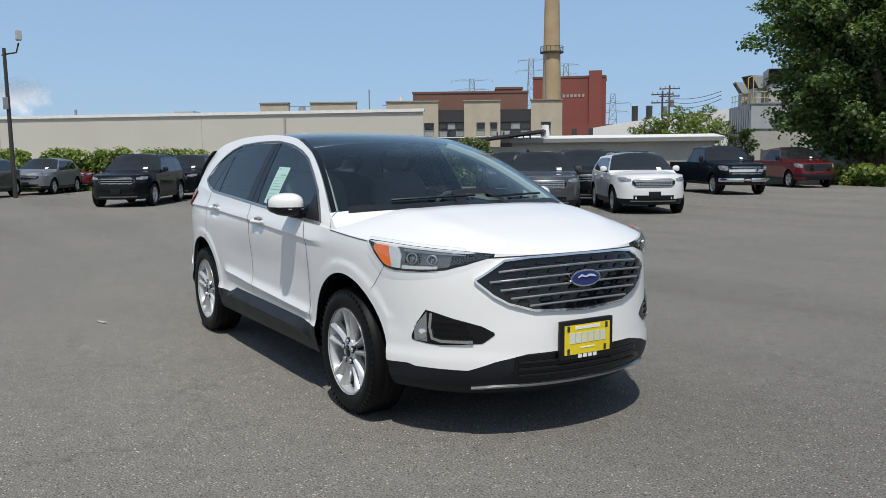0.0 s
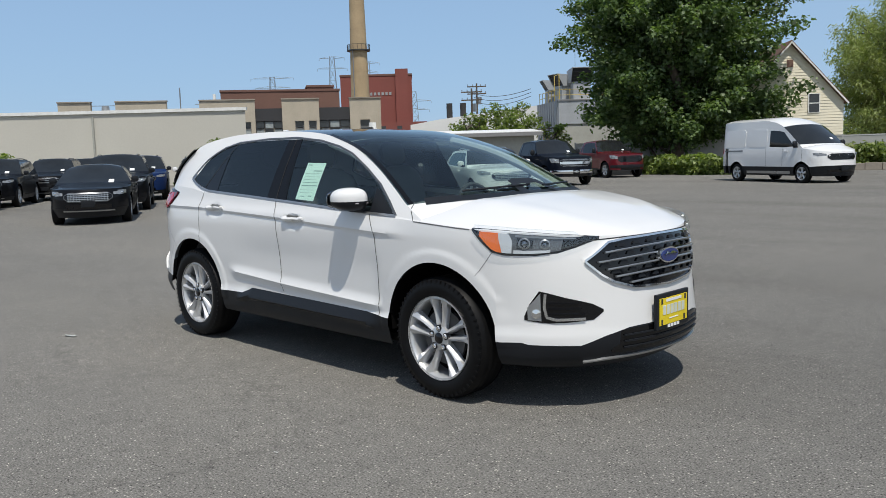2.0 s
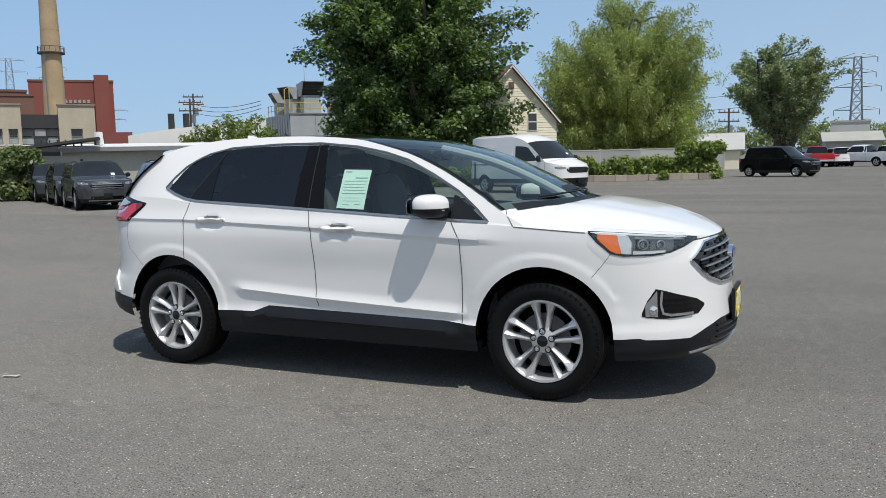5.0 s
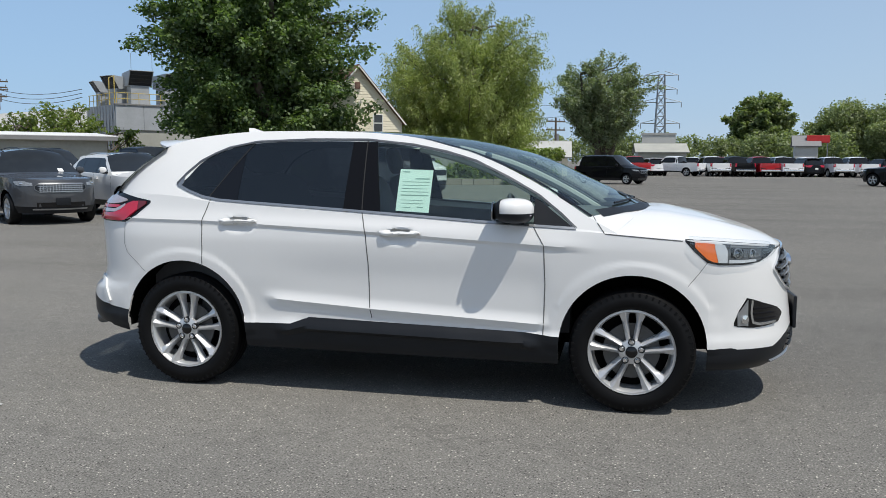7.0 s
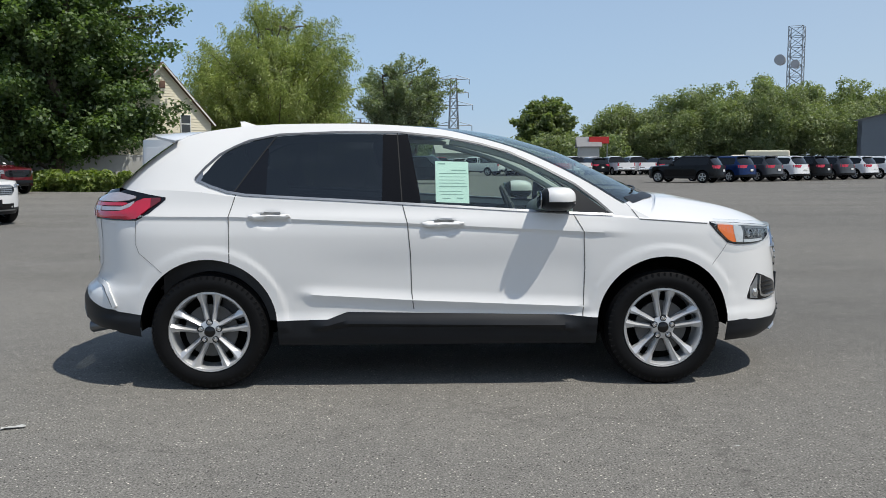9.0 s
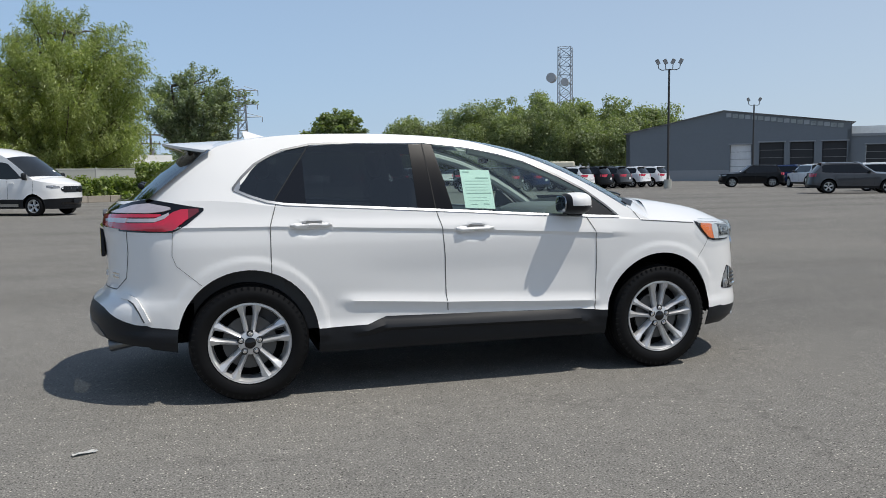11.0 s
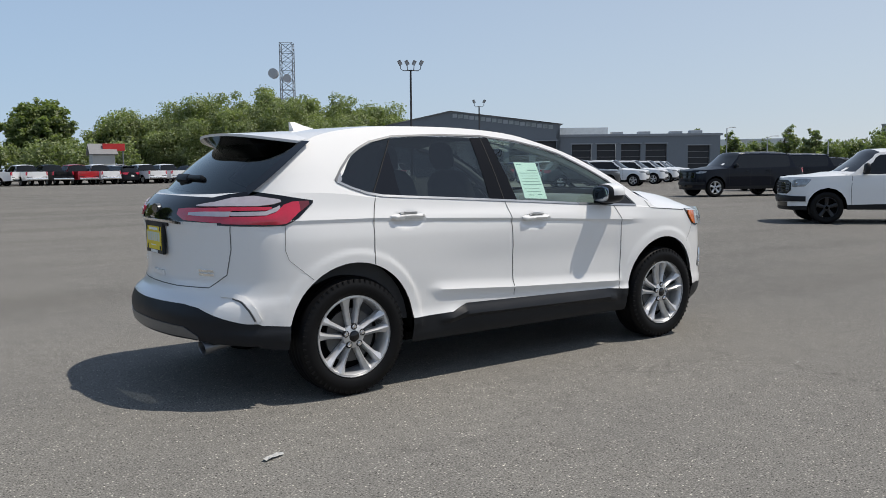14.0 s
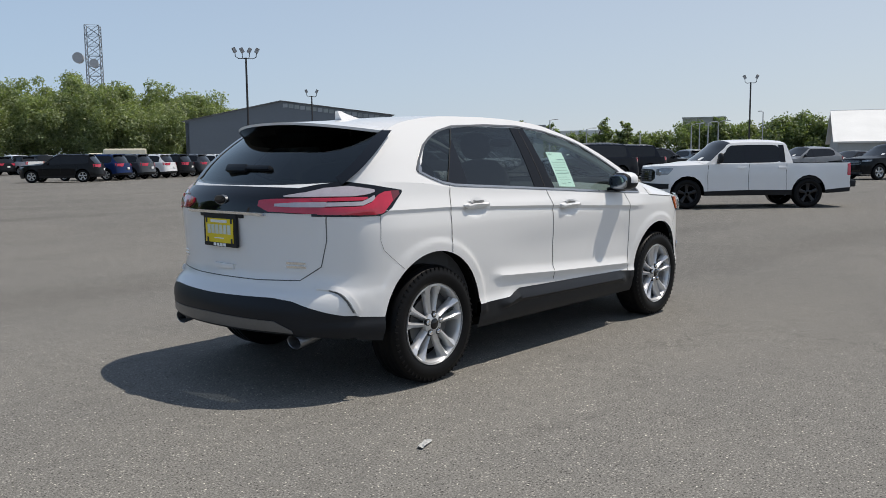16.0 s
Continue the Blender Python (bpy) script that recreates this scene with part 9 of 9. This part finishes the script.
def utility_pole(x, y, h, label="wooden utility pole with crossarms"):
    u = new("utility_pole")
    tagged(u, label, "utility pole")
    part("pole", rod_bm((0, 0, 0), (0, 0, h), 0.15, 0.10, 8), M["bark"], u)
    for k, z in enumerate((h - 0.4, h - 1.3)):
        part("crossarm", box_bm((2.4, 0.12, 0.14), (0, 0, z)), M["bark"], u)
        for s in (-1.1, -0.5, 0.5, 1.1):
            part("insulator", rod_bm((s, 0, z + 0.07), (s, 0, z + 0.28), 0.05, None, 6), M["steel_grey"], u)
    part("transformer", rod_bm((0.3, 0.2, h - 2.6), (0.3, 0.2, h - 1.7), 0.26, None, 10), M["steel_grey"], u)
    return place_on(u, x, y, 40)


utility_pole(-60.0, 66.0, 8.8)
utility_pole(-66.5, 74.0, 10.2)
utility_pole(-6.0, 84.0, 6.0, "far wooden utility pole")


def lattice(name, label, x, y, az, h, base, top, arms=(), r=0.10, panels=9, legs=4, dishes=()):
    """A lattice tower with legs, braces and arms."""
    t = new(name)
    tagged(t, label, "tower")
    cs = [(-1, -1), (1, -1), (1, 1), (-1, 1)]
    w = lambda z: (base + (top - base) * z / h) / 2
    bm = bmesh.new()
    for cx, cy in cs:
        rod_bm((cx * w(0), cy * w(0), 0), (cx * w(h), cy * w(h), h), r, r * 0.8, 5, bm)
    part("legs_frame", bm, M["steel_grey"], t)["kind"] = "stuff"
    bm = bmesh.new()
    for k in range(panels):
        z0, z1 = h * k / panels, h * (k + 1) / panels
        for i in range(4):
            (ax, ay), (bx, by) = cs[i], cs[(i + 1) % 4]
            rod_bm((ax * w(z0), ay * w(z0), z0), (bx * w(z1), by * w(z1), z1), r * 0.5, None, 4, bm)
            rod_bm((bx * w(z0), by * w(z0), z0), (ax * w(z1), ay * w(z1), z1), r * 0.5, None, 4, bm)
            rod_bm((ax * w(z1), ay * w(z1), z1), (bx * w(z1), by * w(z1), z1), r * 0.5, None, 4, bm)
    for z, reach in arms:
        for s in (-1, 1):
            for yy in (-1, 1):
                rod_bm((s * w(z), yy * w(z), z), (s * reach, 0, z + 0.1), r * 0.6, None, 4, bm)
            rod_bm((s * w(z), 0, z + 0.9), (s * reach, 0, z + 0.1), r * 0.5, None, 4, bm)
            rod_bm((s * reach, 0, z), (s * reach, 0, z - 1.1), r * 0.8, None, 5, bm)
    part("bracing", bm, M["steel_grey"], t)["kind"] = "stuff"
    for dx, dz, rad, depth in dishes:
        bm = rod_bm((dx, -w(dz) - 0.3, dz), (dx, -w(dz) - 0.3 - depth, dz + 0.05), rad, rad, 20)
        part("dish", bm, M["lamp_face"], t, "grey drum dish antenna")
    return place_on(t, x, y, az)


lattice("radio_mast", "grey lattice radio mast with two drum dishes", 124.8, 266.5, -35, 45.0, 4.6, 4.4, (), 0.16, 14, dishes=((-4.2, 34.2, 1.7, 2.0), (0.4, 32.6, 1.4, 1.0)))
lattice("power_pylon", "steel lattice power pylon with three crossarms", 8.6, 184.0, 5, 20.2, 2.7, 1.3, ((20.0, 3.6), (17.0, 3.4), (14.2, 4.4), (9.6, 4.2)), 0.12, 9)
lattice("power_pylon", "far steel lattice power pylon", -327.1, 218.9, 45, 39.5, 6, 2.0, ((38.8, 10.0), (34.5, 8.0)), 0.10, 9)
lattice("power_pylon", "far steel lattice power pylon", -310.8, 241.7, 45, 48.5, 6, 2.0, ((47.8, 6.0), (43.0, 7.0)), 0.10, 9)
lattice("power_pylon", "far steel lattice power pylon", -300.5, 254.4, 45, 46.0, 6, 2.0, ((45.2, 6.0), (41.0, 5.0)), 0.10, 8)
lattice("power_pylon", "far steel lattice power pylon", -286.1, 270.7, 45, 31.5, 6, 2.0, ((27.0, 8.0), (23.0, 7.0)), 0.12, 8)


def cable(a, b, sag, r=0.025):
    a, b = Vector(a), Vector(b)
    pts = [a.lerp(b, k / 10) - Vector((0, 0, sag * 4 * (k / 10) * (1 - k / 10))) for k in range(11)]
    ob = part("power_cable", tube_bm(pts, r, 4), M["wire"])
    return tagged(ob, "thin dark overhead power cable", "cable")


for k in range(3):
    cable((-60.0, 66.0 + k * 0.4, 8.3 - k * 0.5), (-38.6, 50.0, 6.6 - k * 0.3), 0.5)
    cable((-60.0, 66.0 + k * 0.4, 8.3 - k * 0.5), (-66.5, 74.0, 9.6 - k * 0.6), 0.3)
for reach, z in ((4.4, 13.15), (3.4, 15.95)):
    cable((8.6 - reach * 0.9962, 184 - reach * 0.0872, z), (-60, 190, z - 1.0), 2.0, 0.04)

# ---- trucks far across the yard, and other far cars ----
row = ["pickup_bright", "explorer_white", "pickup_white", "pickup_white", "pickup_dark", "pickup_bright", "pickup_white", "explorer_black", "pickup_white", "pickup_white", "explorer_black"]
spots = [(2.4, 93.0), (4.6, 94.0), (6.9, 92.0), (11.0, 93.4), (13.6, 93.6), (16.2, 93.8), (18.6, 94.0), (21.2, 94.2), (23.8, 94.4), (26.4, 94.6), (29.2, 94.8)]
row += ["pickup_white", "pickup_dark"]
spots = [(0.87 * x, 0.87 * y - 0.8) for x, y in spots] + [(27.7, 81.9), (30.1, 82.1)]
for key, (x, y) in zip(row, spots):
    park(key, x, y, 104 if key != "pickup_white" or x > 8 else 150, "row of trucks across the yard")
for key, x, y, h in (("pickup_dark", -1.0, 97.0, 150), ("pickup_dark", 12.9, 86.5, 104), ("pickup_white", 15.3, 86.7, 104), ("pickup_dark", 17.6, 86.9, 104), ("pickup_white", 19.8, 87.1, 104), ("pickup_bright", 10.6, 86.4, 104), ("pickup_dark", 22.1, 87.2, 104), ("explorer_black", 24.4, 87.4, 104), ("pickup_white", 9.5, 101.0, 75), ("explorer_black", 27.8, 81.9, 104), ("pickup_white", 30.4, 82.3, 104), ("explorer_white", 31.0, 66.0, 124), ("explorer_grey", 34.0, 67.5, 124), ("explorer_white", 37.0, 64.5, 124), ("explorer_black", 28.0, 64.0, 124),
                     ("big_suv", 36.5, 20.0, 147), ("explorer_black", 40.5, 19.6, -20), ("explorer_grey", 45.5, 21.8, -20), ("explorer_white", 49.8, 24.5, -20), ("explorer_grey", 53.0, 27.2, -20), ("edge_grey", 57.0, 25.5, 60), ("sedan_black", 60.5, 23.5, 60),
                     ("explorer_black", 41.6, 7.2, 150), ("edge_grey", 44.5, 12.4, 150), ("sedan_black", 47.0, 10.6, 150), ("edge_dark", 50.5, 14.5, 150)):
    park(key, x, y, h, "cars farther off")
box = new("box_truck")
tagged(box, "white box van body parked behind the row of cars", "van")
part("body", box_bm((3.4, 2.0, 1.7), (0, 0, 1.45), 0.12), M["siding"], box)
part("cab", box_bm((1.5, 1.9, 1.45), (-2.3, 0, 1.2), 0.25), M["siding"], box)
part("windscreen", box_bm((0.1, 1.6, 0.6), (-3.03, 0, 1.5)), M["far_glass"], box)
for x in (-2.4, 1.0):
    for y in (-0.95, 0.95):
        part("wheel", rod_bm((x, y - 0.12, 0.4), (x, y + 0.12, 0.4), 0.4, None, 16), M["rubber"], box)
place_on(box, 29.8, 63.8, -25)

# ---- wire bin, litter ----
bin_ = new("wire_bin")
tagged(bin_, "blue wire mesh litter bin with a pale liner bag", "bin")
def bin_ring(z, s):
    return [(-s, -s, z), (s, -s, z), (s, s, z), (-s, s, z), (-s, -s, z)]
for z, s in ((0.92, 0.30), (0.50, 0.265), (0.04, 0.23)):
    part("rim", tube_bm(bin_ring(z, s), 0.018, 6), M["bin_blue"], bin_)
for sx, sy in ((-1, -1), (1, -1), (1, 1), (-1, 1), (0, -1), (0, 1), (1, 0), (-1, 0)):
    part("upright", rod_bm((sx * 0.23, sy * 0.23, 0.0), (sx * 0.30, sy * 0.30, 0.92), 0.014, None, 6), M["bin_blue"], bin_)
for z in np.linspace(0.1, 0.88, 14):
    s = 0.23 + 0.07 * z / 0.92
    part("wire", tube_bm(bin_ring(z, s), 0.005, 4), M["bin_blue"], bin_)
for k in range(-5, 6):
    for sy in (-1, 1):
        part("wire", rod_bm((k * 0.044, sy * 0.232, 0.04), (k * 0.056, sy * 0.298, 0.90), 0.004, None, 4), M["bin_blue"], bin_)
        part("wire", rod_bm((sy * 0.232, k * 0.044, 0.04), (sy * 0.298, k * 0.056, 0.90), 0.004, None, 4), M["bin_blue"], bin_)
part("bag", super_bm((0.42, 0.42, 0.24), (0, 0, 0.16), 2.4), M["litter"], bin_, "crumpled pale bag")
bin_.matrix_basis = pose(-12.8, 5.55, 0, 0, 0, 20) @ Matrix.Diagonal((0.68, 0.68, 1.0, 1.0))


def litter(x, y, size, az, mat="litter"):
    rng = np.random.default_rng(int(abs(x * 100 + y * 37)))
    bm = bmesh.new()
    n = 6
    vs = [[bm.verts.new(((i / n - 0.5) * size, (j / 3 - 0.5) * size * 0.3, 0.006 + 0.022 * rng.random() * size / 0.2)) for j in range(4)] for i in range(n + 1)]
    for i in range(n):
        for j in range(3):
            bm.faces.new((vs[i][j], vs[i + 1][j], vs[i + 1][j + 1], vs[i][j + 1]))
    ob = part("litter", bm, M[mat])
    tagged(ob, "small crumpled scrap of pale paper on asphalt", "litter")
    return place_on(ob, x, y, az)


litter(-2.30, -1.65, 0.12, 20)
litter(1.45, -2.1, 0.03, 10)
litter(6.0, 6.6, 0.10, 10)

# ---- thin lamp posts along the far road ----
def far_post(x, y, h, az):
    p = new("far_lamp_post")
    tagged(p, "thin pale lamp post along the far road", "street lamp")
    part("pole", rod_bm((0, 0, 0), (0, 0, h), 0.09, 0.06, 8), M["lamp_face"], p)
    part("arm", tube_bm([(0, 0, h - 0.1), (0.5, 0, h + 0.12), (1.1, 0, h + 0.16)], 0.04, 6), M["lamp_face"], p)
    part("lamp_head", box_bm((0.5, 0.2, 0.1), (1.2, 0, h + 0.14), 0.03), M["lamp_face"], p)
    place_on(p, x, y, az)["group"] = "lamp posts along the far road"


for x, y, h in ((91.6, 48.6, 4.1), (94.5, 43.0, 5.0), (94.9, 42.1, 5.1), (95.4, 41.2, 5.2), (95.9, 40.1, 5.3), (97.9, 35.3, 6.4), (85.7, 58.5, 5.9), (88.4, 54.6, 4.7)):
    far_post(x, y, h, -60 + 17 * (int(x * 10) % 7))

# ---- a thin cloud low over the horizon ----
def wisp_material():
    """White vapour, torn by noise and thinning out towards its edges."""
    m, n, l = nodes_of("white_vapour")
    b = n["Principled BSDF"]
    b.inputs["Base Color"].default_value = (0.95, 0.95, 0.95, 1)
    b.inputs["Roughness"].default_value = 1.0
    b.inputs["Specular IOR Level"].default_value = 0.0
    tc = n.new("ShaderNodeTexCoord")
    ball = n.new("ShaderNodeTexGradient")
    ball.gradient_type = 'SPHERICAL'
    mp = n.new("ShaderNodeMapping")
    mp.inputs["Location"].default_value, mp.inputs["Scale"].default_value = (0, 0, -0.1), (0.05, 0.0225, 0.036)
    l.new(tc.outputs["Object"], mp.inputs["Vector"])
    l.new(mp.outputs[0], ball.inputs["Vector"])
    torn = noise_node(n, l, 0.055, 7.0, 0.62)
    add = n.new("ShaderNodeMath")
    add.operation = 'MULTIPLY_ADD'
    l.new(torn.outputs[0], add.inputs[0])
    add.inputs[1].default_value = 1.5
    l.new(ball.outputs["Fac"], add.inputs[2])
    fade = n.new("ShaderNodeMapRange")
    fade.inputs["From Min"].default_value, fade.inputs["From Max"].default_value = 0.98, 1.75
    fade.inputs["To Min"].default_value, fade.inputs["To Max"].default_value = 0.0, 0.75
    l.new(add.outputs[0], fade.inputs["Value"])
    edge = n.new("ShaderNodeMath")
    edge.operation = 'MULTIPLY'
    lim = n.new("ShaderNodeMapRange")
    lim.inputs["From Max"].default_value = 0.30
    l.new(ball.outputs["Fac"], lim.inputs["Value"])
    l.new(fade.outputs[0], edge.inputs[0])
    l.new(lim.outputs[0], edge.inputs[1])
    l.new(edge.outputs[0], b.inputs["Alpha"])
    return m


M["vapour"] = wisp_material()
puff = bmesh.new()
rows = []
for i in range(25):
    u = i / 24 * 2 - 1
    rows.append([puff.verts.new((10 * (u * u + v * v), u * 44, v * 28 + 4 * u)) for v in [j / 12 * 2 - 1 for j in range(13)]])
for a, b in zip(rows, rows[1:]):
    for j in range(12):
        puff.faces.new((a[j], b[j], b[j + 1], a[j + 1]))
cloud = part("cloud", puff, M["vapour"], None, smooth=True)
tagged(cloud, "thin wispy white cloud low over the warehouse roof", "cloud", kind="stuff")
cloud.matrix_basis = pose(-890, 72, 62)
